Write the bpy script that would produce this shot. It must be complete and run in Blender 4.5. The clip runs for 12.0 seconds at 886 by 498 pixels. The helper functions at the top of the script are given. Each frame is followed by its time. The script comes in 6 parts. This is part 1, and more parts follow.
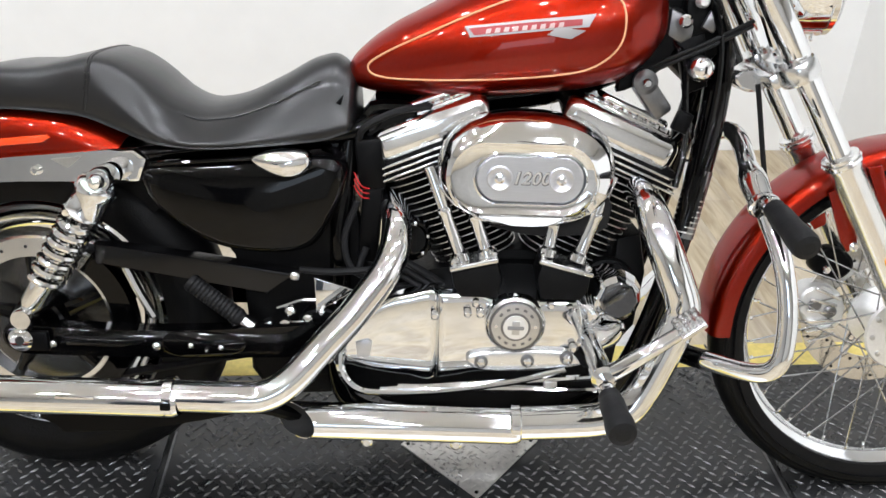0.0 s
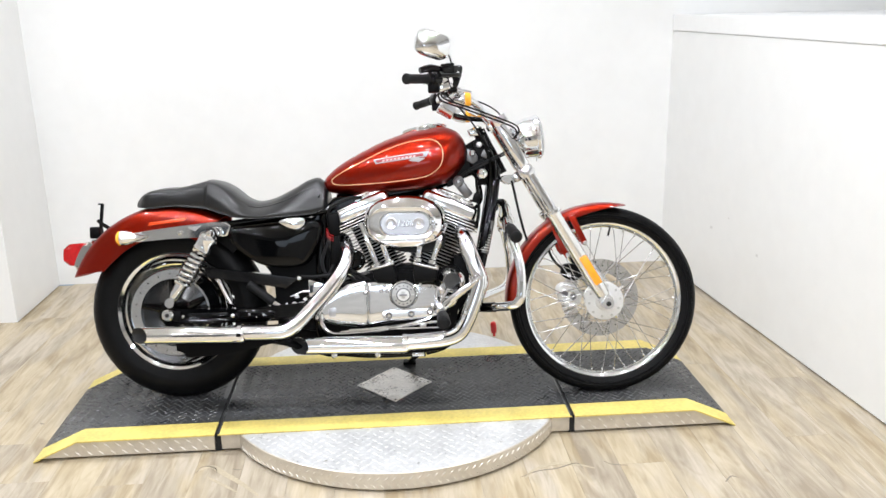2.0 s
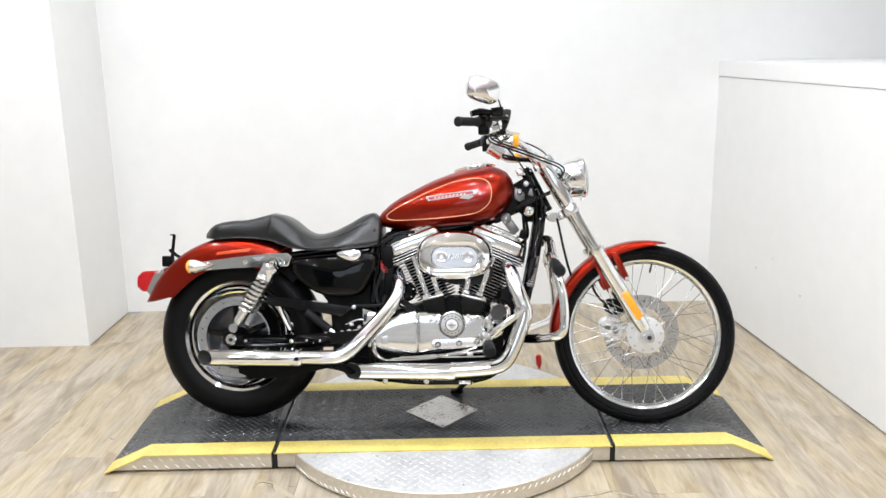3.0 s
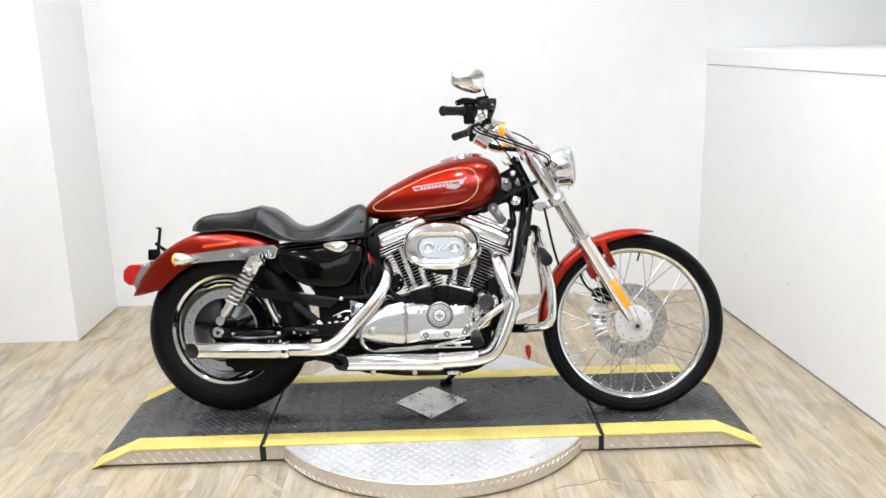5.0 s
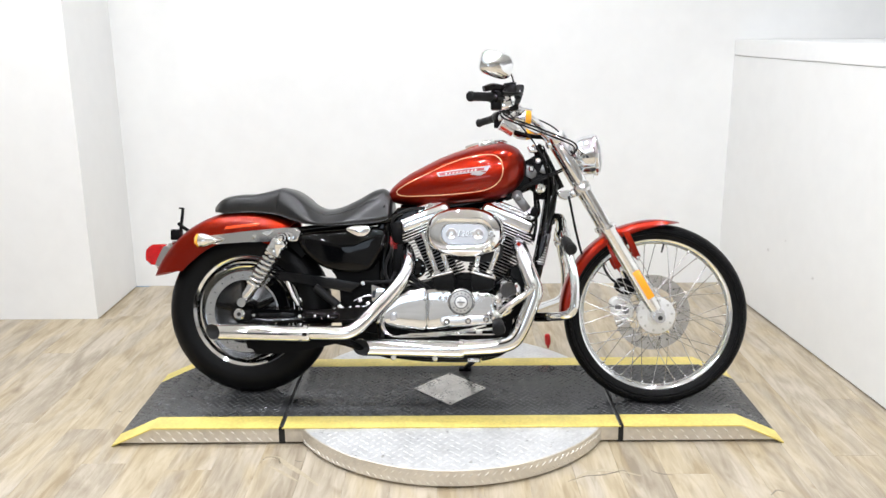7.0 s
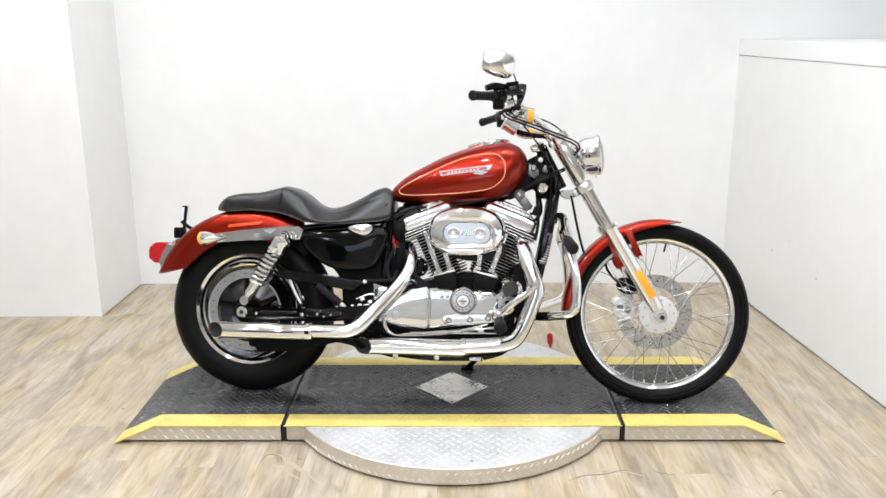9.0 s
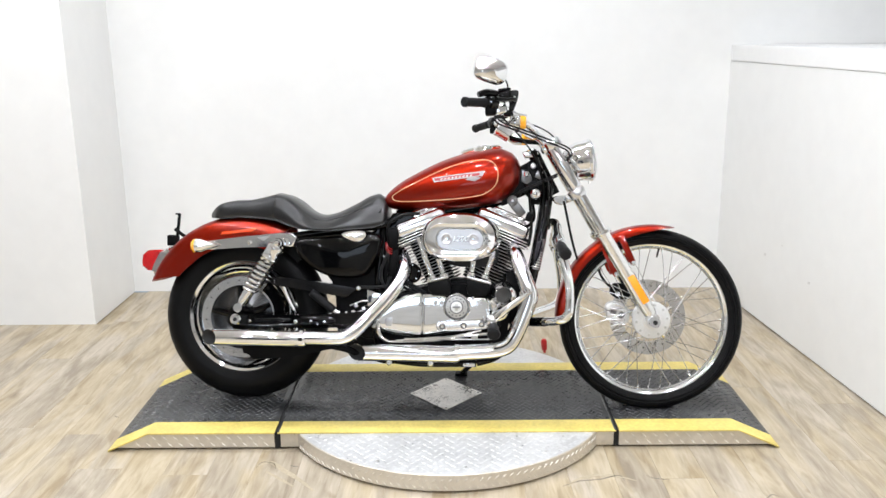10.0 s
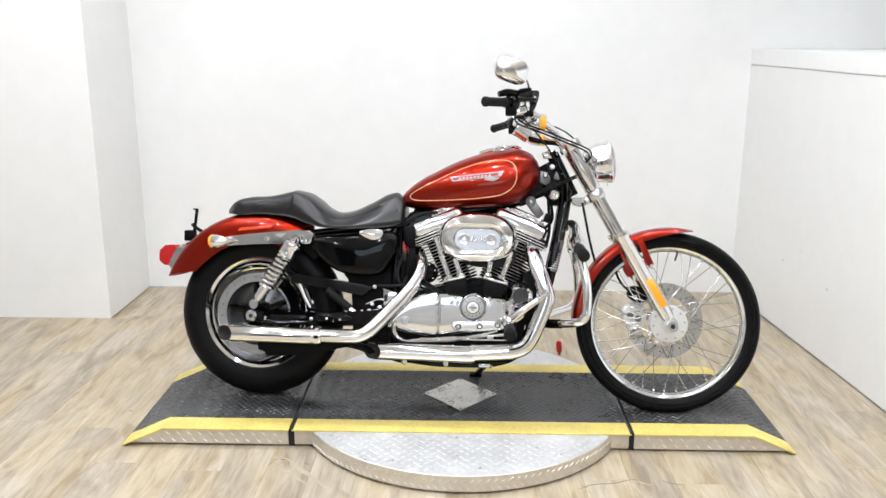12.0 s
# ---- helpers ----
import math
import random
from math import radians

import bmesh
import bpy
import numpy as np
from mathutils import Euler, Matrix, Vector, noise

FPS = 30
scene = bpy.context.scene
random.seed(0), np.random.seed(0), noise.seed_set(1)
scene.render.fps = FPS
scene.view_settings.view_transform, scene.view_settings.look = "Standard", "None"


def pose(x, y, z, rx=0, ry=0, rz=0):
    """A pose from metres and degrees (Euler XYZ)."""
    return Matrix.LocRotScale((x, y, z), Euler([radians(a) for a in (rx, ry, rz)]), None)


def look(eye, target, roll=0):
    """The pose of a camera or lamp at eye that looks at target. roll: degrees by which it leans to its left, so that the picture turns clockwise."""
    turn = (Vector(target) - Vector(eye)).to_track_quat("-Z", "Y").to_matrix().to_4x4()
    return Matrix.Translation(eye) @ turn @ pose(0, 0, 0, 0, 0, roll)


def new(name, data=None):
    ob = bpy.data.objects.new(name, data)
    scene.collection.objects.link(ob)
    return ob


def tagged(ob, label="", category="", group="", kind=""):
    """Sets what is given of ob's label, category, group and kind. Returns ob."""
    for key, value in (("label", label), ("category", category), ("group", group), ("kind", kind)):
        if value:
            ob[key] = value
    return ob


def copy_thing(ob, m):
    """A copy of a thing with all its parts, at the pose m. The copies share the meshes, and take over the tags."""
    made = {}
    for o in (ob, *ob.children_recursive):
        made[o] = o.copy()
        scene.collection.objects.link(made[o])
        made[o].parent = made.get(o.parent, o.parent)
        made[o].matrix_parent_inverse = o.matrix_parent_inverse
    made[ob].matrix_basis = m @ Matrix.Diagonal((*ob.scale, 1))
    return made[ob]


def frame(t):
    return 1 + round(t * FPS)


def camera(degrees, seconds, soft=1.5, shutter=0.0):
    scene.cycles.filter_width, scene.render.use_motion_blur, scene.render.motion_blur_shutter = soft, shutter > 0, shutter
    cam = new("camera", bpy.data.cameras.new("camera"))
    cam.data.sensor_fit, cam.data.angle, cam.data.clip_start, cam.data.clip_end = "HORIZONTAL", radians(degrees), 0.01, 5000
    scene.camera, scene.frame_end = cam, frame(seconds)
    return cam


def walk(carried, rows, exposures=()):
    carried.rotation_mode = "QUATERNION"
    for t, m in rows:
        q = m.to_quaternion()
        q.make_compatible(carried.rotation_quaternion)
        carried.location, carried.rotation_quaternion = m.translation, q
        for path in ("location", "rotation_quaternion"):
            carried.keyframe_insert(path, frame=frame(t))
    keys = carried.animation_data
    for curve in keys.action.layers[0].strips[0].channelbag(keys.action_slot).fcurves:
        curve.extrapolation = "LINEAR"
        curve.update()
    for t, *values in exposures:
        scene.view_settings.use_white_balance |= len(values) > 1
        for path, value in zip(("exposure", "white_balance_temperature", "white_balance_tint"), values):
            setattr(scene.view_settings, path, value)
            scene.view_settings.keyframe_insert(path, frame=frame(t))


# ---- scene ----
cam = camera(55.1, 12.0)
PATH = [
    (0, (-0.167, -1.273, 1.287), (-0.018, 0.444, 0.273), 2.0),
    (0.5, (-0.097, -1.781, 1.347), (-0.018, 0.052, 0.552), 0.3),
    (1, (-0.045, -2.236, 1.396), (0.092, -0.39, 0.638), 1.2),
    (1.5, (0.025, -2.599, 1.446), (0.095, -0.709, 0.794), 1.3),
    (2, (0.0, -2.915, 1.441), (0.133, -0.999, 0.884), -1.1),
    (2.5, (-0.013, -3.063, 1.454), (0.031, -1.129, 0.947), -0.9),
    (3, (0.004, -3.078, 1.458), (0.018, -1.132, 0.995), -1.0),
    (5, (0.032, -3.07, 1.447), (0.058, -1.129, 0.967), -1.5),
    (5.5, (0.016, -3.058, 1.442), (0.021, -1.123, 0.937), -0.6),
    (6, (0.01, -3.061, 1.45), (0.003, -1.125, 0.95), -0.8),
    (6.5, (0.012, -3.053, 1.445), (0.003, -1.118, 0.941), -0.4),
    (7, (-0.004, -3.056, 1.44), (-0.009, -1.122, 0.932), -0.4),
    (9, (0.01, -3.06, 1.44), (-0.009, -1.126, 0.93), -0.3),
    (9.5, (0.019, -3.061, 1.435), (-0.004, -1.126, 0.93), -0.4),
    (10, (0.019, -3.064, 1.441), (0.01, -1.126, 0.945), -0.5),
    (10.5, (0.013, -3.054, 1.451), (-0.002, -1.119, 0.945), -0.4),
    (11, (0.008, -3.054, 1.437), (-0.007, -1.117, 0.939), -0.3),
    (11.5, (0.006, -3.056, 1.441), (-0.027, -1.12, 0.941), -0.3),
    (12, (-0.005, -3.054, 1.436), (-0.039, -1.117, 0.941), 0.3),
]
walk(cam, [(t, look(eye, target, roll)) for t, eye, target, roll in PATH], [(0.0, 0.0), (0.5, 0.1), (1.0, 0.1), (1.5, 0.02), (2.0, 0.07), (2.6, 0.02), (9.0, 0.02), (12.0, -0.03)])


# ---- world and light ----
world = bpy.data.worlds.new("showroom_world")
scene.world = world
world.use_nodes = True
world.node_tree.nodes["Background"].inputs[0].default_value = (0.62, 0.8, 1.0, 1)
world.node_tree.nodes["Background"].inputs[1].default_value = 0.5

LAMP_WATTS, LAMP_SIZE, CEILING = 13.6, 0.11, 3.1
LAMP_X, LAMP_Y = (-2.3, -1.4, -0.5, 0.4, 1.3), (-4.8, -3.55, -2.3, -1.05, 0.2)
for lx in LAMP_X:
    for ly in LAMP_Y:
        lamp = bpy.data.lights.new("ceiling_lamp", "AREA")
        lamp.shape, lamp.size, lamp.energy, lamp.color = "DISK", LAMP_SIZE, LAMP_WATTS, (0.92, 0.955, 1.03)
        new("ceiling_lamp", lamp).matrix_world = look((lx, ly, CEILING - 0.03), (lx, ly, 0))

# daylight through the shop window far behind the camera
sky = bpy.data.lights.new("window_daylight", "AREA")
sky.shape, sky.size, sky.size_y, sky.energy, sky.color = "RECTANGLE", 1.7, 0.9, 12.0, (0.78, 0.88, 1.0)
new("window_daylight", sky).matrix_world = look((-1.6, -6.98, 2.05), (-1.6, 0, 2.05))


# ---- materials ----
def material(name, base, rough=0.5, metal=0.0, coat=0.0, coat_rough=0.05, coat_ior=1.5, tone=0.0, tone_scale=6.0, bump=0.0, bump_scale=120.0,
             rough_vary=0.0, spec=0.5, emit=None, strength=0.0, alpha_glass=0.0, piece=0.0, stretch=(1, 1, 1)):
    """Principled surface with colour variation at two scales, roughness variation and fine relief."""
    m = bpy.data.materials.new(name)
    m.use_nodes = True
    nt = m.node_tree
    p = nt.nodes["Principled BSDF"]
    col = (*base, 1.0)
    p.inputs["Base Color"].default_value = col
    p.inputs["Roughness"].default_value = rough
    p.inputs["Metallic"].default_value = metal
    p.inputs["Specular IOR Level"].default_value = spec
    p.inputs["Coat Weight"].default_value = coat
    p.inputs["Coat Roughness"].default_value = coat_rough
    p.inputs["Coat IOR"].default_value = coat_ior
    p.inputs["Transmission Weight"].default_value = alpha_glass
    if emit:
        p.inputs["Emission Color"].default_value = (*emit, 1)
        p.inputs["Emission Strength"].default_value = strength
    tc = nt.nodes.new("ShaderNodeTexCoord")
    mp = nt.nodes.new("ShaderNodeMapping")
    mp.inputs["Scale"].default_value = stretch
    nt.links.new(tc.outputs["Object"], mp.inputs["Vector"])
    if tone or rough_vary:
        big = nt.nodes.new("ShaderNodeTexNoise")
        big.inputs["Scale"].default_value, big.inputs["Detail"].default_value = tone_scale, 6
        nt.links.new(mp.outputs[0], big.inputs["Vector"])
        fine = nt.nodes.new("ShaderNodeTexNoise")
        fine.inputs["Scale"].default_value, fine.inputs["Detail"].default_value = tone_scale * 9, 4
        nt.links.new(mp.outputs[0], fine.inputs["Vector"])
        add = nt.nodes.new("ShaderNodeMath")
        add.operation = "ADD"
        nt.links.new(big.outputs["Fac"], add.inputs[0])
        nt.links.new(fine.outputs["Fac"], add.inputs[1])
        last = add.outputs[0]
        if piece:
            info = nt.nodes.new("ShaderNodeObjectInfo")
            mul = nt.nodes.new("ShaderNodeMath")
            mul.operation = "MULTIPLY_ADD"
            mul.inputs[1].default_value = piece
            nt.links.new(info.outputs["Random"], mul.inputs[0])
            nt.links.new(last, mul.inputs[2])
            last = mul.outputs[0]
        if tone:
            ramp = nt.nodes.new("ShaderNodeMapRange")
            ramp.inputs["From Min"].default_value, ramp.inputs["From Max"].default_value = 0.6, 1.4 + piece
            ramp.inputs["To Min"].default_value, ramp.inputs["To Max"].default_value = 1 - tone, 1 + tone
            nt.links.new(last, ramp.inputs["Value"])
            mix = nt.nodes.new("ShaderNodeMix")
            mix.data_type, mix.blend_type = "RGBA", "MULTIPLY"
            mix.inputs["Factor"].default_value = 1.0
            mix.inputs["A"].default_value = col
            nt.links.new(ramp.outputs[0], mix.inputs["B"])
            nt.links.new(mix.outputs["Result"], p.inputs["Base Color"])
        if rough_vary:
            rr = nt.nodes.new("ShaderNodeMapRange")
            rr.inputs["From Min"].default_value, rr.inputs["From Max"].default_value = 0.6, 1.4
            rr.inputs["To Min"].default_value, rr.inputs["To Max"].default_value = max(0.0, rough - rough_vary), rough + rough_vary
            nt.links.new(add.outputs[0], rr.inputs["Value"])
            nt.links.new(rr.outputs[0], p.inputs["Roughness"])
    if bump:
        bn = nt.nodes.new("ShaderNodeTexNoise")
        bn.inputs["Scale"].default_value, bn.inputs["Detail"].default_value = bump_scale, 5
        nt.links.new(mp.outputs[0], bn.inputs["Vector"])
        bp = nt.nodes.new("ShaderNodeBump")
        bp.inputs["Strength"].default_value, bp.inputs["Distance"].default_value = bump, 0.002
        nt.links.new(bn.outputs["Fac"], bp.inputs["Height"])
        nt.links.new(bp.outputs[0], p.inputs["Normal"])
    return m


CHROME = material("chrome", (0.87, 0.885, 0.905), 0.05, 1.0, rough_vary=0.035, tone_scale=9)
CHROME_SOFT = material("dull_chrome", (0.78, 0.79, 0.80), 0.2, 1.0, rough_vary=0.08, tone_scale=14)
FIN_EDGE = material("machined_fin_edge", (0.50, 0.50, 0.505), 0.3, 1.0, tone=0.2, tone_scale=30, rough_vary=0.1)
ALUMINIUM = material("cast_aluminium", (0.86, 0.86, 0.855), 0.24, 1.0, tone=0.02, tone_scale=6)
BRUSHED = material("brushed_insert", (0.62, 0.63, 0.66), 0.3, 0.9, tone=0.08, tone_scale=30, stretch=(1, 1, 14))
PAINT = material("candy_red_paint", (0.26, 0.010, 0.002), 0.30, 0.88, coat=0.65, coat_rough=0.02, tone=0.08, tone_scale=150)
PAINT.node_tree.nodes["Principled BSDF"].inputs["Specular Tint"].default_value = (0.75, 0.10, 0.05, 1)
PINSTRIPE = material("gold_pinstripe", (0.75, 0.36, 0.18), 0.4)
GLOSS_BLACK = material("gloss_black_enamel", (0.001, 0.001, 0.0011), 0.05, spec=0.25, rough_vary=0.03)
SATIN_BLACK = material("satin_black", (0.0015, 0.0015, 0.0017), 0.42, tone=0.3, tone_scale=18, rough_vary=0.1, bump=0.1, spec=0.1)
ENGINE_BLACK = material("black_wrinkle_engine", (0.002, 0.002, 0.0022), 0.5, spec=0.12, tone=0.3, tone_scale=30, bump=0.4, bump_scale=500)
RUBBER = material("black_rubber", (0.006, 0.006, 0.0065), 0.6, spec=0.22, tone=0.25, tone_scale=24, bump=0.2, bump_scale=300)
TYRE = material("tyre_rubber", (0.0038, 0.0038, 0.0041), 0.42, spec=0.12, tone=0.35, tone_scale=14, rough_vary=0.12, bump=0.25, bump_scale=260)
LEATHER = material("black_vinyl_seat", (0.006, 0.006, 0.0066), 0.5, coat=0.82, coat_rough=0.30, coat_ior=1.5, spec=0.1, tone=0.2, tone_scale=9, rough_vary=0.06, bump=0.35, bump_scale=700)
AMBER = material("amber_lens", (0.95, 0.42, 0.03), 0.12, coat=0.6)
REFLECTOR_AMBER = material("amber_reflector", (0.92, 0.345, 0.018), 0.2, coat=0.5, tone=0.08, tone_scale=60)
RED_LENS = material("red_lens", (0.40, 0.004, 0.006), 0.14, coat=1.0, tone=0.5, tone_scale=30, bump=0.9, bump_scale=90)
ORANGE_REFLECTOR = material("orange_red_reflector", (0.75, 0.06, 0.01), 0.15, coat=0.8, bump=0.3, bump_scale=500)
MIRROR = material("mirror_glass", (0.9, 0.9, 0.9), 0.01, 1.0)
LAMP_GLASS = material("headlamp_glass", (0.42, 0.43, 0.44), 0.06, 0.5, coat=1.0, tone=0.05)
WIRE_RED = material("red_wire", (0.42, 0.012, 0.014), 0.4)
CERAMIC = material("pale_cover", (0.86, 0.86, 0.85), 0.34, 0.8)
DISC_STEEL = material("brake_disc_steel", (0.60, 0.595, 0.58), 0.32, 1.0, tone=0.1, tone_scale=40)
TIMER_RING = material("grey_timer_ring", (0.30, 0.30, 0.305), 0.3, 0.7, tone=0.08, tone_scale=30)
WHEEL_GREY = material("dark_wheel_casting", (0.13, 0.13, 0.133), 0.26, 1.0, tone=0.1, tone_scale=20)
TIMER_GREY = material("dark_grey_anodised", (0.21, 0.21, 0.215), 0.3, 0.9, tone=0.1, tone_scale=30)
SILVER = material("silver_badge", (0.34, 0.32, 0.315), 0.38, 0.8)
BADGE_BAR = material("faded_badge_letter", (0.50, 0.34, 0.32), 0.4, 0.6)
SCUFF = material("floor_scuff", (0.22, 0.19, 0.15), 0.5, tone=0.3, tone_scale=30)
SMEAR = material("dried_water_mark", (0.435, 0.37, 0.265), 0.5, tone=0.18, tone_scale=14)
BADGE_RED = material("badge_red_enamel", (0.33, 0.022, 0.028), 0.3, coat=0.3)

WALL = material("white_wall_paint", (0.80, 0.80, 0.785), 0.42, tone=0.03, tone_scale=1.2, bump=0.05, bump_scale=90, rough_vary=0.05)
CEIL = material("ceiling_paint", (0.76, 0.76, 0.75), 0.8, tone=0.04, tone_scale=2)
# grey puts the dimness of the far showroom into the wall colour
DIM_WALL = material("dimmed_far_wall", (0.52, 0.515, 0.50), 0.7, tone=0.15, tone_scale=0.8)
WALL_SCUFF = material("grey_wall_scuff", (0.66, 0.65, 0.635), 0.5, tone=0.08, tone_scale=60)
CAP = material("white_trim", (0.82, 0.82, 0.81), 0.35, tone=0.02, tone_scale=3)
TREAD_BLACK = material("black_tread_plate", (0.020, 0.0204, 0.021), 0.3, 0.0, tone=0.55, tone_scale=3.5, rough_vary=0.12, bump=0.15)
YELLOW = material("yellow_safety_paint", (0.69, 0.555, 0.155), 0.45, tone=0.22, tone_scale=9, bump=0.2, bump_scale=160)
# lighter than the deck: rubbed metal, with the lozenges' glint painted in
TREAD_WORN = material("worn_tread_glint", (0.115, 0.116, 0.118), 0.28, 0.4, tone=0.5, tone_scale=5, rough_vary=0.1)
TREAD_ALU = material("aluminium_tread_plate", (0.62, 0.62, 0.615), 0.36, 0.3, tone=0.2, tone_scale=9, rough_vary=0.12, bump=0.15)
TREAD_EDGE = material("aluminium_skirt", (0.62, 0.575, 0.50), 0.36, 0.5, tone=0.14, tone_scale=6, rough_vary=0.1)
# strong blotchy tone paints in the patchy reflection on the inset
DIAMOND_ALU = material("blotchy_aluminium_inset", (0.62, 0.60, 0.57), 0.33, 0.6, tone=0.32, tone_scale=12, rough_vary=0.15, bump=0.1)
PULLEY = material("silver_pulley", (0.82, 0.82, 0.81), 0.34, 0.6, tone=0.08, tone_scale=20)
ROCKER = material("polished_rocker_cover", (0.86, 0.87, 0.88), 0.07, 1.0, tone=0.05, tone_scale=16, rough_vary=0.07)
CHROME_SATIN = material("satin_chrome", (0.91, 0.935, 0.965), 0.2, 1.0, rough_vary=0.02, tone_scale=30)
ROCKER_CAST = material("bright_cast_cover", (0.87, 0.88, 0.89), 0.10, 1.0, tone=0.08, tone_scale=24, rough_vary=0.08)
GUARD_BLACK = material("gloss_black_plastic", (0.003, 0.003, 0.0034), 0.16, spec=0.35, tone=0.2, tone_scale=12)
RIM_CHROME = material("rim_chrome", (0.90, 0.92, 0.95), 0.09, 1.0, rough_vary=0.04, tone_scale=12)
# paler copy of the skirt metal, with the lozenges' glint in its colour
LOZENGE = material("skirt_lozenge_glint", (0.80, 0.77, 0.72), 0.35, 0.2, tone=0.08, tone_scale=20)
# a little paler than the rim plate
RIM_LOZENGE = material("pale_rim_lozenge", (0.70, 0.66, 0.585), 0.36, 0.35, tone=0.2, tone_scale=14)
SPOKE = material("plated_spoke", (0.50, 0.505, 0.51), 0.22, 1.0, tone=0.1, tone_scale=40)
DISC_POLISHED = material("polished_brake_disc", (0.72, 0.705, 0.675), 0.13, 1.0, tone=0.08, tone_scale=40)
# chrome darkened in colour to imitate the dark hall it mirrors
CHROME_DARK_REFLECTION = material("chrome_end_dark_reflection", (0.20, 0.205, 0.22), 0.1, 1.0, tone=0.1, tone_scale=30)
DOOR_BLUE = material("slate_blue_door_paint", (0.035, 0.045, 0.06), 0.4, tone=0.1, tone_scale=3)
# near-black that stands in for shade in joints, drilled holes and slots
GAP_DARK = material("dark_gap", (0.01, 0.01, 0.01), 0.8, tone=0.1)
RED_KNOB = material("red_plastic", (0.55, 0.015, 0.015), 0.35, tone=0.1)


def wood_material():
    """Pale oak vinyl plank: long grain, blotches, a tone of its own for each plank."""
    m = bpy.data.materials.new("pale_oak_plank")
    m.use_nodes = True
    nt = m.node_tree
    p = nt.nodes["Principled BSDF"]
    tc, info = nt.nodes.new("ShaderNodeTexCoord"), nt.nodes.new("ShaderNodeObjectInfo")
    off = nt.nodes.new("ShaderNodeVectorMath")
    off.operation = "MULTIPLY_ADD"
    off.inputs[1].default_value = (9.0, 9.0, 9.0)
    comb = nt.nodes.new("ShaderNodeCombineXYZ")
    for k in ("X", "Y", "Z"):
        nt.links.new(info.outputs["Random"], comb.inputs[k])
    nt.links.new(comb.outputs[0], off.inputs[0])
    nt.links.new(tc.outputs["Object"], off.inputs[2])

    def noise_at(scale, stretch, detail, distort=0.0):
        mp = nt.nodes.new("ShaderNodeMapping")
        mp.inputs["Scale"].default_value = stretch
        nt.links.new(off.outputs[0], mp.inputs["Vector"])
        n = nt.nodes.new("ShaderNodeTexNoise")
        n.inputs["Scale"].default_value, n.inputs["Detail"].default_value, n.inputs["Distortion"].default_value = scale, detail, distort
        nt.links.new(mp.outputs[0], n.inputs["Vector"])
        return n.outputs["Fac"]

    blotch = noise_at(3.0, (2.6, 0.62, 1), 5, 1.6)
    hue = noise_at(2.4, (2.4, 0.5, 1), 3, 1.0)
    grain = noise_at(9.0, (4.0, 0.5, 1), 5, 1.6)
    knots = noise_at(5.5, (1.5, 0.7, 1), 2, 0.6)

    def mathf(op, a, b, c=None):
        n = nt.nodes.new("ShaderNodeMath")
        n.operation = op
        for k, v in enumerate((a, b, c)):
            if v is None:
                continue
            if isinstance(v, (int, float)):
                n.inputs[k].default_value = v
            else:
                nt.links.new(v, n.inputs[k])
        return n.outputs[0]

    def ramp_of(fac, stops):
        r = nt.nodes.new("ShaderNodeValToRGB")
        e = r.color_ramp.elements
        e[0].position, e[0].color = stops[0][0], (*stops[0][1], 1)
        e[1].position, e[1].color = stops[-1][0], (*stops[-1][1], 1)
        for pos, c in stops[1:-1]:
            r.color_ramp.elements.new(pos).color = (*c, 1)
        nt.links.new(fac, r.inputs["Fac"])
        return r.outputs[0]

    tone = mathf("MULTIPLY_ADD", info.outputs["Random"], 0.05, mathf("MULTIPLY_ADD", grain, 0.40, mathf("MULTIPLY", blotch, 0.56)))
    yellow = ramp_of(tone, ((0.37, (0.295, 0.226, 0.134)), (0.5, (0.413, 0.337, 0.223)), (0.63, (0.512, 0.436, 0.308))))
    grey = ramp_of(tone, ((0.37, (0.272, 0.224, 0.163)), (0.5, (0.386, 0.33, 0.249)), (0.63, (0.495, 0.432, 0.344))))
    mix = nt.nodes.new("ShaderNodeMix")
    mix.data_type = "RGBA"
    nt.links.new(ramp_of(hue, ((0.42, (0, 0, 0)), (0.58, (1, 1, 1)))), mix.inputs["Factor"])
    nt.links.new(yellow, mix.inputs["A"])
    nt.links.new(grey, mix.inputs["B"])
    knot = nt.nodes.new("ShaderNodeMix")
    knot.data_type, knot.blend_type = "RGBA", "MULTIPLY"
    knot.inputs["Factor"].default_value = 1.0
    nt.links.new(mix.outputs["Result"], knot.inputs["A"])
    nt.links.new(ramp_of(knots, ((0.20, (0.66, 0.61, 0.55)), (0.33, (1, 1, 1)))), knot.inputs["B"])
    nt.links.new(knot.outputs["Result"], p.inputs["Base Color"])
    p.inputs["Roughness"].default_value = 0.4
    bp = nt.nodes.new("ShaderNodeBump")
    bp.inputs["Strength"].default_value, bp.inputs["Distance"].default_value = 0.15, 0.001
    nt.links.new(grain, bp.inputs["Height"])
    nt.links.new(bp.outputs[0], p.inputs["Normal"])
    return m


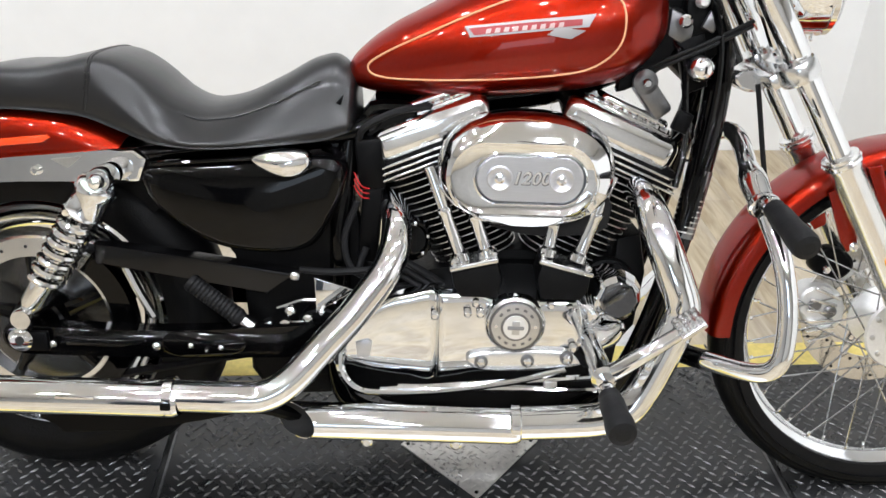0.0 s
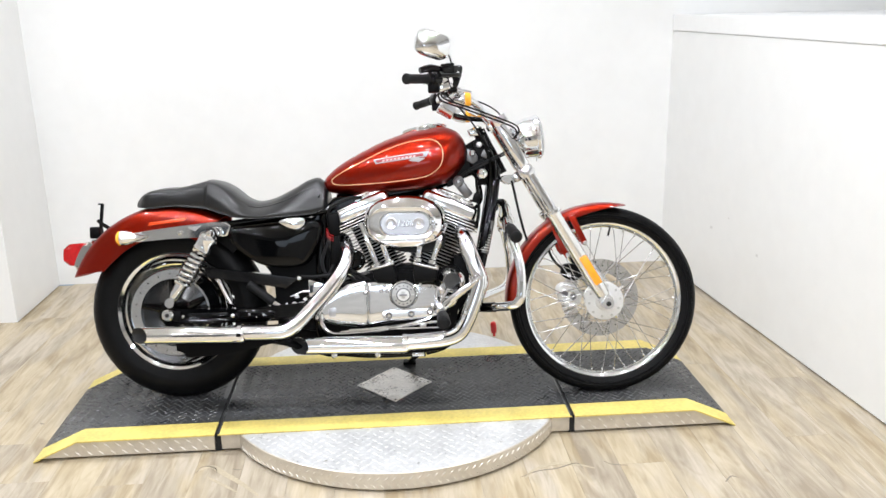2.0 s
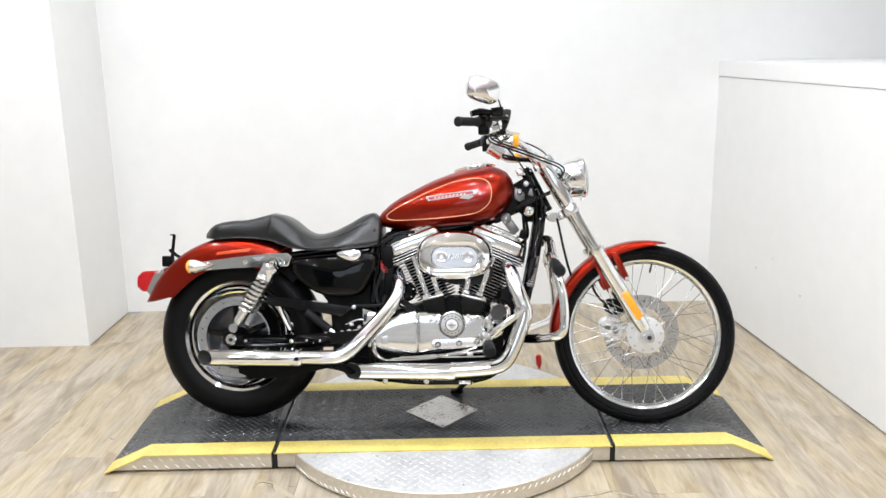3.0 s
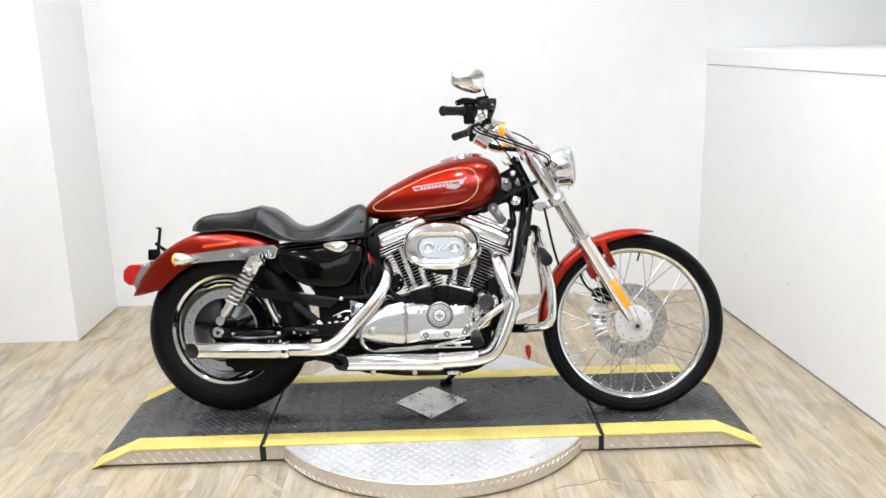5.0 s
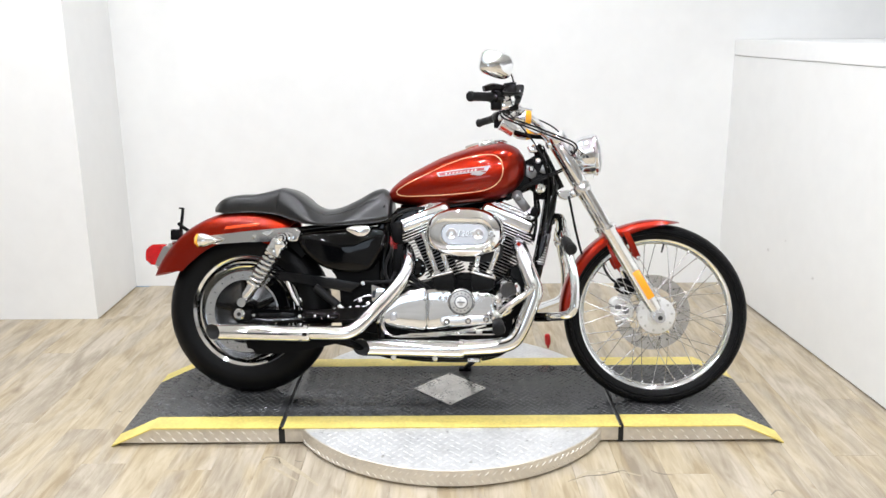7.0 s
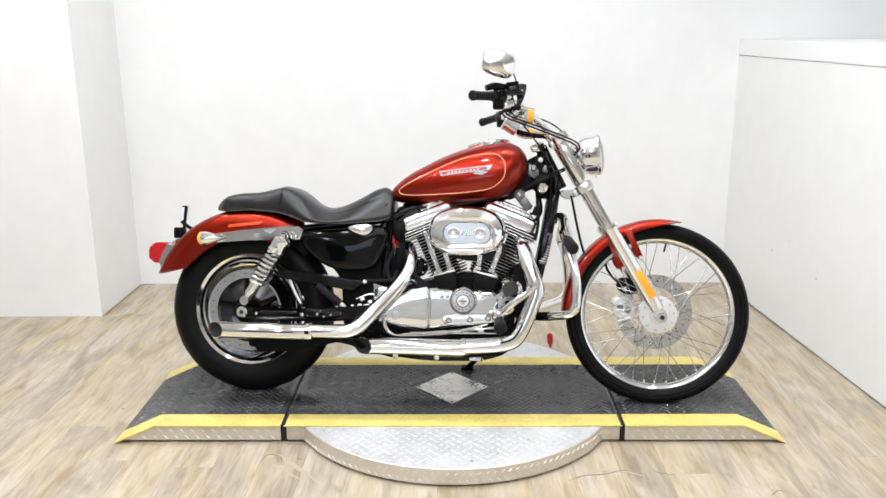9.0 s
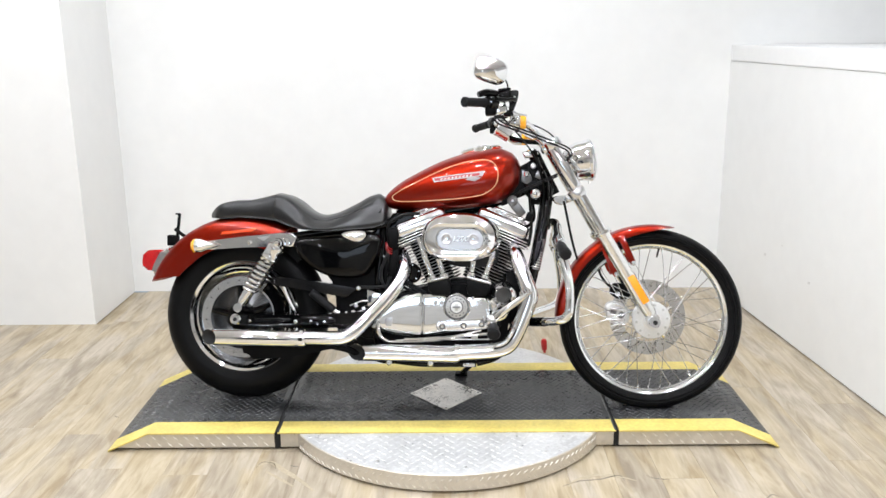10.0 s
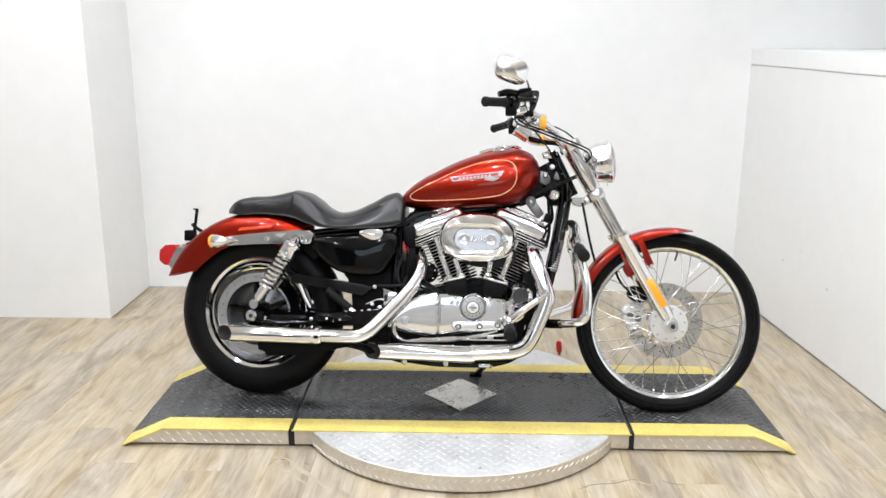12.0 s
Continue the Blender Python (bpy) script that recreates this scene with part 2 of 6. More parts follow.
def dusty(m, tint, amount):
    """A trodden, dusty band along the front edge of the deck, with a ragged border and dark stains."""
    nt = m.node_tree
    p = nt.nodes["Principled BSDF"]
    tc, sep = nt.nodes.new("ShaderNodeTexCoord"), nt.nodes.new("ShaderNodeSeparateXYZ")
    nt.links.new(tc.outputs["Object"], sep.inputs[0])
    n = nt.nodes.new("ShaderNodeTexNoise")
    n.inputs["Scale"].default_value, n.inputs["Detail"].default_value = 7.0, 6
    nt.links.new(tc.outputs["Object"], n.inputs["Vector"])
    wob = nt.nodes.new("ShaderNodeMath")
    wob.operation = "MULTIPLY_ADD"
    wob.inputs[1].default_value = 0.09
    nt.links.new(n.outputs["Fac"], wob.inputs[0])
    nt.links.new(sep.outputs["Y"], wob.inputs[2])
    r = nt.nodes.new("ShaderNodeMapRange")
    r.inputs["From Min"].default_value, r.inputs["From Max"].default_value = -0.118, -0.092
    r.inputs["To Min"].default_value, r.inputs["To Max"].default_value = amount, 0.0
    nt.links.new(wob.outputs[0], r.inputs["Value"])
    old = p.inputs["Base Color"].links[0].from_socket
    mix = nt.nodes.new("ShaderNodeMix")
    mix.data_type = "RGBA"
    nt.links.new(r.outputs[0], mix.inputs["Factor"])
    nt.links.new(old, mix.inputs["A"])
    mix.inputs["B"].default_value = (*tint, 1)
    nt.links.new(mix.outputs["Result"], p.inputs["Base Color"])


dusty(TREAD_BLACK, (0.056, 0.057, 0.058), 0.7)
dusty(TREAD_WORN, (0.10, 0.10, 0.10), 0.6)
WOOD = wood_material()


# ---- mesh helpers ----
def finish(bm, angle=35.0):
    bmesh.ops.remove_doubles(bm, verts=bm.verts, dist=1e-6)
    bmesh.ops.recalc_face_normals(bm, faces=bm.faces)
    limit = radians(angle)
    for f in bm.faces:
        f.smooth = True
    for e in bm.edges:
        e.smooth = not (len(e.link_faces) == 2 and (e.calc_face_angle(0) > limit or max(len(f.verts) for f in e.link_faces) > 6))
    return bm


def mesh_of(name, bm, mat, angle=35.0):
    finish(bm, angle)
    me = bpy.data.meshes.new(name)
    bm.to_mesh(me)
    bm.free()
    me.materials.append(mat)
    return me


def part(name, bm, mat, parent, label="", angle=35.0):
    ob = new(name, mesh_of(name, bm, mat, angle))
    ob.parent = parent
    if label:
        ob["label"] = label
    return ob


def thing(name, bm, mat, label, category, kind="", group="", angle=35.0):
    return tagged(new(name, mesh_of(name, bm, mat, angle)), label, category, group, kind)


def spline(pts, per=8):
    """Catmull-Rom points through pts (tuples of any length)."""
    P = [np.array(q, float) for q in pts]
    P = [2 * P[0] - P[1]] + P + [2 * P[-1] - P[-2]]
    out = []
    for i in range(1, len(P) - 2):
        a, b, c, d = P[i - 1], P[i], P[i + 1], P[i + 2]
        for k in range(per):
            u = k / per
            out.append(0.5 * (2 * b + (c - a) * u + (2 * a - 5 * b + 4 * c - d) * u * u + (3 * b - a - 3 * c + d) * u ** 3))
    out.append(P[-2])
    return out


def curve1d(xs, ys):
    xs, ys = np.array(xs, float), np.array(ys, float)
    d = np.gradient(ys, xs)

    def f(x):
        i = int(np.clip(np.searchsorted(xs, x) - 1, 0, len(xs) - 2))
        h = xs[i + 1] - xs[i]
        u = min(max((x - xs[i]) / h, 0), 1)
        return float((2 * u ** 3 - 3 * u * u + 1) * ys[i] + (u ** 3 - 2 * u * u + u) * h * d[i] + (3 * u * u - 2 * u ** 3) * ys[i + 1] + (u ** 3 - u * u) * h * d[i + 1])
    return f


def rings(bm, loops, closed=False, cap=True):
    vs = [[bm.verts.new(p) for p in loop] for loop in loops]
    n = len(vs[0])
    pairs = list(zip(vs, vs[1:])) + ([(vs[-1], vs[0])] if closed else [])
    for a, b in pairs:
        for i in range(n):
            j = (i + 1) % n
            bm.faces.new((a[i], a[j], b[j], b[i]))
    if cap and not closed:
        bm.faces.new(vs[0][::-1])
        bm.faces.new(vs[-1])
    return vs


def tube(pts, r, seg=12, smooth=8, bm=None, cap=True):
    """A swept tube; r is a number or one radius a point."""
    bm = bm or bmesh.new()
    rr = list(r) if hasattr(r, "__len__") else [r] * len(pts)
    full = [(*p, q) for p, q in zip(pts, rr)]
    full = spline(full, smooth) if smooth > 1 and len(full) > 2 else [np.array(q, float) for q in full]
    P = [Vector(q[:3]) for q in full]
    up, loops = None, []
    for i, p in enumerate(P):
        t = (P[min(i + 1, len(P) - 1)] - P[max(i - 1, 0)]).normalized()
        if up is None:
            up = t.orthogonal().normalized()
        up = (up - t * up.dot(t)).normalized()
        side = t.cross(up)
        q = float(full[i][3])
        loops.append([p + q * (math.cos(a) * up + math.sin(a) * side) for a in (2 * math.pi * k / seg for k in range(seg))])
    rings(bm, loops, cap=cap)
    return bm


def lathe(profile, centre, axis, seg=32, bm=None, cap=True, closed=False):
    """profile: (radius, height along the axis)."""
    bm = bm or bmesh.new()
    axis = Vector(axis).normalized()
    u = axis.orthogonal().normalized()
    v = axis.cross(u)
    c = Vector(centre)
    loops = [[c + axis * h + max(r, 1e-4) * (math.cos(a) * u + math.sin(a) * v) for a in (2 * math.pi * k / seg for k in range(seg))] for r, h in profile]
    rings(bm, loops, closed=closed, cap=cap and not closed)
    return bm


def plate(poly, y0, y1, bevel=0.003, bm=None, seg=2):
    """A polygon of (x, z) drawn out from y0 to y1."""
    bm = bm or bmesh.new()
    a = [bm.verts.new((x, y0, z)) for x, z in poly]
    b = [bm.verts.new((x, y1, z)) for x, z in poly]
    fs = [bm.faces.new(a), bm.faces.new(b[::-1])]
    n = len(poly)
    for i in range(n):
        j = (i + 1) % n
        fs.append(bm.faces.new((a[j], a[i], b[i], b[j])))
    if bevel:
        es = list({e for f in fs[:2] for e in f.edges})
        bmesh.ops.bevel(bm, geom=es, offset=bevel, segments=seg, affect="EDGES", profile=0.5)
    return bm


def block(centre, size, bevel=0.003, m=None, bm=None, seg=2):
    bm = bm or bmesh.new()
    r = bmesh.ops.create_cube(bm, size=1.0)
    vs = r["verts"]
    bmesh.ops.scale(bm, vec=size, verts=vs)
    if bevel:
        es = list({e for v in vs for e in v.link_edges})
        g = bmesh.ops.bevel(bm, geom=es, offset=bevel, segments=seg, affect="EDGES", profile=0.5)
        vs = list({v for f in g["faces"] for v in f.verts} | {v for v in vs if v.is_valid})
    if m is not None:
        bmesh.ops.transform(bm, matrix=m, verts=vs)
    bmesh.ops.translate(bm, vec=centre, verts=vs)
    return bm


def dome(poly, y0, y1, rise, edge=0.008, bm=None):
    """A cover with the outline poly, standing from y0 to y1, its face bulging by rise towards -y."""
    bm = bm or bmesh.new()
    cx, cz = sum(p[0] for p in poly) / len(poly), sum(p[1] for p in poly) / len(poly)
    size = max(max(abs(p[0] - cx), abs(p[1] - cz)) for p in poly)
    f1 = 1 - edge / size
    steps = [(1.0, y0), (1.0, y1 + edge), (1 - 0.3 * (1 - f1), y1 + 0.45 * edge), (f1, y1)]
    steps += [(f1 * k, y1 - rise * (1 - k ** 2)) for k in (0.9, 0.75, 0.55, 0.35, 0.15)]
    rings(bm, [[(cx + (x - cx) * f, y, cz + (z - cz) * f) for x, z in poly] for f, y in steps])
    return bm


def bowed(poly, y0, y1, bow, edge=0.008, nx=30, nz=14, power=2.4):
    """A cover with the outline poly: its face is nearly flat above and bowed in below, with rounded edges."""
    bm = bmesh.new()
    x0, x1 = min(p[0] for p in poly), max(p[0] for p in poly)

    def span(x):
        hit = [za + (zb - za) * (x - xa) / (xb - xa) for (xa, za), (xb, zb) in zip(poly, poly[1:] + poly[:1]) if xa != xb and min(xa, xb) <= x <= max(xa, xb)]
        return min(hit), max(hit)
    loops = []
    for i in range(nx + 1):
        u = 0.5 - 0.5 * math.cos(math.pi * i / nx)
        x = x0 + (x1 - x0) * u
        lo_, hi_ = span(min(max(x, x0 + 1e-5), x1 - 1e-5))
        dx = min(x - x0, x1 - x)
        ex = edge * (1 - math.sqrt(max(0.0, 1 - max(0.0, 1 - dx / edge) ** 2)))
        front = []
        for k in range(nz + 1):
            v = 0.5 - 0.5 * math.cos(math.pi * k / nz)
            z = lo_ + (hi_ - lo_) * v
            dz = min(z - lo_, hi_ - z)
            ez = edge * (1 - math.sqrt(max(0.0, 1 - max(0.0, 1 - dz / edge) ** 2)))
            front.append((x, y1 + bow * (1.0 if v < 0.5 else 0.2) * abs(2 * v - 1) ** power + max(ex, ez), z))
        loops.append(front + [(x, y0, hi_), (x, y0, lo_)])
    rings(bm, loops)
    return bm


def smooth_poly(pts, per=6):
    """A closed smooth outline through (x, z) points."""
    P = [np.array(p, float) for p in pts]
    n, out = len(P), []
    for i in range(n):
        a, b, c, d = P[i - 1], P[i], P[(i + 1) % n], P[(i + 2) % n]
        for k in range(per):
            u = k / per
            out.append(tuple(0.5 * (2 * b + (c - a) * u + (2 * a - 5 * b + 4 * c - d) * u * u + (3 * b - a - 3 * c + d) * u ** 3)))
    return out


# ---- the room ----
def wall_box(name, x0, x1, y0, y1, z0, z1, mat=None, label="", category="wall"):
    bm = block(((x0 + x1) / 2, (y0 + y1) / 2, (z0 + z1) / 2), (x1 - x0, y1 - y0, z1 - z0), 0)
    return thing(name, bm, mat or WALL, label or "smooth white painted wall of the photo bay", category, "structure")


wall_box("wall_north", -1.785, 4.2, 1.63, 1.78, 0, CEILING, label="smooth white painted back wall behind the motorcycle")
wall_box("wall_north_west", -5.0, -1.785, 1.06, 1.78, 0, CEILING, label="white painted wall block stepping forward beside the back wall")
# unseen closing walls, greyed so that chrome and gloss reflect a dim room
wall_box("wall_west", -5.15, -5.0, -7.0, 1.78, 0, CEILING, DIM_WALL, "plain unseen showroom wall, greyed for dimness")
wall_box("wall_south", -5.15, -2.45, -7.15, -7.0, 0, CEILING, DIM_WALL, "plain unseen showroom wall far from the bay, greyed for dimness")
wall_box("wall_south_east", -0.75, 4.35, -7.15, -7.0, 0, CEILING, DIM_WALL, "plain unseen showroom wall far from the bay, greyed for dimness")
wall_box("wall_south_sill", -2.45, -0.75, -7.15, -7.0, 0, 1.6, DIM_WALL, "plain unseen showroom wall under the window, greyed for dimness")
wall_box("wall_south_head", -2.45, -0.75, -7.15, -7.0, 2.50, CEILING, DIM_WALL, "plain unseen showroom wall over the window, greyed for dimness")
door = wall_box("door_1", -3.45, -2.60, -6.998, -6.955, 0.0, 2.05, DOOR_BLUE, "slate blue flush door in the far showroom wall", "door")
part("door_handle", tube([(-3.36, -6.955, 1.0), (-3.36, -6.90, 1.0), (-3.26, -6.90, 1.0)], 0.009, 10, 1), DISC_STEEL, door)
wall_box("wall_east_far", 4.2, 4.35, -7.0, 1.78, 0, CEILING, DIM_WALL, "plain unseen showroom wall, greyed for dimness")
wall_box("ceiling", -5.15, 4.35, -7.15, 1.78, CEILING, CEILING + 0.1, CEIL, "plain off-white showroom ceiling", "ceiling")

# low partition along the bay, slightly splayed, with a white cap
bm = bmesh.new()
low = [(1.56, 1.63), (1.70, -0.30), (1.86, -2.4), (3.2, -2.4), (3.2, 1.63)]
lo = [bm.verts.new((x, y, 0.008)) for x, y in low]
hi = [bm.verts.new((x, y, 1.275)) for x, y in low]
bm.faces.new(hi)
bm.faces.new(lo[::-1])
for i in range(5):
    j = (i + 1) % 5
    bm.faces.new((lo[i], lo[j], hi[j], hi[i]))
partition = thing("wall_east", bm, WALL, "low white painted partition wall beside the lift", "wall", "structure")
bm = bmesh.new()
top = [(1.5565, 1.628), (1.6965, -0.30), (1.8565, -2.405), (3.2, -2.405), (3.2, 1.628)]
lo = [bm.verts.new((x, y, 1.277)) for x, y in top]
hi = [bm.verts.new((x, y, 1.360)) for x, y in top]
bm.faces.new(hi)
bm.faces.new(lo[::-1])
for i in range(5):
    j = (i + 1) % 5
    bm.faces.new((lo[i], lo[j], hi[j], hi[i]))
bmesh.ops.bevel(bm, geom=[e for e in bm.edges], offset=0.004, segments=2, affect="EDGES")
thing("trim", bm, CAP, "flat white cap board on top of the low partition", "trim", "structure")

# faint scuffs on the partition, about a foot above the floor
for y, z, r in ((1.028, 0.352, 0.016), (0.578, 0.338, 0.014), (0.86, 0.44, 0.008)):
    x = 1.56 + (1.63 - y) * 0.0725 - 0.0012
    bm = bmesh.new()
    bm.faces.new([bm.verts.new((x + 0.0725 * r * f * math.sin(a), y - r * f * math.sin(a), z + 0.6 * r * f * math.cos(a))) for a, f in ((0.0, 0.8), (0.8, 1.2), (1.7, 0.6), (2.4, 1.0), (3.2, 0.5), (4.1, 1.1), (4.9, 0.7), (5.6, 1.0))])
    part("wall_scuff", bm, WALL_SCUFF, partition, "faint grey scuff on the paint")

# floor slab under the planks
floor = wall_box("floor", -5.0, 4.2, -7.0, 1.63, -0.12, -0.006, WOOD, "pale oak vinyl plank floor with varied grain", "floor")


# ---- the lift platform and turntable ----
TOP, FRONT, BACK = 0.067, -0.317, 0.322


def tread(bm, x0, x1, y0, y1, z, pitch=0.026, size=0.0195, width=0.0062, high=0.0022, slope=None, inside=None, row=0.55, turn=38, one_way=False):
    """Raised lozenges in alternating directions on a plate, joined."""
    rows, cols = int((y1 - y0) / (pitch * row)), int((x1 - x0) / pitch)
    verts, faces = [], []
    for r in range(rows):
        for c in range(cols):
            x = x0 + (c + 0.5 + 0.5 * (r % 2)) * (x1 - x0) / cols
            y = y0 + (r + 0.5) * (y1 - y0) / rows
            if x > x1 - size / 2 or (inside and not inside(x, y)):
                continue
            a = radians(turn if (r + c) % 2 and not one_way else -turn)
            ca, sa = math.cos(a), math.sin(a)
            base = len(verts)
            for u, v, h in ((-size / 2, 0, 0), (0, -width / 2, 0), (size / 2, 0, 0), (0, width / 2, 0), (-size / 5, 0, high), (size / 5, 0, high)):
                px, py = x + u * ca - v * sa, y + u * sa + v * ca
                verts.append((px, py, (slope(px) if slope else z) + h))
            faces += [tuple(base + k for k in f) for f in ((0, 1, 4), (1, 5, 4), (1, 2, 5), (2, 3, 5), (3, 4, 5), (3, 0, 4))]
    vs = [bm.verts.new(v) for v in verts]
    for f in faces:
        bm.faces.new([vs[k] for k in f])
    return bm


def end_section(sign):
    """An outer section: flat top, then a slope down to the floor at its far end."""
    name = "lift_end_section"
    x_in, x_top, x_tip = (0.626 if sign > 0 else -0.600), 1.045 * sign, 1.193 * sign
    prof = [(x_in, 0.010), (x_in, TOP), (x_top, TOP), (x_tip - 0.024 * sign, 0.0105), (x_tip - 0.024 * sign, 0.010)]
    ob = thing(name, plate(prof, FRONT + 0.012, BACK - 0.012, 0.0), TREAD_EDGE, "bare aluminium end section of a motorcycle lift on the floor", "lift platform", group="lift sections")
    # added black plinth, set back to give the shadow line at the floor
    part("shadow_gap_base", plate([(x_in, 0.0), (x_in, 0.010), (x_tip - 0.012 * sign, 0.010), (x_tip - 0.012 * sign, 0.0)], FRONT + 0.032, BACK - 0.032, 0), RUBBER, ob)
    slope = lambda x: TOP if abs(x) < 1.045 else TOP * (1.193 - abs(x)) / 0.148
    x_dk = 0.6245 if sign > 0 else -0.5965
    deck = [(x_dk, TOP), (x_dk, TOP + 0.005), (x_top, TOP + 0.005), (x_tip, 0.006), (x_tip, 0.001), (x_top, TOP)]
    part("deck", plate(deck, -0.226, 0.238, 0), TREAD_BLACK, ob, "black painted tread plate deck, scuffed")
    lo, hi = sorted((x_in, x_tip))
    p = part("tread_pattern", tread(bmesh.new(), lo + 0.008, hi - 0.008, -0.222, 0.235, 0, slope=lambda x: slope(x) + 0.0055), TREAD_WORN, ob, "raised black tread lozenges", angle=20)
    p["kind"] = "stuff"
    part("yellow_strip", plate(deck, FRONT, -0.2265, 0), YELLOW, ob, "yellow painted front edge strip")
    part("yellow_strip", plate(deck, 0.2385, BACK, 0), YELLOW, ob, "yellow painted rear edge strip")
    face = tread(bmesh.new(), lo + 0.01, hi - 0.01, 0.008, TOP - 0.006, 0, pitch=0.038, size=0.026, width=0.006, high=0.003, inside=lambda x, y: y < slope(x) - 0.010, row=0.62, turn=40, one_way=True)
    bmesh.ops.transform(face, matrix=Matrix.Translation((0, FRONT + 0.012, 0)) @ Matrix.Rotation(radians(90), 4, "X"), verts=face.verts)
    q = part("skirt_tread", face, LOZENGE, ob, "bright raised lozenges on the skirt", angle=20)
    q["kind"] = "stuff"
    return ob


end_section(-1)
end_section(1)

mid = thing("lift_middle_section", block((0.0145, 0.0025, TOP / 2 + 0.005), (1.185, 0.615, TOP - 0.010), 0.002), TREAD_EDGE, "bare aluminium middle section of the lift over its turntable", "lift platform", group="lift sections")
part("deck", block((0.01375, 0.006, TOP + 0.0025), (1.1985, 0.464, 0.005), 0.001), TREAD_BLACK, mid, "black painted tread plate deck, scuffed")
# same added black plinth for the shadow line under this section
part("shadow_gap_base", block((0.0145, 0.0025, 0.005), (1.165, 0.575, 0.010), 0), RUBBER, mid)
# added dark fillers: the slots' deep shade put in as colour
for x in (-0.589, 0.6165):
    part("joint_shade_strip", block((x, 0.0025, 0.0345), (0.024, 0.60, 0.064), 0), GAP_DARK, mid, "dark strip standing in for the shade in the joint")
for x in (-0.5825, 0.610):
    part("edge_strip", block((x, 0.0025, TOP + 0.0048), (0.005, 0.636, 0.003), 0.0008), TREAD_WORN, mid, "worn metal edge beside the joint")
diamond = lambda x, y: abs(x - 0.012) / 0.139 + abs(y - 0.005) / 0.15 > 1.06
p = part("tread_pattern", tread(bmesh.new(), -0.572, 0.600, -0.222, 0.235, TOP + 0.0052, inside=diamond), TREAD_WORN, mid, "raised black tread lozenges", angle=20)
p["kind"] = "stuff"
part("yellow_strip", block((0.01375, -0.272, TOP + 0.0025), (1.1985, 0.0905, 0.005), 0.001), YELLOW, mid, "yellow painted front edge strip")
part("yellow_strip", block((0.01375, 0.2805, TOP + 0.0025), (1.1985, 0.083, 0.005), 0.001), YELLOW, mid, "yellow painted rear edge strip")
bm = bmesh.new()
vs = [bm.verts.new((0.012 + x, 0.005 + y, TOP + 0.0062)) for x, y in ((-0.139, 0), (0, -0.15), (0.139, 0), (0, 0.15))]
g = bmesh.ops.extrude_face_region(bm, geom=[bm.faces.new(vs)])
bmesh.ops.translate(bm, vec=(0, 0, 0.003), verts=[v for v in g["geom"] if isinstance(v, bmesh.types.BMVert)])
lz = tread(bmesh.new(), -0.14, 0.16, -0.15, 0.16, TOP + 0.0093, size=0.018, high=0.0012, inside=lambda x, y: abs(x - 0.012) / 0.139 + abs(y - 0.005) / 0.15 < 0.86)
dia = part("diamond_plate", bm, DIAMOND_ALU, mid, "bare aluminium diamond-shaped inset plate")
part("diamond_tread", lz, DIAMOND_ALU, dia, angle=20)["kind"] = "stuff"
for x, y in ((-0.125, 0), (0.125, 0), (0, 0.135), (0, -0.135)):
    part("screw", lathe([(0.004, 0), (0.004, 0.001), (0.001, 0.0016)], (0.012 + x, 0.005 + y, TOP + 0.0092), (0, 0, 1), 10), SATIN_BLACK, dia)

# round turntable under the middle section
RAD = 0.612
disc = thing("turntable", lathe([(RAD - 0.020, 0.0), (RAD - 0.020, 0.0095), (RAD, 0.0098), (RAD, TOP - 0.003), (RAD - 0.003, TOP - 0.0015)], (0.015, 0, 0), (0, 0, 1), 128), TREAD_EDGE, "round aluminium turntable with a tread plate top under the lift", "turntable")
part("top_plate", lathe([(RAD - 0.004, TOP - 0.0016), (RAD - 0.004, TOP - 0.0008), (0.3, TOP - 0.0007)], (0.015, 0, 0), (0, 0, 1), 128), TREAD_ALU, disc, "pale aluminium tread plate top")
face = tread(bmesh.new(), -0.6, 0.63, -0.605, 0.61, TOP - 0.0009, pitch=0.038, size=0.022, width=0.0055, high=0.0014, inside=lambda x, y: (x - 0.015) ** 2 + y * y < 0.6 ** 2 and (y < FRONT - 0.012 or y > BACK + 0.012))
q = part("turntable_tread", face, TREAD_ALU, disc, "raised aluminium lozenges", angle=20)
q["kind"] = "stuff"
bm = bmesh.new()
for k in range(50):
    for row in (0.020, 0.047):
        a = radians(180 + 32 + k * 2.4 + (1.2 if row > 0.03 else 0))
        c = Vector((0.015 + (RAD + 0.0006) * math.cos(a), (RAD + 0.0006) * math.sin(a), row))
        t = Vector((-math.sin(a), math.cos(a), 0))
        tilt = radians(42 if row > 0.03 else -42)
        d, e, n = t * math.cos(tilt) + Vector((0, 0, math.sin(tilt))), -t * math.sin(tilt) + Vector((0, 0, math.cos(tilt))), Vector((math.cos(a), math.sin(a), 0))
        vs = [bm.verts.new(c + d * u + e * v + n * h) for u, v, h in ((-0.011, 0, -0.001), (0, -0.0022, -0.001), (0.011, 0, -0.001), (0, 0.0022, -0.001), (-0.005, 0, 0.0014), (0.005, 0, 0.0014))]
        for f in ((0, 1, 4), (1, 5, 4), (1, 2, 5), (2, 3, 5), (3, 4, 5), (3, 0, 4)):
            bm.faces.new([vs[i] for i in f])
q = part("rim_tread", bm, RIM_LOZENGE, disc, "raised lozenges on the turntable rim", angle=20)
q["kind"] = "stuff"
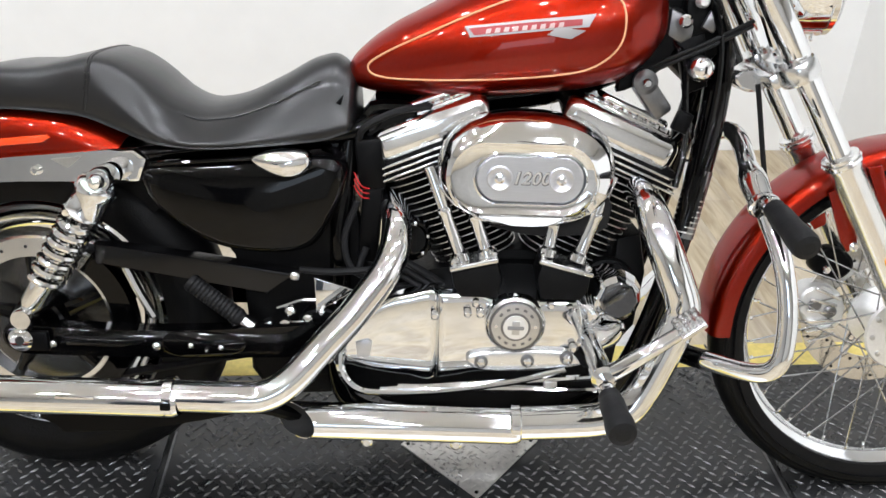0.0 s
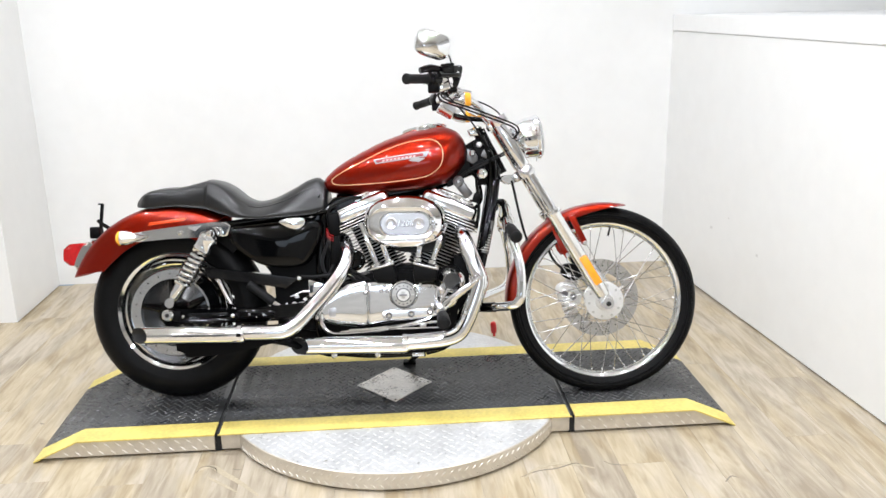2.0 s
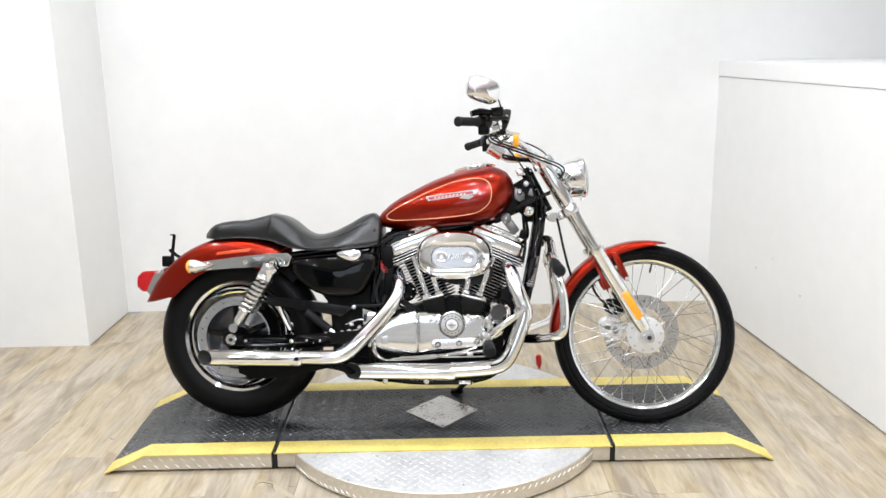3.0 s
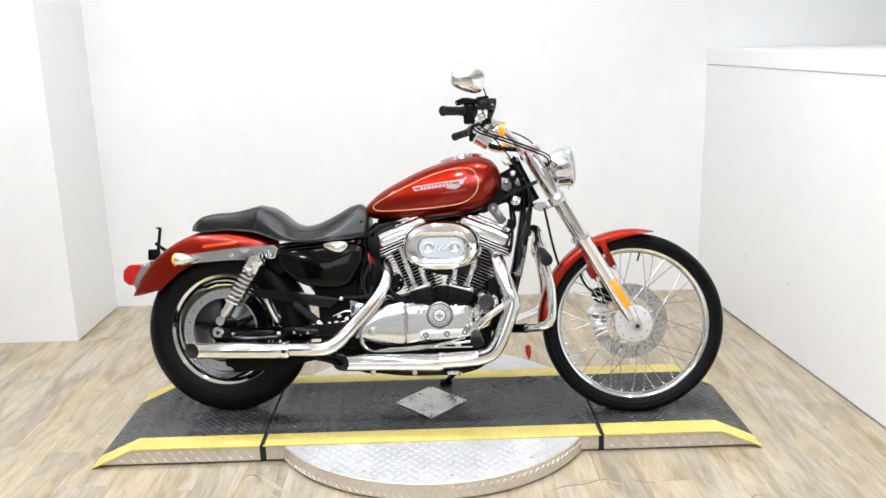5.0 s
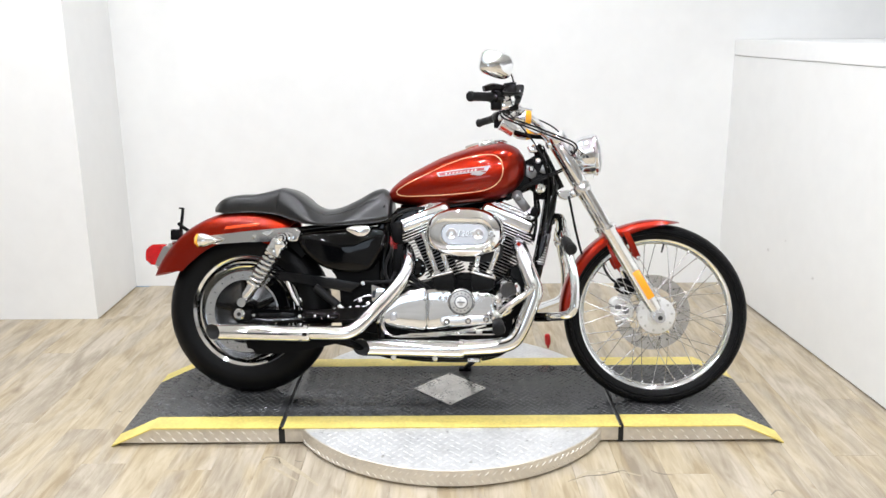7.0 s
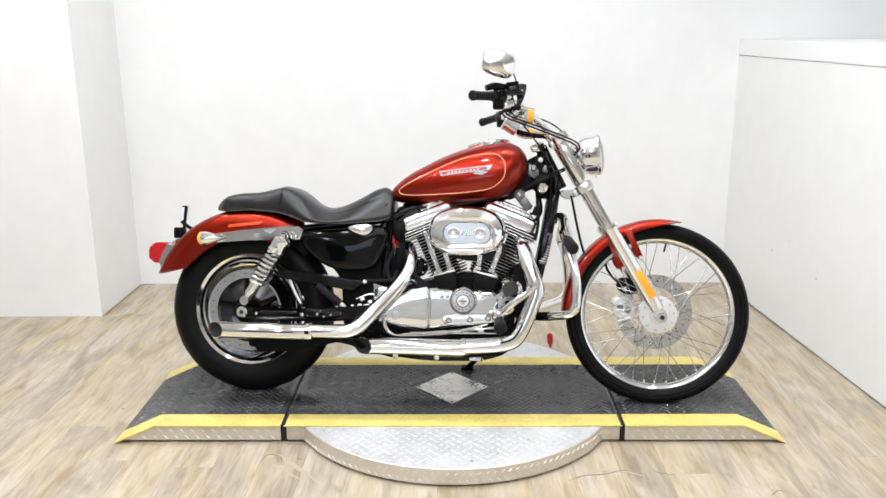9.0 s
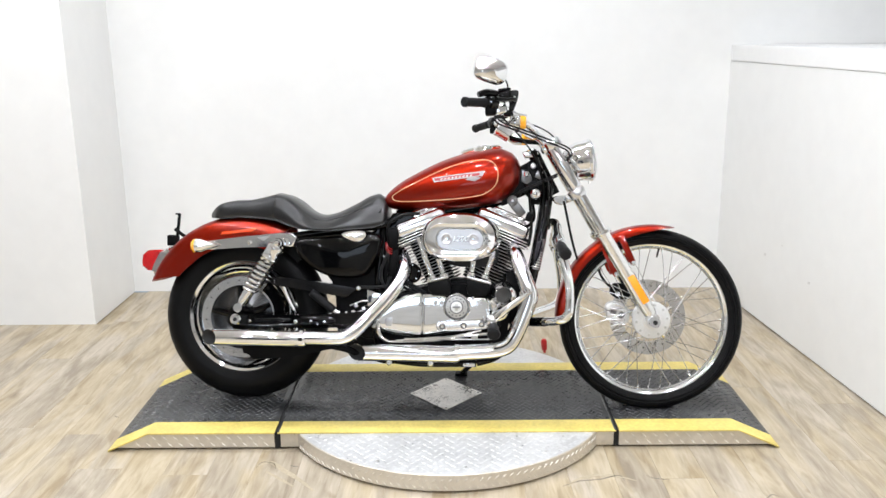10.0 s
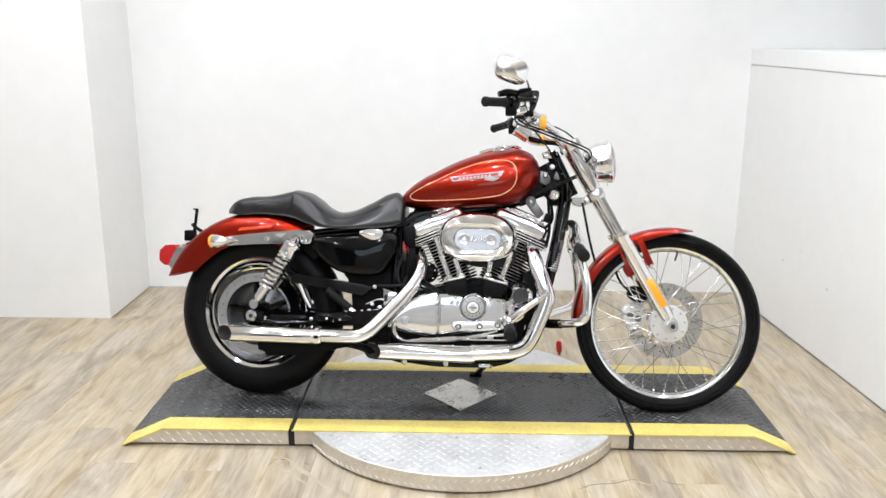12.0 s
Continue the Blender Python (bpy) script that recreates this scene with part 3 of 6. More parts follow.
for k in range(12):
    a = radians(k * 30 + 6)
    r = 0.565
    x, y = 0.015 + r * math.cos(a), r * math.sin(a)
    if abs(y) > 0.335:
        part("screw", lathe([(0.006, 0), (0.006, 0.0012), (0.002, 0.002)], (x, y, TOP - 0.0012), (0, 0, 1), 12), DISC_STEEL, disc)
for x in (-0.22, 0.0, 0.26, 0.42):
    part("screw", lathe([(0.005, 0), (0.005, 0.0012), (0.002, 0.002)], (x, -0.345, TOP - 0.0012), (0, 0, 1), 12), DISC_STEEL, disc)

# red locking pin standing on the turntable behind the lift
pin = thing("locking_pin", lathe([(0.006, 0), (0.006, 0.012), (0.011, 0.014), (0.013, 0.03), (0.0125, 0.055), (0.009, 0.062), (0.002, 0.064)], (0.447, 0.455, TOP - 0.001), (-0.08, 0, 1), 16), RED_KNOB, "small red plastic handle of a locking pin on the turntable", "locking pin")


# recessed ceiling downlights
ring = [(0.066, CEILING), (0.086, CEILING), (0.086, CEILING - 0.006), (0.080, CEILING - 0.010), (0.068, CEILING - 0.010)]
first_light = thing("ceiling_light", lathe(ring, (LAMP_X[0], LAMP_Y[0], 0), (0, 0, 1), 32, closed=True), CAP, "round white trim ring of a ceiling downlight", "ceiling light", group="ceiling downlights")
for lx in LAMP_X:
    for ly in LAMP_Y:
        if (lx, ly) != (LAMP_X[0], LAMP_Y[0]):
            copy_thing(first_light, Matrix.Translation((lx - LAMP_X[0], ly - LAMP_Y[0], 0)))


# ---- the motorcycle ----
# its own axes: x ahead, y to its left, z up from the tyres' contact; it leans on its side stand
bike = new("motorcycle")
bike.matrix_world = pose(0, -0.06, 0.0725, -12.5, 0, -4.5)
tagged(bike, "candy red cruiser motorcycle with chrome engine parked on the lift", "motorcycle")
RW, FW = (-0.762, 0.317), (0.772, 0.330)


def torus_section(r_mid, prof, centre, seg=96, bm=None):
    """A ring about the wheel axis y: prof is a closed outline of (radius, y)."""
    return lathe([(r, y) for r, y in prof], (centre[0], 0, centre[1]), (0, 1, 0), seg, bm, closed=True)


def tyre_outline(r_out, r_in, half, power=0.62, n=16):
    out = []
    for k in range(n + 1):
        a = math.pi * (k / n) - math.pi / 2
        y = half * math.sin(a)
        h = math.cos(a)
        out.append((r_in + (r_out - r_in) * (h ** power if h > 0 else 0), y * (1.0 if abs(math.sin(a)) < 0.98 else 0.9)))
    out[0], out[-1] = (r_in, -half * 0.72), (r_in, half * 0.72)
    return out


def notched(outline, centre, every, depth, r_from, seg=192):
    """A tyre whose shoulders carry slanting tread notches, alternating from side to side."""
    n = len(outline)
    bm = bmesh.new()
    loops = []
    for k in range(seg):
        a = 2 * math.pi * k / seg
        loop = []
        for i, (r, y) in enumerate(outline):
            lean = (k + 2 * abs(i - n // 2) + (every // 2 if i > n // 2 else 0)) % every
            q = r - depth if lean == 0 and r > r_from and i != n // 2 else r
            loop.append((centre[0] + q * math.cos(a), y, centre[1] + q * math.sin(a)))
        loops.append(loop)
    rings(bm, loops, closed=True)
    return bm


# front wheel: chrome laced rim, hub, spokes, tyre, disc
rim_f = [(0.288, -0.030), (0.291, -0.026), (0.284, -0.022), (0.277, -0.018), (0.267, -0.010), (0.262, 0.0), (0.267, 0.010), (0.277, 0.018), (0.284, 0.022), (0.291, 0.026), (0.288, 0.030), (0.281, 0.023), (0.275, 0.012), (0.273, 0.0), (0.275, -0.012), (0.281, -0.023)]
front_wheel = part("front_wheel", torus_section(0.27, rim_f, FW), RIM_CHROME, bike, "chrome laced front rim")
part("tyre", notched(tyre_outline(0.336, 0.280, 0.043), FW, 9, 0.0022, 0.326), TYRE, front_wheel, "narrow black front tyre")
hub = lathe([(0.012, -0.062), (0.03, -0.061), (0.034, -0.05), (0.066, -0.048), (0.069, -0.044), (0.066, -0.039), (0.04, -0.036), (0.026, -0.02), (0.026, 0.02), (0.045, 0.035), (0.06, 0.04), (0.06, 0.046), (0.03, 0.05), (0.012, 0.06)], (FW[0], 0, FW[1]), (0, 1, 0), 40)
part("hub", hub, PULLEY, front_wheel, "polished aluminium hub flange")
sp = mesh_of("spoke", tube([(0, 0, 0), (0, 0, 1)], 0.0016, 6, 1), SPOKE)
for k in range(40):
    side = -1 if k % 2 else 1
    lace = 1 if (k // 2) % 2 else -1
    a_rim = 2 * math.pi * k / 40
    a_hub = a_rim + lace * radians(52)
    p0 = Vector((FW[0] + 0.060 * math.cos(a_hub), side * 0.043, FW[1] + 0.060 * math.sin(a_hub)))
    p1 = Vector((FW[0] + 0.265 * math.cos(a_rim), side * 0.006, FW[1] + 0.265 * math.sin(a_rim)))
    ob = new("spoke", sp)
    ob.parent = front_wheel
    d = p1 - p0
    ob.matrix_basis = Matrix.Translation(p0) @ d.to_track_quat("Z", "Y").to_matrix().to_4x4() @ Matrix.Diagonal((1, 1, d.length, 1))
nip = mesh_of("spoke_nipple", lathe([(0.0022, 0), (0.0034, 0.002), (0.0034, 0.011), (0.002, 0.013)], (0, 0, 0), (0, 0, 1), 8), CHROME)
for k in range(40):
    side = -1 if k % 2 else 1
    a_rim = 2 * math.pi * k / 40
    p1 = Vector((FW[0] + 0.266 * math.cos(a_rim), side * 0.006, FW[1] + 0.266 * math.sin(a_rim)))
    ob = new("spoke_nipple", nip)
    ob.parent = front_wheel
    ob.matrix_basis = Matrix.Translation(p1) @ Vector((-math.cos(a_rim), side * 0.12, -math.sin(a_rim))).to_track_quat("Z", "Y").to_matrix().to_4x4()
part("valve_stem", tube([(FW[0] + 0.03, 0, FW[1] + 0.262), (FW[0] + 0.022, 0, FW[1] + 0.230)], 0.0035, 8, 1), RUBBER, front_wheel)
for r, y in ((0.300, -0.0435), (0.316, -0.0385)):
    part("sidewall_rib", torus_section(r, [(r - 0.0012, y + 0.004), (r - 0.0008, y - 0.0012), (r + 0.0008, y - 0.0012), (r + 0.0012, y + 0.004)], FW), TYRE, front_wheel)
# drilled front disc on the far side, with carrier and caliper
bm = lathe([(0.094, 0.056), (0.143, 0.056), (0.143, 0.061), (0.094, 0.061)], (FW[0], 0, FW[1]), (0, 1, 0), 72, closed=True)
fdisc = part("brake_disc", bm, DISC_POLISHED, front_wheel, "drilled steel front brake disc")
for k in range(5):
    a = radians(72 * k + 10)
    c, s = math.cos(a), math.sin(a)
    part("disc_spoke", tube([(FW[0] + 0.05 * c, 0.052, FW[1] + 0.05 * s), (FW[0] + 0.098 * math.cos(a + 0.25), 0.058, FW[1] + 0.098 * math.sin(a + 0.25))], 0.008, 8, 1), DISC_POLISHED, front_wheel)
# thin dark discs on the face, painted shade in place of drilled holes
for k in range(30):
    a = radians(12 * k)
    rr = 0.103 + 0.015 * (k % 3)
    ob = part("disc_hole", lathe([(0.0032, 0), (0.0032, 0.0006)], (FW[0] + rr * math.cos(a), 0.0553, FW[1] + rr * math.sin(a)), (0, 1, 0), 8), GAP_DARK, fdisc) if k < 1 else None
    if k == 0:
        hole = ob.data
        hole.transform(Matrix.Translation((-FW[0] - rr * math.cos(a), 0, -FW[1] - rr * math.sin(a))))
        first = ob
        first.matrix_basis = Matrix.Translation((FW[0] + rr * math.cos(a), 0, FW[1] + rr * math.sin(a)))
    else:
        ob = new("disc_hole", hole)
        ob.parent = fdisc
        ob.matrix_basis = Matrix.Translation((FW[0] + rr * math.cos(a), 0, FW[1] + rr * math.sin(a)))
for k in range(10):
    a = radians(36 * k + 8)
    part("hub_bolt", lathe([(0.0048, 0), (0.0048, -0.004), (0.003, -0.0055)], (FW[0] + 0.056 * math.cos(a), -0.0475, FW[1] + 0.056 * math.sin(a)), (0, 1, 0), 8), DISC_STEEL, front_wheel)
axle = part("front_axle", lathe([(0.019, -0.132), (0.02, -0.128), (0.02, -0.112), (0.0125, -0.11), (0.0125, 0.11), (0.018, 0.115), (0.018, 0.125)], (FW[0], 0, FW[1]), (0, 1, 0), 20), CHROME_SOFT, bike, "steel front axle with a hollow end")
part("axle_bore", lathe([(0.0085, -0.1325), (0.0085, -0.1315)], (FW[0], 0, FW[1]), (0, 1, 0), 16), GAP_DARK, axle)
cal = part("brake_caliper", plate(smooth_poly([(0.612, 0.365), (0.64, 0.388), (0.69, 0.372), (0.702, 0.318), (0.672, 0.298), (0.63, 0.312)], 4), 0.035, 0.085, 0.008), PULLEY, bike, "silver front brake caliper")
for x, z in ((0.642, 0.350), (0.672, 0.338)):
    part("piston_cover", lathe([(0.012, 0.036), (0.012, 0.030), (0.008, 0.027)], (x, 0, z), (0, 1, 0), 18), TIMER_GREY, cal)
for k in range(6):
    a = radians(158 + k * 9)
    part("caliper_fin", block((FW[0] + 0.118 * math.cos(a), 0.031, FW[1] + 0.118 * math.sin(a)), (0.052, 0.008, 0.0055), 0.001, Matrix.Rotation(-a, 4, "Y")), ALUMINIUM, cal)
part("caliper_carrier", plate(smooth_poly([(0.642, 0.455), (0.69, 0.452), (0.712, 0.424), (0.69, 0.395), (0.655, 0.40), (0.63, 0.42)], 4), 0.05, 0.08, 0.006), SATIN_BLACK, bike, "black caliper carrier")
part("carrier_bolt", lathe([(0.009, 0.05), (0.009, 0.042), (0.006, 0.039)], (0.658, 0, 0.418), (0, 1, 0), 12), CHROME, bike)
part("brake_hose", tube([(0.65, 0.06, 0.43), (0.612, 0.07, 0.462), (0.590, 0.085, 0.51), (0.60, 0.095, 0.57)], 0.005, 8), RUBBER, bike)

# fork
def fork_leg(y, near):
    top, low = Vector((0.382, y, 0.985)), Vector((0.764, y, 0.352))
    d = (low - top).normalized()
    at = lambda s: top + d * s
    total = (low - top).length
    s_mid = 0.385
    inner = part("fork_tube", tube([at(0), at(s_mid + 0.02)], 0.0195, 24, 1), CHROME, bike, "chrome fork tube")
    part("fork_cover", lathe([(0.0205, 0.0), (0.0222, 0.004), (0.0222, 0.195), (0.0205, 0.2)], top, d, 24), CHROME, bike, "chrome upper fork cover")
    prof = [(0.0225, s_mid - 0.006), (0.030, s_mid - 0.004), (0.030, s_mid + 0.016), (0.0265, s_mid + 0.022), (0.0265, total - 0.06), (0.024, total - 0.01), (0.016, total + 0.015)]
    slider = part("fork_slider", lathe(prof, top, d, 28), ALUMINIUM, bike, "polished aluminium fork slider")
    part("seal_ring", lathe([(0.031, s_mid + 0.002), (0.0325, s_mid + 0.004), (0.0325, s_mid + 0.01), (0.031, s_mid + 0.012)], top, d, 28), CHROME, slider)
    part("axle_lug", lathe([(0.024, y - 0.02), (0.025, y - 0.016), (0.025, y + 0.016), (0.024, y + 0.02)], (FW[0] - 0.004, 0, FW[1] + 0.008), (0, 1, 0), 24), ALUMINIUM, slider)
    if near:
        c = top + d * (total - 0.108) + Vector((0.004, -0.0262, 0.003))
        u = d
        bm = block((0, 0, 0), (0.012, 0.027, 0.112), 0.003)
        bmesh.ops.transform(bm, matrix=Matrix.Translation(c) @ d.to_track_quat("Z", "Y").to_matrix().to_4x4() @ Matrix.Rotation(radians(0), 4, "Z"), verts=bm.verts)
        part("fork_reflector", bm, REFLECTOR_AMBER, slider, "amber reflector stuck along the slider")


fork_leg(-0.093, True)
fork_leg(0.093, False)
fdir = Vector((0.372, 0, -0.633)).normalized()
# triple clamps
for name, (cx, cz), halfw in (("upper_triple_clamp", (0.400, 0.972), 0.12), ("lower_triple_clamp", (0.490, 0.792), 0.125)):
    bm = bmesh.new()
    rot = Matrix.Rotation(math.atan2(fdir.x, -fdir.z) * -1, 4, "Y")
    for y in (-0.093, 0.093):
        lathe([(0.030, -0.016), (0.032, -0.012), (0.032, 0.012), (0.030, 0.016)], (cx, y, cz), fdir, 24, bm)
    block((cx - 0.022, 0, cz - 0.014), (0.04, 0.18, 0.028), 0.008, rot, bm)
    part(name, bm, CHROME_SOFT if name[0] == "l" else CHROME, bike, "chrome fork clamp")
part("clamp_cover", plate(smooth_poly([(0.410, 0.782), (0.411, 0.762), (0.435, 0.751), (0.466, 0.764), (0.464, 0.785)], 4), -0.05, 0.05, 0.005), CHROME_SOFT, bike, "polished lower fork cover")
# steering head, black
part("steering_head", tube([(0.331, 0, 0.945), (0.411, 0, 0.79)], 0.0235, 20, 1), GLOSS_BLACK, bike, "black steering head of the frame")

# headlamp
hl_c, hl_ax = Vector((0.4415, 0, 0.908)), Vector((0.99, 0, 0.13)).normalized()
hl = part("headlamp", lathe([(0.012, -0.004), (0.034, 0.002), (0.052, 0.016), (0.065, 0.034), (0.073, 0.058), (0.0765, 0.092), (0.0790, 0.095), (0.0794, 0.104), (0.0765, 0.107)], hl_c, hl_ax, 48), CHROME, bike, "chrome bullet headlamp shell")
part("lens", lathe([(0.0762, 0.1075), (0.070, 0.114), (0.052, 0.120), (0.026, 0.1235), (0.001, 0.1245)], hl_c, hl_ax, 40), LAMP_GLASS, hl, "clear headlamp lens")
part("bezel_screw", lathe([(0.004, 0), (0.004, 0.01), (0.003, 0.012)], hl_c + hl_ax * 0.099 - Vector((0, 0, 0.076)), (0.1, 0, -1), 8), CHROME, hl)
part("headlamp_bracket", tube([(0.435, 0, 0.93), (0.455, 0, 0.89), (0.48, 0, 0.835), (0.50, 0, 0.80)], 0.012, 10), CHROME, bike, "chrome headlamp bracket")

# handlebar, grips, controls
HB = [(0.352, 0.0, 1.000), (0.345, 0.09, 1.005), (0.31, 0.16, 1.03), (0.235, 0.23, 1.078), (0.185, 0.285, 1.092), (0.135, 0.35, 1.088), (0.098, 0.40, 1.082)]
bar_path = [(x, -y, z) for x, y, z in HB[:0:-1]] + HB
part("handlebar", tube(bar_path, 0.0127, 14), CHROME, bike, "chrome pulled-back handlebar")
for y in (-0.045, 0.045):
    part("riser", tube([(0.385, y, 0.965), (0.352, y, 1.0)], 0.017, 16, 1), CHROME, bike, "chrome handlebar riser")
for s in (-1, 1):
    g0, g1 = Vector((0.158, s * 0.318, 1.091)), Vector((0.094, s * 0.405, 1.081))
    d = (g1 - g0).normalized()
    n = (g1 - g0).length
    gp = part("grip", lathe([(0.0135, 0), (0.0168, 0.002), (0.0168, 0.008), (0.0150, 0.011), (0.0154, n * 0.5), (0.0150, n - 0.01), (0.0172, n - 0.008), (0.0172, n), (0.013, n + 0.004)], g0, d, 20), RUBBER, bike, "black rubber grip")
    sw = Vector((0.178, s * 0.295, 1.093))
    part("switch_housing", lathe([(0.018, 0), (0.026, 0.004), (0.027, 0.03), (0.022, 0.038)], sw - d * 0.02, d, 20), GLOSS_BLACK, bike, "black switch housing")
    part("switch_block", block(sw + Vector((0.0, 0, -0.024)), (0.038, 0.035, 0.04), 0.006), SATIN_BLACK, bike)
    part("control_clamp", lathe([(0.021, 0), (0.021, 0.02)], Vector((0.205, s * 0.262, 1.088)), (-0.6, s * 0.75, 0.05), 16), CHROME_SOFT, bike)
    mc = Matrix.Rotation(radians(-25 * s), 4, "Z") @ Matrix.Rotation(radians(-18), 4, "X")
    part("master_cylinder" if s < 0 else "clutch_perch", block((0.218, s * 0.272, 1.115), (0.036, 0.05, 0.026), 0.005, mc), GLOSS_BLACK, bike, "black lever housing")
    lever = [(0.25, s * 0.262, 1.103), (0.262, s * 0.29, 1.104), (0.252, s * 0.33, 1.101), (0.225, s * 0.37, 1.095), (0.20, s * 0.405, 1.09)]
    part("lever", tube(lever, (0.007, 0.0075, 0.006, 0.0055, 0.007), 10), SATIN_BLACK if s < 0 else CHROME_SOFT, bike, "hand lever")
lean = Matrix.Rotation(radians(-15), 4, "Y")
part("throttle_clamp", block((0.208, -0.272, 1.080), (0.046, 0.036, 0.050), 0.010, lean, seg=3), CHROME, bike, "chrome clamp under the right grip")
part("clamp_screw", lathe([(0.006, 0), (0.006, 0.008), (0.003, 0.010)], (0.205, -0.290, 1.082), (0, -1, 0), 10), CHROME, bike)
part("clamp_joint", block((0.238, -0.270, 1.060), (0.034, 0.03, 0.020), 0.006, lean), GLOSS_BLACK, bike)
# black brake master cylinder with its reservoir and the lever's pivot plate
part("lever_shroud", tube([(0.135, -0.318, 1.118), (0.165, -0.305, 1.127), (0.200, -0.285, 1.127)], (0.010, 0.0125, 0.010), 12, 4), GLOSS_BLACK, bike, "black lever shroud over the grip")
res = part("brake_reservoir", block((0.226, -0.276, 1.119), (0.040, 0.048, 0.038), 0.006, Matrix.Rotation(radians(-6), 4, "Y"), seg=3), GLOSS_BLACK, bike, "black brake fluid reservoir")
part("reservoir_lid", block((0.224, -0.276, 1.139), (0.044, 0.052, 0.007), 0.0025, Matrix.Rotation(radians(-6), 4, "Y")), SATIN_BLACK, res)
for dy in (-0.018, 0.018):
    part("lid_screw", lathe([(0.0035, 0), (0.0035, 0.0022), (0.002, 0.003)], (0.224, -0.276 + dy, 1.1425), (0, 0, 1), 8), CHROME_SOFT, res)
part("pivot_plate", plate(smooth_poly([(0.240, 1.134), (0.268, 1.138), (0.272, 1.122), (0.262, 1.085), (0.252, 1.068), (0.240, 1.072), (0.243, 1.100)], 3), -0.285, -0.255, 0.004), GUARD_BLACK, bike, "black lever pivot plate")
part("pivot_bolt", lathe([(0.006, 0), (0.006, 0.004), (0.003, 0.006)], (0.257, -0.285, 1.112), (0, -1, 0), 12), CHROME_SOFT, bike)
# right mirror: oval chrome shell on a thin stem
def mirror(s):
    c = Vector((0.178, s * 0.365, 1.192))
    bm = bmesh.new()
    loops = []
    for k, (f, h) in enumerate(((0.02, 0.034), (0.55, 0.031), (0.82, 0.022), (0.96, 0.008), (1.0, -0.004), (0.97, -0.008))):
        loops.append([(0.060 * f * math.copysign(abs(math.cos(a)) ** 0.6, math.cos(a)), h, 0.043 * f * math.copysign(abs(math.sin(a)) ** 0.6, math.sin(a))) for a in (2 * math.pi * i / 40 for i in range(40))])
    rings(bm, loops)
    m = Matrix.Translation(c) @ Euler((radians(-6), radians(-12), radians(180 - 24 * s))).to_matrix().to_4x4()
    bmesh.ops.transform(bm, matrix=m, verts=bm.verts)
    sh = part("mirror", bm, CHROME, bike, "oval chrome rear-view mirror")
    bm = bmesh.new()
    loops = [[(0.056 * f * math.copysign(abs(math.cos(a)) ** 0.6, math.cos(a)), -0.0085 - 0.0003 * j, 0.039 * f * math.copysign(abs(math.sin(a)) ** 0.6, math.sin(a))) for a in (2 * math.pi * i / 40 for i in range(40))] for j, f in enumerate((1.0, 0.98))]
    rings(bm, loops)
    bmesh.ops.transform(bm, matrix=m, verts=bm.verts)
    part("mirror_glass", bm, MIRROR, sh, "mirror glass")
    part("mirror_stem", tube([(0.225, s * 0.268, 1.105), (0.236, s * 0.272, 1.13), (0.234, s * 0.29, 1.16), (0.215, s * 0.33, 1.186), (0.19, s * 0.352, 1.19)], 0.0048, 10), CHROME, sh)


mirror(-1)
# front turn signals: chrome bullets with amber fronts
for s in (-1, 1):
    c = Vector((0.232, -0.205, 1.036)) if s < 0 else Vector((0.242, 0.180, 1.017))
    ts = part("turn_signal", lathe([(0.003, -0.012), (0.013, -0.004), (0.022, 0.012), (0.0258, 0.03), (0.0262, 0.046), (0.025, 0.048)], c, (1, 0, 0.0), 28), CHROME, bike, "chrome bullet turn signal")
    part("lens", lathe([(0.0256, 0.048), (0.0256, 0.060), (0.020, 0.068), (0.001, 0.071)], c, (1, 0, 0), 28), AMBER, ts, "amber turn signal lens")
    part("signal_stalk", tube([c + Vector((0.012, -s * 0.01, 0.01)), (0.245, s * 0.215, 1.055), (0.245, s * 0.225, 1.075)], 0.007, 10), CHROME, ts)
# speedometer can at the risers
sc, sax = Vector((0.205, 0, 1.03)), Vector((-0.78, 0, 0.5)).normalized()
spd = part("speedometer", lathe([(0.012, -0.048), (0.022, -0.044), (0.0245, -0.036), (0.0245, 0.0), (0.0265, 0.003), (0.0265, 0.012), (0.0235, 0.014)], sc, sax, 36), CHROME_SOFT, bike, "chrome round speedometer housing")
part("dial", lathe([(0.0232, 0.0138), (0.001, 0.0145)], sc, sax, 36), SATIN_BLACK, spd, "dark speedometer dial")
part("speedometer_bracket", tube([(0.235, 0, 1.005), (0.30, 0, 0.99), (0.36, 0, 0.985)], 0.009, 10), GLOSS_BLACK, bike)
# cables and hoses
cable = [
    [(0.2, -0.27, 1.06), (0.212, -0.27, 1.033), (0.297, -0.24, 1.005), (0.399, -0.16, 0.975), (0.455, -0.13, 0.954), (0.467, -0.12, 0.933), (0.453, -0.1, 0.912), (0.435, -0.06, 0.9)],
    [(0.192, -0.266, 1.053), (0.204, -0.266, 1.026), (0.289, -0.236, 0.998), (0.391, -0.156, 0.968), (0.447, -0.126, 0.947), (0.459, -0.116, 0.926), (0.445, -0.096, 0.905), (0.427, -0.056, 0.893)],
    [(0.23, 0.27, 1.09), (0.32, 0.22, 1.08), (0.40, 0.12, 1.03), (0.43, 0.05, 0.97), (0.43, 0.04, 0.90)],
    [(0.17, -0.285, 1.06), (0.22, -0.25, 1.045), (0.30, -0.14, 0.97), (0.365, -0.065, 0.88), (0.395, -0.05, 0.82), (0.40, -0.045, 0.80)],
]
for k, pts in enumerate(cable):
    part("cable", tube(pts, 0.0030, 8), RUBBER, bike, "black control cable")
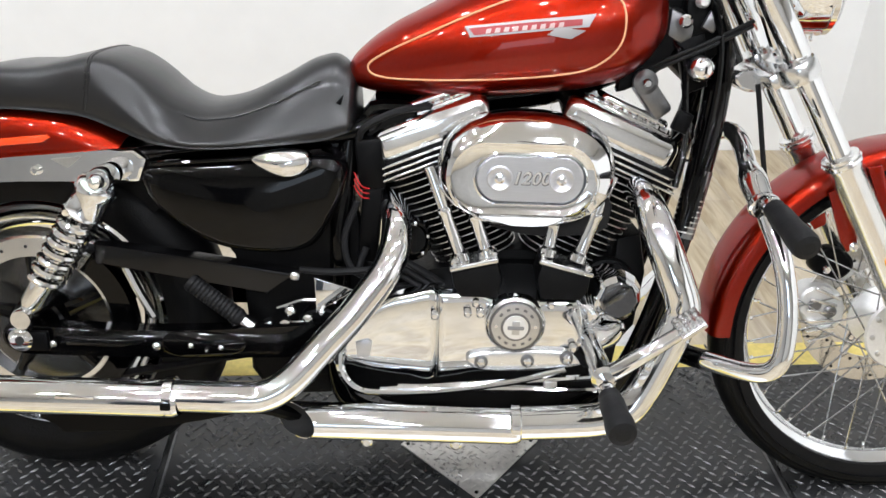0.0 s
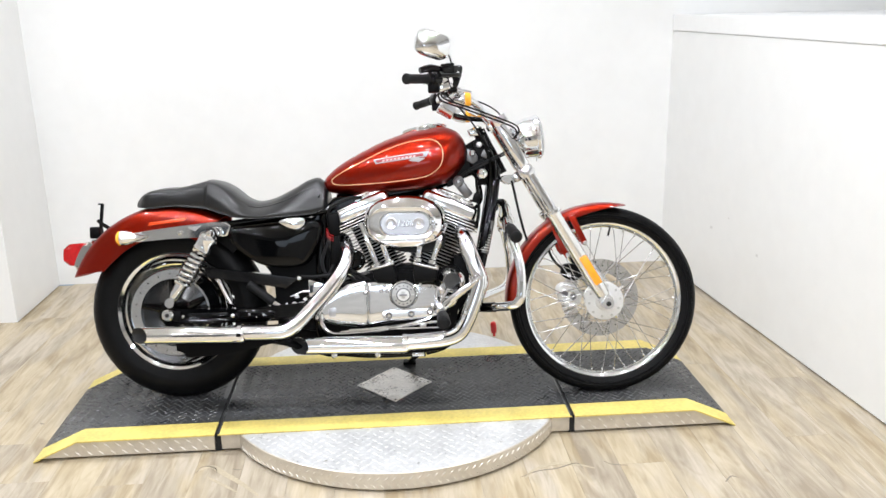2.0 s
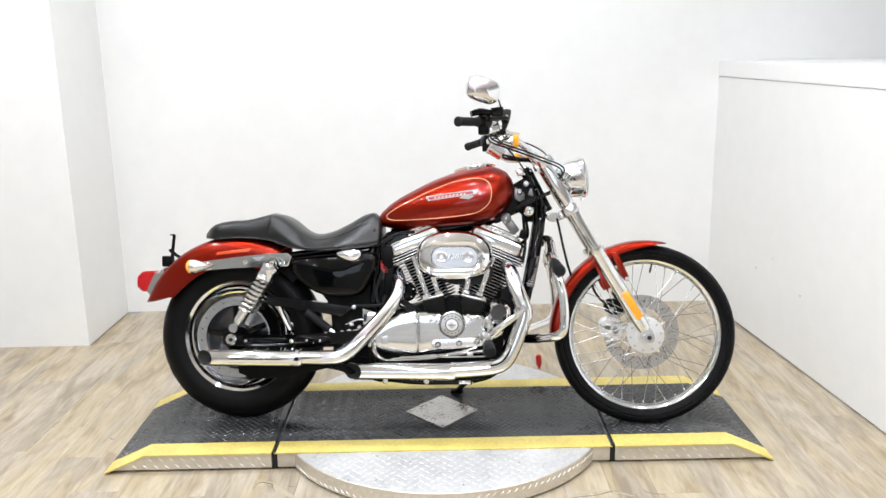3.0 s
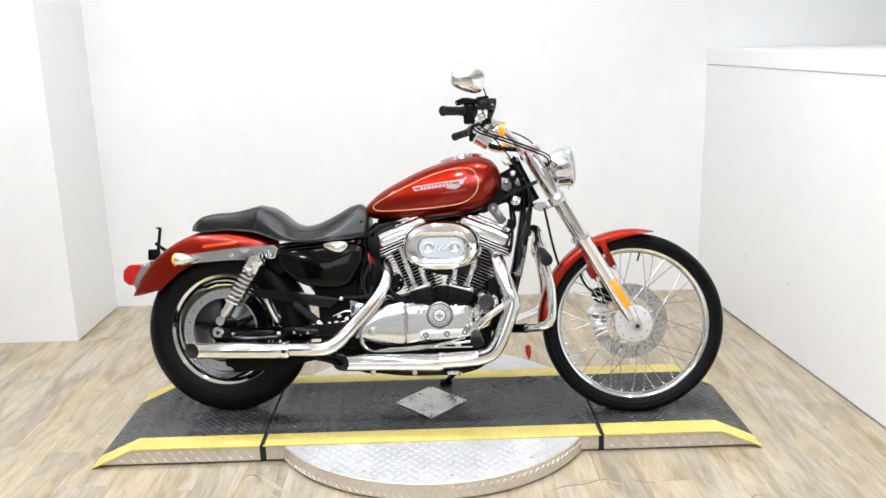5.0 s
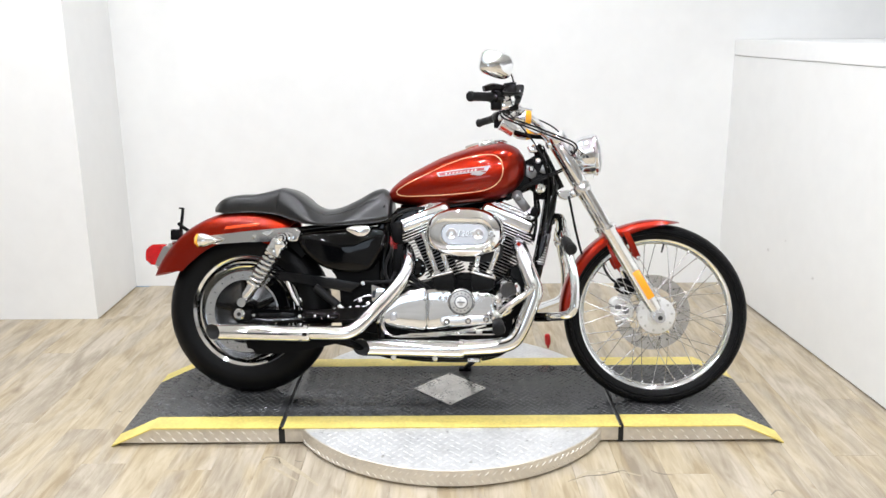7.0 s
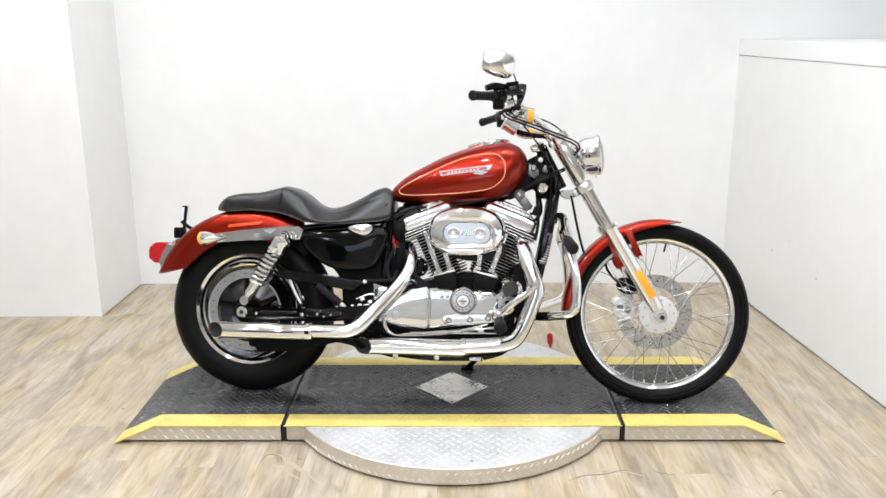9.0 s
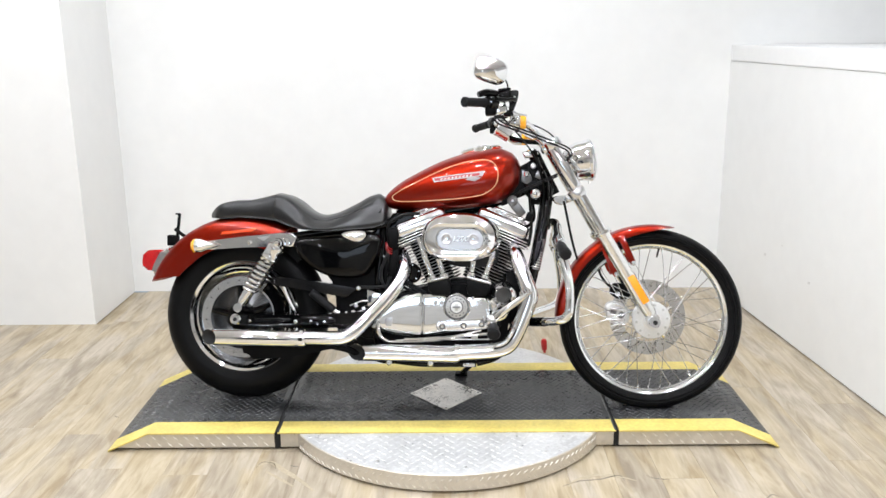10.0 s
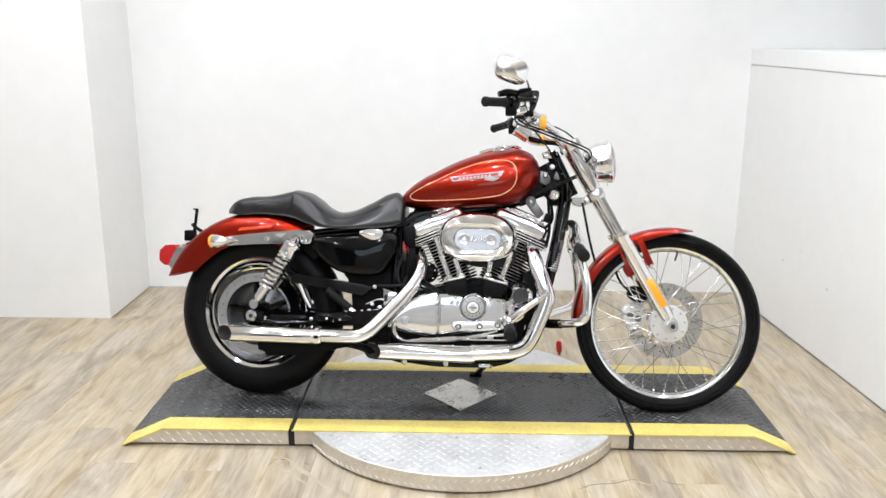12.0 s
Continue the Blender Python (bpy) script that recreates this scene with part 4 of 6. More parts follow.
part("brake_line", tube([(0.30, -0.20, 1.06), (0.24, -0.255, 1.065), (0.20, -0.28, 1.075)], 0.005, 8), CHROME_SOFT, bike)
part("brake_line", tube([(0.445, -0.05, 0.765), (0.455, -0.05, 0.72), (0.470, -0.05, 0.65), (0.487, -0.045, 0.585), (0.51, -0.02, 0.52)], 0.0045, 8), RUBBER, bike, "black hose hanging to the front fender")

# front fender: a thin curved shell over the wheel
def fender(name, centre, th0, th1, section, r_in, label, thick=0.003, n=56, skew=0.0):
    """section: (y, radius) from near edge to far edge; r_in(theta) gives the radius of the two lower edges."""
    bm = bmesh.new()
    loops = []
    for k in range(n + 1):
        th = radians(th0 + (th1 - th0) * k / n)
        ri = r_in(k / n)
        outer = [(section[0][0], ri)] + [(y, max(r, ri + 0.001)) for y, r in section] + [(section[-1][0], ri)]
        inner = [(y * 0.97, r - thick if 0 < i < len(outer) - 1 else r) for i, (y, r) in enumerate(outer)][::-1]
        ring = outer + inner
        r_top = max(r for _, r in section)
        turn = lambda r: th + radians(skew) * max(0, (k / n - 0.75) / 0.25) ** 1.5 * max(0, (r - ri) / (r_top - ri))
        loops.append([(centre[0] + r * math.cos(turn(r)), y, centre[1] + r * math.sin(turn(r))) for y, r in ring])
    rings(bm, loops)
    return part(name, bm, PAINT, bike, label, angle=50)


ff_sec = [(-0.062, 0.325), (-0.062, 0.337), (-0.058, 0.344), (-0.048, 0.349), (-0.03, 0.352), (0, 0.353), (0.03, 0.352), (0.048, 0.349), (0.058, 0.344), (0.062, 0.337), (0.062, 0.325)]
fender("front_fender", FW, 182, 78, ff_sec, lambda u: 0.316 + 0.033 * max(0, (u - 0.72) / 0.28) ** 1.6, "candy red front fender shell")
for y0, y1 in ((-0.071, -0.064), (0.064, 0.071)):
    part("fender_bracket", plate([(0.582, 0.592), (0.610, 0.606), (0.654, 0.518), (0.650, 0.498), (0.632, 0.488), (0.618, 0.506)], y0, y1, 0.002), PAINT, bike, "red fender bracket")
    part("fender_bracket", plate([(0.640, 0.636), (0.664, 0.640), (0.708, 0.548), (0.702, 0.532), (0.690, 0.535)], y0, y1, 0.002), PAINT, bike, "red fender bracket")
for x, z in ((0.640, 0.500), (0.700, 0.540)):
    part("fender_bolt", lathe([(0.009, -0.066), (0.009, -0.076), (0.005, -0.079)], (x, 0, z), (0, 1, 0), 12), CHROME, bike)

# rear wheel
rim_r = [(0.203, -0.055), (0.209, -0.050), (0.203, -0.045), (0.192, -0.042), (0.186, -0.03), (0.184, 0), (0.186, 0.03), (0.192, 0.042), (0.203, 0.045), (0.209, 0.050), (0.203, 0.055), (0.193, 0.048), (0.19, 0.03), (0.19, 0), (0.19, -0.03), (0.193, -0.048)]
rear_wheel = part("rear_wheel", torus_section(0.2, [(r * 1.03, y * 1.1) for r, y in rim_r], RW), CHROME, bike, "chrome rear rim")
part("tyre", notched(tyre_outline(0.318, 0.200, 0.072, 0.70), RW, 8, 0.003, 0.297), TYRE, rear_wheel, "wide black rear tyre")
part("wheel_disc", lathe([(0.150, -0.012), (0.13, -0.018), (0.06, -0.014), (0.03, -0.03), (0.03, 0.03), (0.12, 0.02), (0.150, 0.012)], (RW[0], 0, RW[1]), (0, 1, 0), 64), WHEEL_GREY, rear_wheel, "dark grey cast wheel disc")
part("wheel_web", lathe([(0.118, -0.014), (0.150, -0.014), (0.172, -0.022), (0.190, -0.042), (0.192, 0.042), (0.172, 0.022), (0.118, 0.014)], (RW[0], 0, RW[1]), (0, 1, 0), 64, closed=True), CHROME, rear_wheel, "dished chrome wheel disc")
pul = part("belt_pulley", torus_section(0.12, [(0.121, -0.078), (0.154, -0.078), (0.158, -0.074), (0.158, -0.048), (0.148, -0.046), (0.121, -0.048)], RW, 80), CHROME_SOFT, rear_wheel, "silver belt pulley with small drilled holes")
# dark dots on the solid ring stand in for shaded holes
for k in range(20):
    a = radians(18 * k + 5)
    part("pulley_hole", lathe([(0.0028, -0.0787), (0.0028, -0.0778)], (RW[0] + 0.139 * math.cos(a), 0, RW[1] + 0.139 * math.sin(a)), (0, 1, 0), 8), GAP_DARK, pul)
bm = bmesh.new()
for k in range(5):
    a = radians(72 * k + 25)
    c, s = math.cos(a), math.sin(a)
    tube([(RW[0] + 0.03 * c, -0.062, RW[1] + 0.03 * s), (RW[0] + 0.124 * c, -0.060, RW[1] + 0.124 * s)], (0.016, 0.009), 10, 1, bm)
lathe([(0.046, -0.10), (0.050, -0.095), (0.050, -0.045), (0.03, -0.04)], (RW[0], 0, RW[1]), (0, 1, 0), 28, bm)
part("pulley_spider", bm, GLOSS_BLACK, rear_wheel, "black pulley spokes")
# added black arc: darkens the front of the pulley ring like shade
bm = bmesh.new()
rings(bm, [[(RW[0] + r * math.cos(radians(th)), y, RW[1] + r * math.sin(radians(th))) for r, y in ((0.130, -0.086), (0.166, -0.086), (0.168, -0.060), (0.162, -0.060), (0.160, -0.081), (0.130, -0.081))] for th in range(-72, 53, 4)])
part("pulley_shade_arc", bm, GLOSS_BLACK, bike, "added black arc standing in for shade on the pulley's front")
ax = part("rear_axle", lathe([(0.016, -0.160), (0.0205, -0.156), (0.0205, -0.142), (0.012, -0.14), (0.012, 0.14), (0.018, 0.142), (0.018, 0.155)], (RW[0], 0, RW[1]), (0, 1, 0), 20), CHROME, bike, "chrome rear axle nut")
part("axle_bore", lathe([(0.0075, -0.1612), (0.0075, -0.1600)], (RW[0], 0, RW[1]), (0, 1, 0), 16), GAP_DARK, ax)
# belt: two runs to the front sprocket
bm = bmesh.new()
tube([(-0.745, -0.062, 0.459), (-0.16, -0.062, 0.40)], 0.006, 6, 1, bm)
tube([(-0.77, -0.062, 0.185), (-0.17, -0.062, 0.31)], 0.006, 6, 1, bm)
bmesh.ops.scale(bm, vec=(1, 2.4, 1), space=Matrix.Translation((0, 0.062, 0)), verts=bm.verts)
part("drive_belt", bm, RUBBER, bike, "black toothed drive belt")

# swingarm, guards
for s in (-1, 1):
    part("swingarm", plate(smooth_poly([(-0.80, 0.316), (-0.785, 0.338), (-0.73, 0.337), (-0.52, 0.336), (-0.30, 0.352), (-0.22, 0.366), (-0.20, 0.335), (-0.25, 0.302), (-0.41, 0.290), (-0.52, 0.287), (-0.73, 0.286), (-0.785, 0.292)], 4), s * 0.128 - 0.016, s * 0.128 + 0.016, 0.006), GLOSS_BLACK, bike, "gloss black swingarm")
    part("axle_adjuster", block((-0.742, s * 0.15, 0.314), (0.05, 0.012, 0.036), 0.004), SATIN_BLACK, bike, "black axle adjuster")
    part("arm_casting", dome(smooth_poly([(-0.522, 0.333), (-0.45, 0.336), (-0.40, 0.330), (-0.386, 0.316), (-0.41, 0.295), (-0.522, 0.291)], 4), s * 0.12, s * 0.146, 0.006, 0.006), GLOSS_BLACK, bike, "glossy black arm casting") if s < 0 else None
part("belt_guard", plate([(-0.638, 0.480), (-0.471, 0.459), (-0.306, 0.437), (-0.355, 0.399), (-0.443, 0.417), (-0.638, 0.444)], -0.125, -0.09, 0.004), GUARD_BLACK, bike, "gloss black belt guard")
part("arm_slot", plate([(-0.695, 0.322), (-0.56, 0.324), (-0.555, 0.316), (-0.60, 0.304), (-0.69, 0.306)], -0.1465, -0.1435, 0.001), GUARD_BLACK, bike)
for x, z, r in ((-0.708, 0.312, 0.006), (-0.535, 0.313, 0.007), (-0.478, 0.316, 0.005), (-0.452, 0.308, 0.004), (-0.428, 0.314, 0.005)):
    part("arm_bolt", lathe([(r, 0), (r, 0.008), (r * 0.5, 0.011)], (x, -0.150, z), (0, -1, 0), 12), CHROME_SOFT, bike)
part("debris_guard", tube([(-0.60, -0.115, 0.462), (-0.575, -0.115, 0.40), (-0.55, -0.115, 0.35)], 0.008, 8), CHROME_SOFT, bike)
bd = Vector((0.085, 0, -0.066)).normalized()
part("ribbed_boot", lathe([(0.012, -0.004)] + [(0.0160 if k % 2 else 0.0146, k * 0.0036) for k in range(29)] + [(0.012, 0.108)], (-0.482, -0.125, 0.418), bd, 18), RUBBER, bike, "ribbed grey rubber boot")
part("boot_end", lathe([(0.012, 0.106), (0.013, 0.110), (0.013, 0.128), (0.007, 0.132)], (-0.482, -0.125, 0.418), bd, 14), CHROME, bike)
part("guard_bolt", lathe([(0.01, 0), (0.01, 0.012), (0.006, 0.015)], (-0.325, -0.115, 0.345), (0, -1, 0), 12), CHROME, bike)
part("guard_clip", plate([(-0.365, 0.345), (-0.35, 0.352), (-0.33, 0.32), (-0.345, 0.315)], -0.125, -0.10, 0.003), CHROME_SOFT, bike)

# rear fender, strut, signal, tail lamp
rf_sec = [(-0.100, 0.300), (-0.101, 0.335), (-0.097, 0.358), (-0.085, 0.373), (-0.06, 0.382), (-0.03, 0.3855), (0, 0.387), (0.03, 0.3855), (0.06, 0.382), (0.085, 0.373), (0.097, 0.358), (0.101, 0.335), (0.100, 0.300)]
rfo = fender("rear_fender", RW, 62, 147.5, rf_sec, lambda u: 0.274 + 0.008 * max(0, (u - 0.85) / 0.15), "candy red rear fender", 0.004, 72, 13.5)
part("side_reflector", plate([(-0.835, 0.628), (-0.83, 0.640), (-0.705, 0.655), (-0.70, 0.650), (-0.712, 0.642)], -0.107, -0.098, 0.002), ORANGE_REFLECTOR, rfo, "orange-red side reflector")
for s in (-1, 1):
    y0, y1 = sorted((s * 0.106, s * 0.128))
    st = part("fender_strut", plate([(-0.935, 0.580), (-0.925, 0.600), (-0.75, 0.622), (-0.60, 0.638), (-0.558, 0.640), (-0.538, 0.625), (-0.552, 0.588), (-0.575, 0.584), (-0.63, 0.586), (-0.75, 0.582), (-0.86, 0.573), (-0.92, 0.570)], y0, y1, 0.006), CHROME, bike, "chrome fender strut")
    part("strut_bolt", lathe([(0.008, 0.128), (0.008, 0.134), (0.004, 0.137)], (-0.715, 0, 0.602), (0, s, 0), 14), CHROME, st)
    part("strut_recess", plate([(-0.69, 0.621), (-0.64, 0.627), (-0.665, 0.607)], *sorted((s * 0.128, s * 0.1295)), 0), DISC_STEEL, st)
    sc_ = Vector((-0.835, s * 0.155, 0.590))
    sg = part("turn_signal", lathe([(0.002, 0.0), (0.008, 0.012), (0.018, 0.036), (0.0245, 0.058), (0.0255, 0.074), (0.0245, 0.078)], sc_, (-1, 0, -0.03), 28), CHROME, bike, "chrome bullet rear turn signal")
    part("lens", lathe([(0.025, 0.078), (0.025, 0.084), (0.018, 0.091), (0.001, 0.094)], sc_, (-1, 0, -0.03), 28), AMBER, sg, "amber turn signal lens")
    part("signal_stalk", tube([(-0.875, s * 0.12, 0.59), (-0.875, s * 0.145, 0.59)], 0.011, 12, 1), CHROME, sg)
tl_base = part("tail_lamp", plate(smooth_poly([(-1.055, 0.575), (-1.085, 0.568), (-1.115, 0.520), (-1.128, 0.478), (-1.112, 0.472), (-1.085, 0.51)], 4), -0.048, 0.048, 0.018, seg=4), CHROME, bike, "chrome tail lamp base")
part("lens", plate(smooth_poly([(-1.085, 0.560), (-1.115, 0.567), (-1.152, 0.561), (-1.164, 0.542), (-1.165, 0.508), (-1.153, 0.490), (-1.118, 0.488), (-1.095, 0.500)], 4), -0.046, 0.046, 0.012, seg=4), RED_LENS, tl_base, "red tail lamp lens")
pb = part("plate_bracket", block((-1.041, 0.0, 0.66), (0.009, 0.014, 0.095), 0.002, Matrix.Rotation(radians(6), 4, "Y")), SATIN_BLACK, bike, "black number plate bracket seen edge-on")
part("plate_lamp", block((-1.061, 0.0, 0.603), (0.036, 0.045, 0.042), 0.005), SATIN_BLACK, pb)
part("bracket_hook", block((-1.043, 0, 0.706), (0.016, 0.014, 0.006), 0.002), SATIN_BLACK, pb)
part("bracket_arm", tube([(-1.043, -0.03, 0.648), (-1.02, -0.03, 0.630), (-0.99, -0.03, 0.612)], 0.007, 8), SATIN_BLACK, pb)

# shocks
def shock(s):
    top, low = Vector((-0.598, s * 0.158, 0.600)), Vector((-0.747, s * 0.158, 0.362))
    d = (low - top).normalized()
    n = (low - top).length
    sh = part("shock_absorber", lathe([(0.018, 0.004), (0.030, 0.011), (0.033, 0.016), (0.033, 0.030), (0.031, 0.033), (0.031, 0.062), (0.033, 0.066), (0.030, 0.070), (0.010, 0.072), (0.010, n - 0.09), (0.021, n - 0.088), (0.020, n - 0.03), (0.012, n - 0.012)], top, d, 28), CHROME, bike, "chrome coil-over rear shock")
    turns, L0, L1 = 7, 0.076, n - 0.078
    u = d.orthogonal().normalized()
    v = d.cross(u)
    coil = [top + d * (L0 + (L1 - L0) * k / (turns * 14)) + 0.0255 * (math.cos(2 * math.pi * k / 14) * u + math.sin(2 * math.pi * k / 14) * v) for k in range(turns * 14 + 1)]
    part("coil_spring", tube(coil, 0.0062, 8, 1), CHROME, sh, "chrome coil spring")
    part("top_eye", lathe([(0.018, -0.022), (0.02, -0.018), (0.02, 0.018), (0.018, 0.022)], top, (0, 1, 0), 22), CHROME, sh)
    part("lower_eye", lathe([(0.016, -0.02), (0.018, -0.016), (0.018, 0.016), (0.016, 0.02)], low, (0, 1, 0), 22), CHROME, sh)
    part("acorn_nut", lathe([(0.013, 0.02), (0.013, 0.03), (0.009, 0.037), (0.002, 0.04)], top, (0, s, 0), 16), CHROME, sh)
    part("spring_seat", lathe([(0.029, 0.066), (0.030, 0.069), (0.029, 0.072)], top, d, 24), CHROME, sh)


shock(-1)
shock(1)

# seat: stepped two-up saddle
s_top = curve1d([-0.892, -0.874, -0.85, -0.80, -0.72, -0.66, -0.63, -0.595, -0.55, -0.505, -0.465, -0.415, -0.338, -0.274, -0.245, -0.222], [0.714, 0.731, 0.746, 0.759, 0.765, 0.779, 0.786, 0.782, 0.759, 0.724, 0.709, 0.715, 0.750, 0.784, 0.788, 0.772])
s_bot = curve1d([-0.892, -0.83, -0.745, -0.683, -0.633, -0.584, -0.535, -0.461, -0.374, -0.299, -0.25, -0.222], [0.692, 0.688, 0.694, 0.690, 0.684, 0.668, 0.654, 0.648, 0.651, 0.656, 0.662, 0.672])
s_wid = curve1d([-0.892, -0.86, -0.78, -0.66, -0.58, -0.48, -0.40, -0.33, -0.27, -0.222], [0.045, 0.085, 0.105, 0.112, 0.125, 0.150, 0.150, 0.136, 0.120, 0.106])


SADDLE = [(0.0, 0.0), (0.90, 0.0), (0.98, 0.05), (1.0, 0.12), (0.97, 0.20), (0.82, 0.42), (0.66, 0.62), (0.60, 0.68), (0.52, 0.78), (0.38, 0.90), (0.20, 0.975), (0.0, 1.0)]
PILLION = [(0.0, 0.0), (0.90, 0.0), (0.97, 0.08), (1.0, 0.25), (1.0, 0.45), (0.985, 0.60), (0.95, 0.75), (0.90, 0.84), (0.80, 0.92), (0.60, 0.97), (0.30, 0.995), (0.0, 1.0)]


def seat_ring(x, grow=0.0):
    """One cross-section: a boxy pillion pad behind, a saddle with flaring skirts ahead."""
    zt, zb, w = s_top(x) + grow, s_bot(x) - grow, s_wid(x) + grow
    nose = min(max((x + 0.63) / 0.17, 0), 1)
    nose = nose * nose * (3 - 2 * nose)
    half = [(a[0] + (b[0] - a[0]) * nose, a[1] + (b[1] - a[1]) * nose) for a, b in zip(PILLION, SADDLE)]
    half = [tuple(q) for q in spline(half, 3)]
    side = [(x, w * f, zb + (zt - zb) * min(max(h, 0), 1)) for f, h in half]
    return side + [(x, -y, z) for _, y, z in side[-2:0:-1]]


bm = bmesh.new()
xs = [-0.892 + (0.670) * (0.5 - 0.5 * math.cos(math.pi * k / 70)) for k in range(71)]
nose_ring = seat_ring(-0.222)
mid_z = sum(q[2] for q in nose_ring) / len(nose_ring)
rings(bm, [seat_ring(x) for x in xs] + [[(-0.222 + dx, y * f, mid_z + (z - mid_z) * f) for _, y, z in nose_ring] for dx, f in ((0.006, 0.93), (0.010, 0.8), (0.012, 0.5))])
seat = part("seat", bm, LEATHER, bike, "black vinyl two-up saddle", angle=60)
for sd in (-1, 1):
    line = []
    for k in range(25):
        x = -0.53 + 0.262 * k / 24
        f = 0.62 + 0.10 * (2 * k / 24 - 1) ** 2
        line.append((x, sd * (s_wid(x) * (0.66 - 0.5 * (f - 0.62)) + 0.0006), s_bot(x) + (s_top(x) - s_bot(x)) * f))
    part("thigh_seam", tube(line, 0.0013, 6, 1), LEATHER, seat, "stitched thigh seam")
for x in (-0.645, -0.640):
    ring = seat_ring(x + 0.004, 0.0008)
    half = [p for p in ring if p[2] > s_bot(x) + 0.008]
    half = sorted(half, key=lambda p: p[1])
    part("seam_piping", tube([(p[0] - 0.25 * (p[2] - s_bot(x)) * 0 + 0.012 * math.sin((p[2] - s_bot(x)) * 20), p[1], p[2]) for p in half], 0.0022, 6, 2), LEATHER, seat, "stitched seam across the saddle")
part("seat_base", plate([(-0.88, 0.699), (-0.62, 0.684), (-0.53, 0.652), (-0.30, 0.655), (-0.235, 0.70), (-0.23, 0.73), (-0.27, 0.69), (-0.5, 0.664), (-0.62, 0.69)], -0.09, 0.09, 0.002), SATIN_BLACK, bike)

# fuel tank
TX = [-0.232, -0.222, -0.200, -0.160, -0.105, -0.027, 0.051, 0.129, 0.185, 0.235, 0.268, 0.283, 0.288]
t_top = curve1d(TX, [0.762, 0.782, 0.806, 0.837, 0.868, 0.907, 0.936, 0.954, 0.961, 0.953, 0.928, 0.900, 0.880])
t_bot = curve1d(TX, [0.755, 0.742, 0.733, 0.727, 0.725, 0.727, 0.732, 0.741, 0.751, 0.772, 0.806, 0.835, 0.860])
t_wid = curve1d(TX, [0.012, 0.035, 0.056, 0.076, 0.096, 0.118, 0.131, 0.138, 0.138, 0.126, 0.098, 0.062, 0.02])
TE = 2.35


def tank_ring(x, n=56):
    zt, zb, w = t_top(x), t_bot(x), t_wid(x)
    zc = zb + (zt - zb) * 0.44
    out = []
    for k in range(n):
        a = 2 * math.pi * k / n
        c, s = math.cos(a), math.sin(a)
        y = w * math.copysign(abs(c) ** (2 / TE), c)
        z = zc + ((zt - zc) if s > 0 else (zc - zb)) * math.copysign(abs(s) ** (2 / TE), s)
        out.append((x, y, z))
    return out


def tank_side(x, z):
    """The near side's y at (x, z)."""
    zt, zb, w = t_top(x), t_bot(x), t_wid(x)
    zc = zb + (zt - zb) * 0.44
    v = abs((z - zc) / ((zt - zc) if z > zc else (zc - zb)))
    return -w * max(0.0, 1 - min(v, 1) ** TE) ** (1 / TE)


bm = bmesh.new()
xs = [-0.232 + 0.52 * (0.5 - 0.5 * math.cos(math.pi * k / 72)) for k in range(73)]
rings(bm, [tank_ring(x) for x in xs])
tank = part("fuel_tank", bm, PAINT, bike, "candy red teardrop fuel tank", angle=60)
stripe = smooth_poly([(-0.192, 0.775), (-0.160, 0.800), (-0.093, 0.833), (-0.018, 0.868), (0.056, 0.896), (0.125, 0.910), (0.175, 0.907), (0.200, 0.878), (0.198, 0.828), (0.162, 0.792), (0.103, 0.776), (-0.017, 0.764), (-0.160, 0.759)], 6)
for mirrored in (1, -1):
    pts = [(x, mirrored * (tank_side(x, z) - 0.0004), z) for x, z in stripe + stripe[:1]]
    part("pinstripe", tube(pts, 0.0017, 6, 1), PINSTRIPE, tank, "thin gold pinstripe panel")


def on_tank(poly, lift, name, mat, label, parent):
    """A thin raised emblem following the tank's side."""
    bm = bmesh.new()
    xs_ = np.linspace(min(p[0] for p in poly), max(p[0] for p in poly), 22)
    def span(x):
        hit = []
        for (x0, z0), (x1, z1) in zip(poly, poly[1:] + poly[:1]):
            if x0 != x1 and min(x0, x1) <= x <= max(x0, x1):
                hit.append(z0 + (z1 - z0) * (x - x0) / (x1 - x0))
        return min(hit), max(hit)
    loops = []
    for x in xs_:
        lo_, hi_ = span(float(np.clip(x, xs_[0] + 1e-5, xs_[-1] - 1e-5)))
        zs = [lo_ + (hi_ - lo_) * k / 4 for k in range(5)]
        loops.append([(x, tank_side(x, z) - lift, z) for z in zs] + [(x, tank_side(x, z) + 0.002, z) for z in zs[::-1]])
    rings(bm, loops)
    return part(name, bm, mat, parent, label)


badge = on_tank([(-0.040, 0.845), (-0.031, 0.829), (0.10, 0.846), (0.150, 0.852), (0.156, 0.871), (0.135, 0.868), (0.06, 0.859)], 0.003, "tank_emblem", SILVER, "slim silver emblem with a red band", tank)
on_tank([(-0.033, 0.8425), (-0.027, 0.8325), (0.10, 0.8495), (0.136, 0.854), (0.136, 0.863), (0.06, 0.8555)], 0.0046, "emblem_band", BADGE_RED, "", badge)
for k in range(9):
    x = -0.008 + k * 0.0135
    on_tank([(x, 0.8355 + 0.125 * (x + 0.012)), (x + 0.002, 0.8425 + 0.125 * (x + 0.012)), (x + 0.009, 0.8435 + 0.125 * (x + 0.012)), (x + 0.008, 0.8365 + 0.125 * (x + 0.012))], 0.0052, "emblem_bar", BADGE_BAR, "", badge)
on_tank([(0.085, 0.838), (0.12, 0.833), (0.142, 0.846), (0.10, 0.85)], 0.0055, "emblem_wing", SILVER, "", badge)
cap_c = Vector((0.145, -0.02, t_top(0.145) - 0.008))
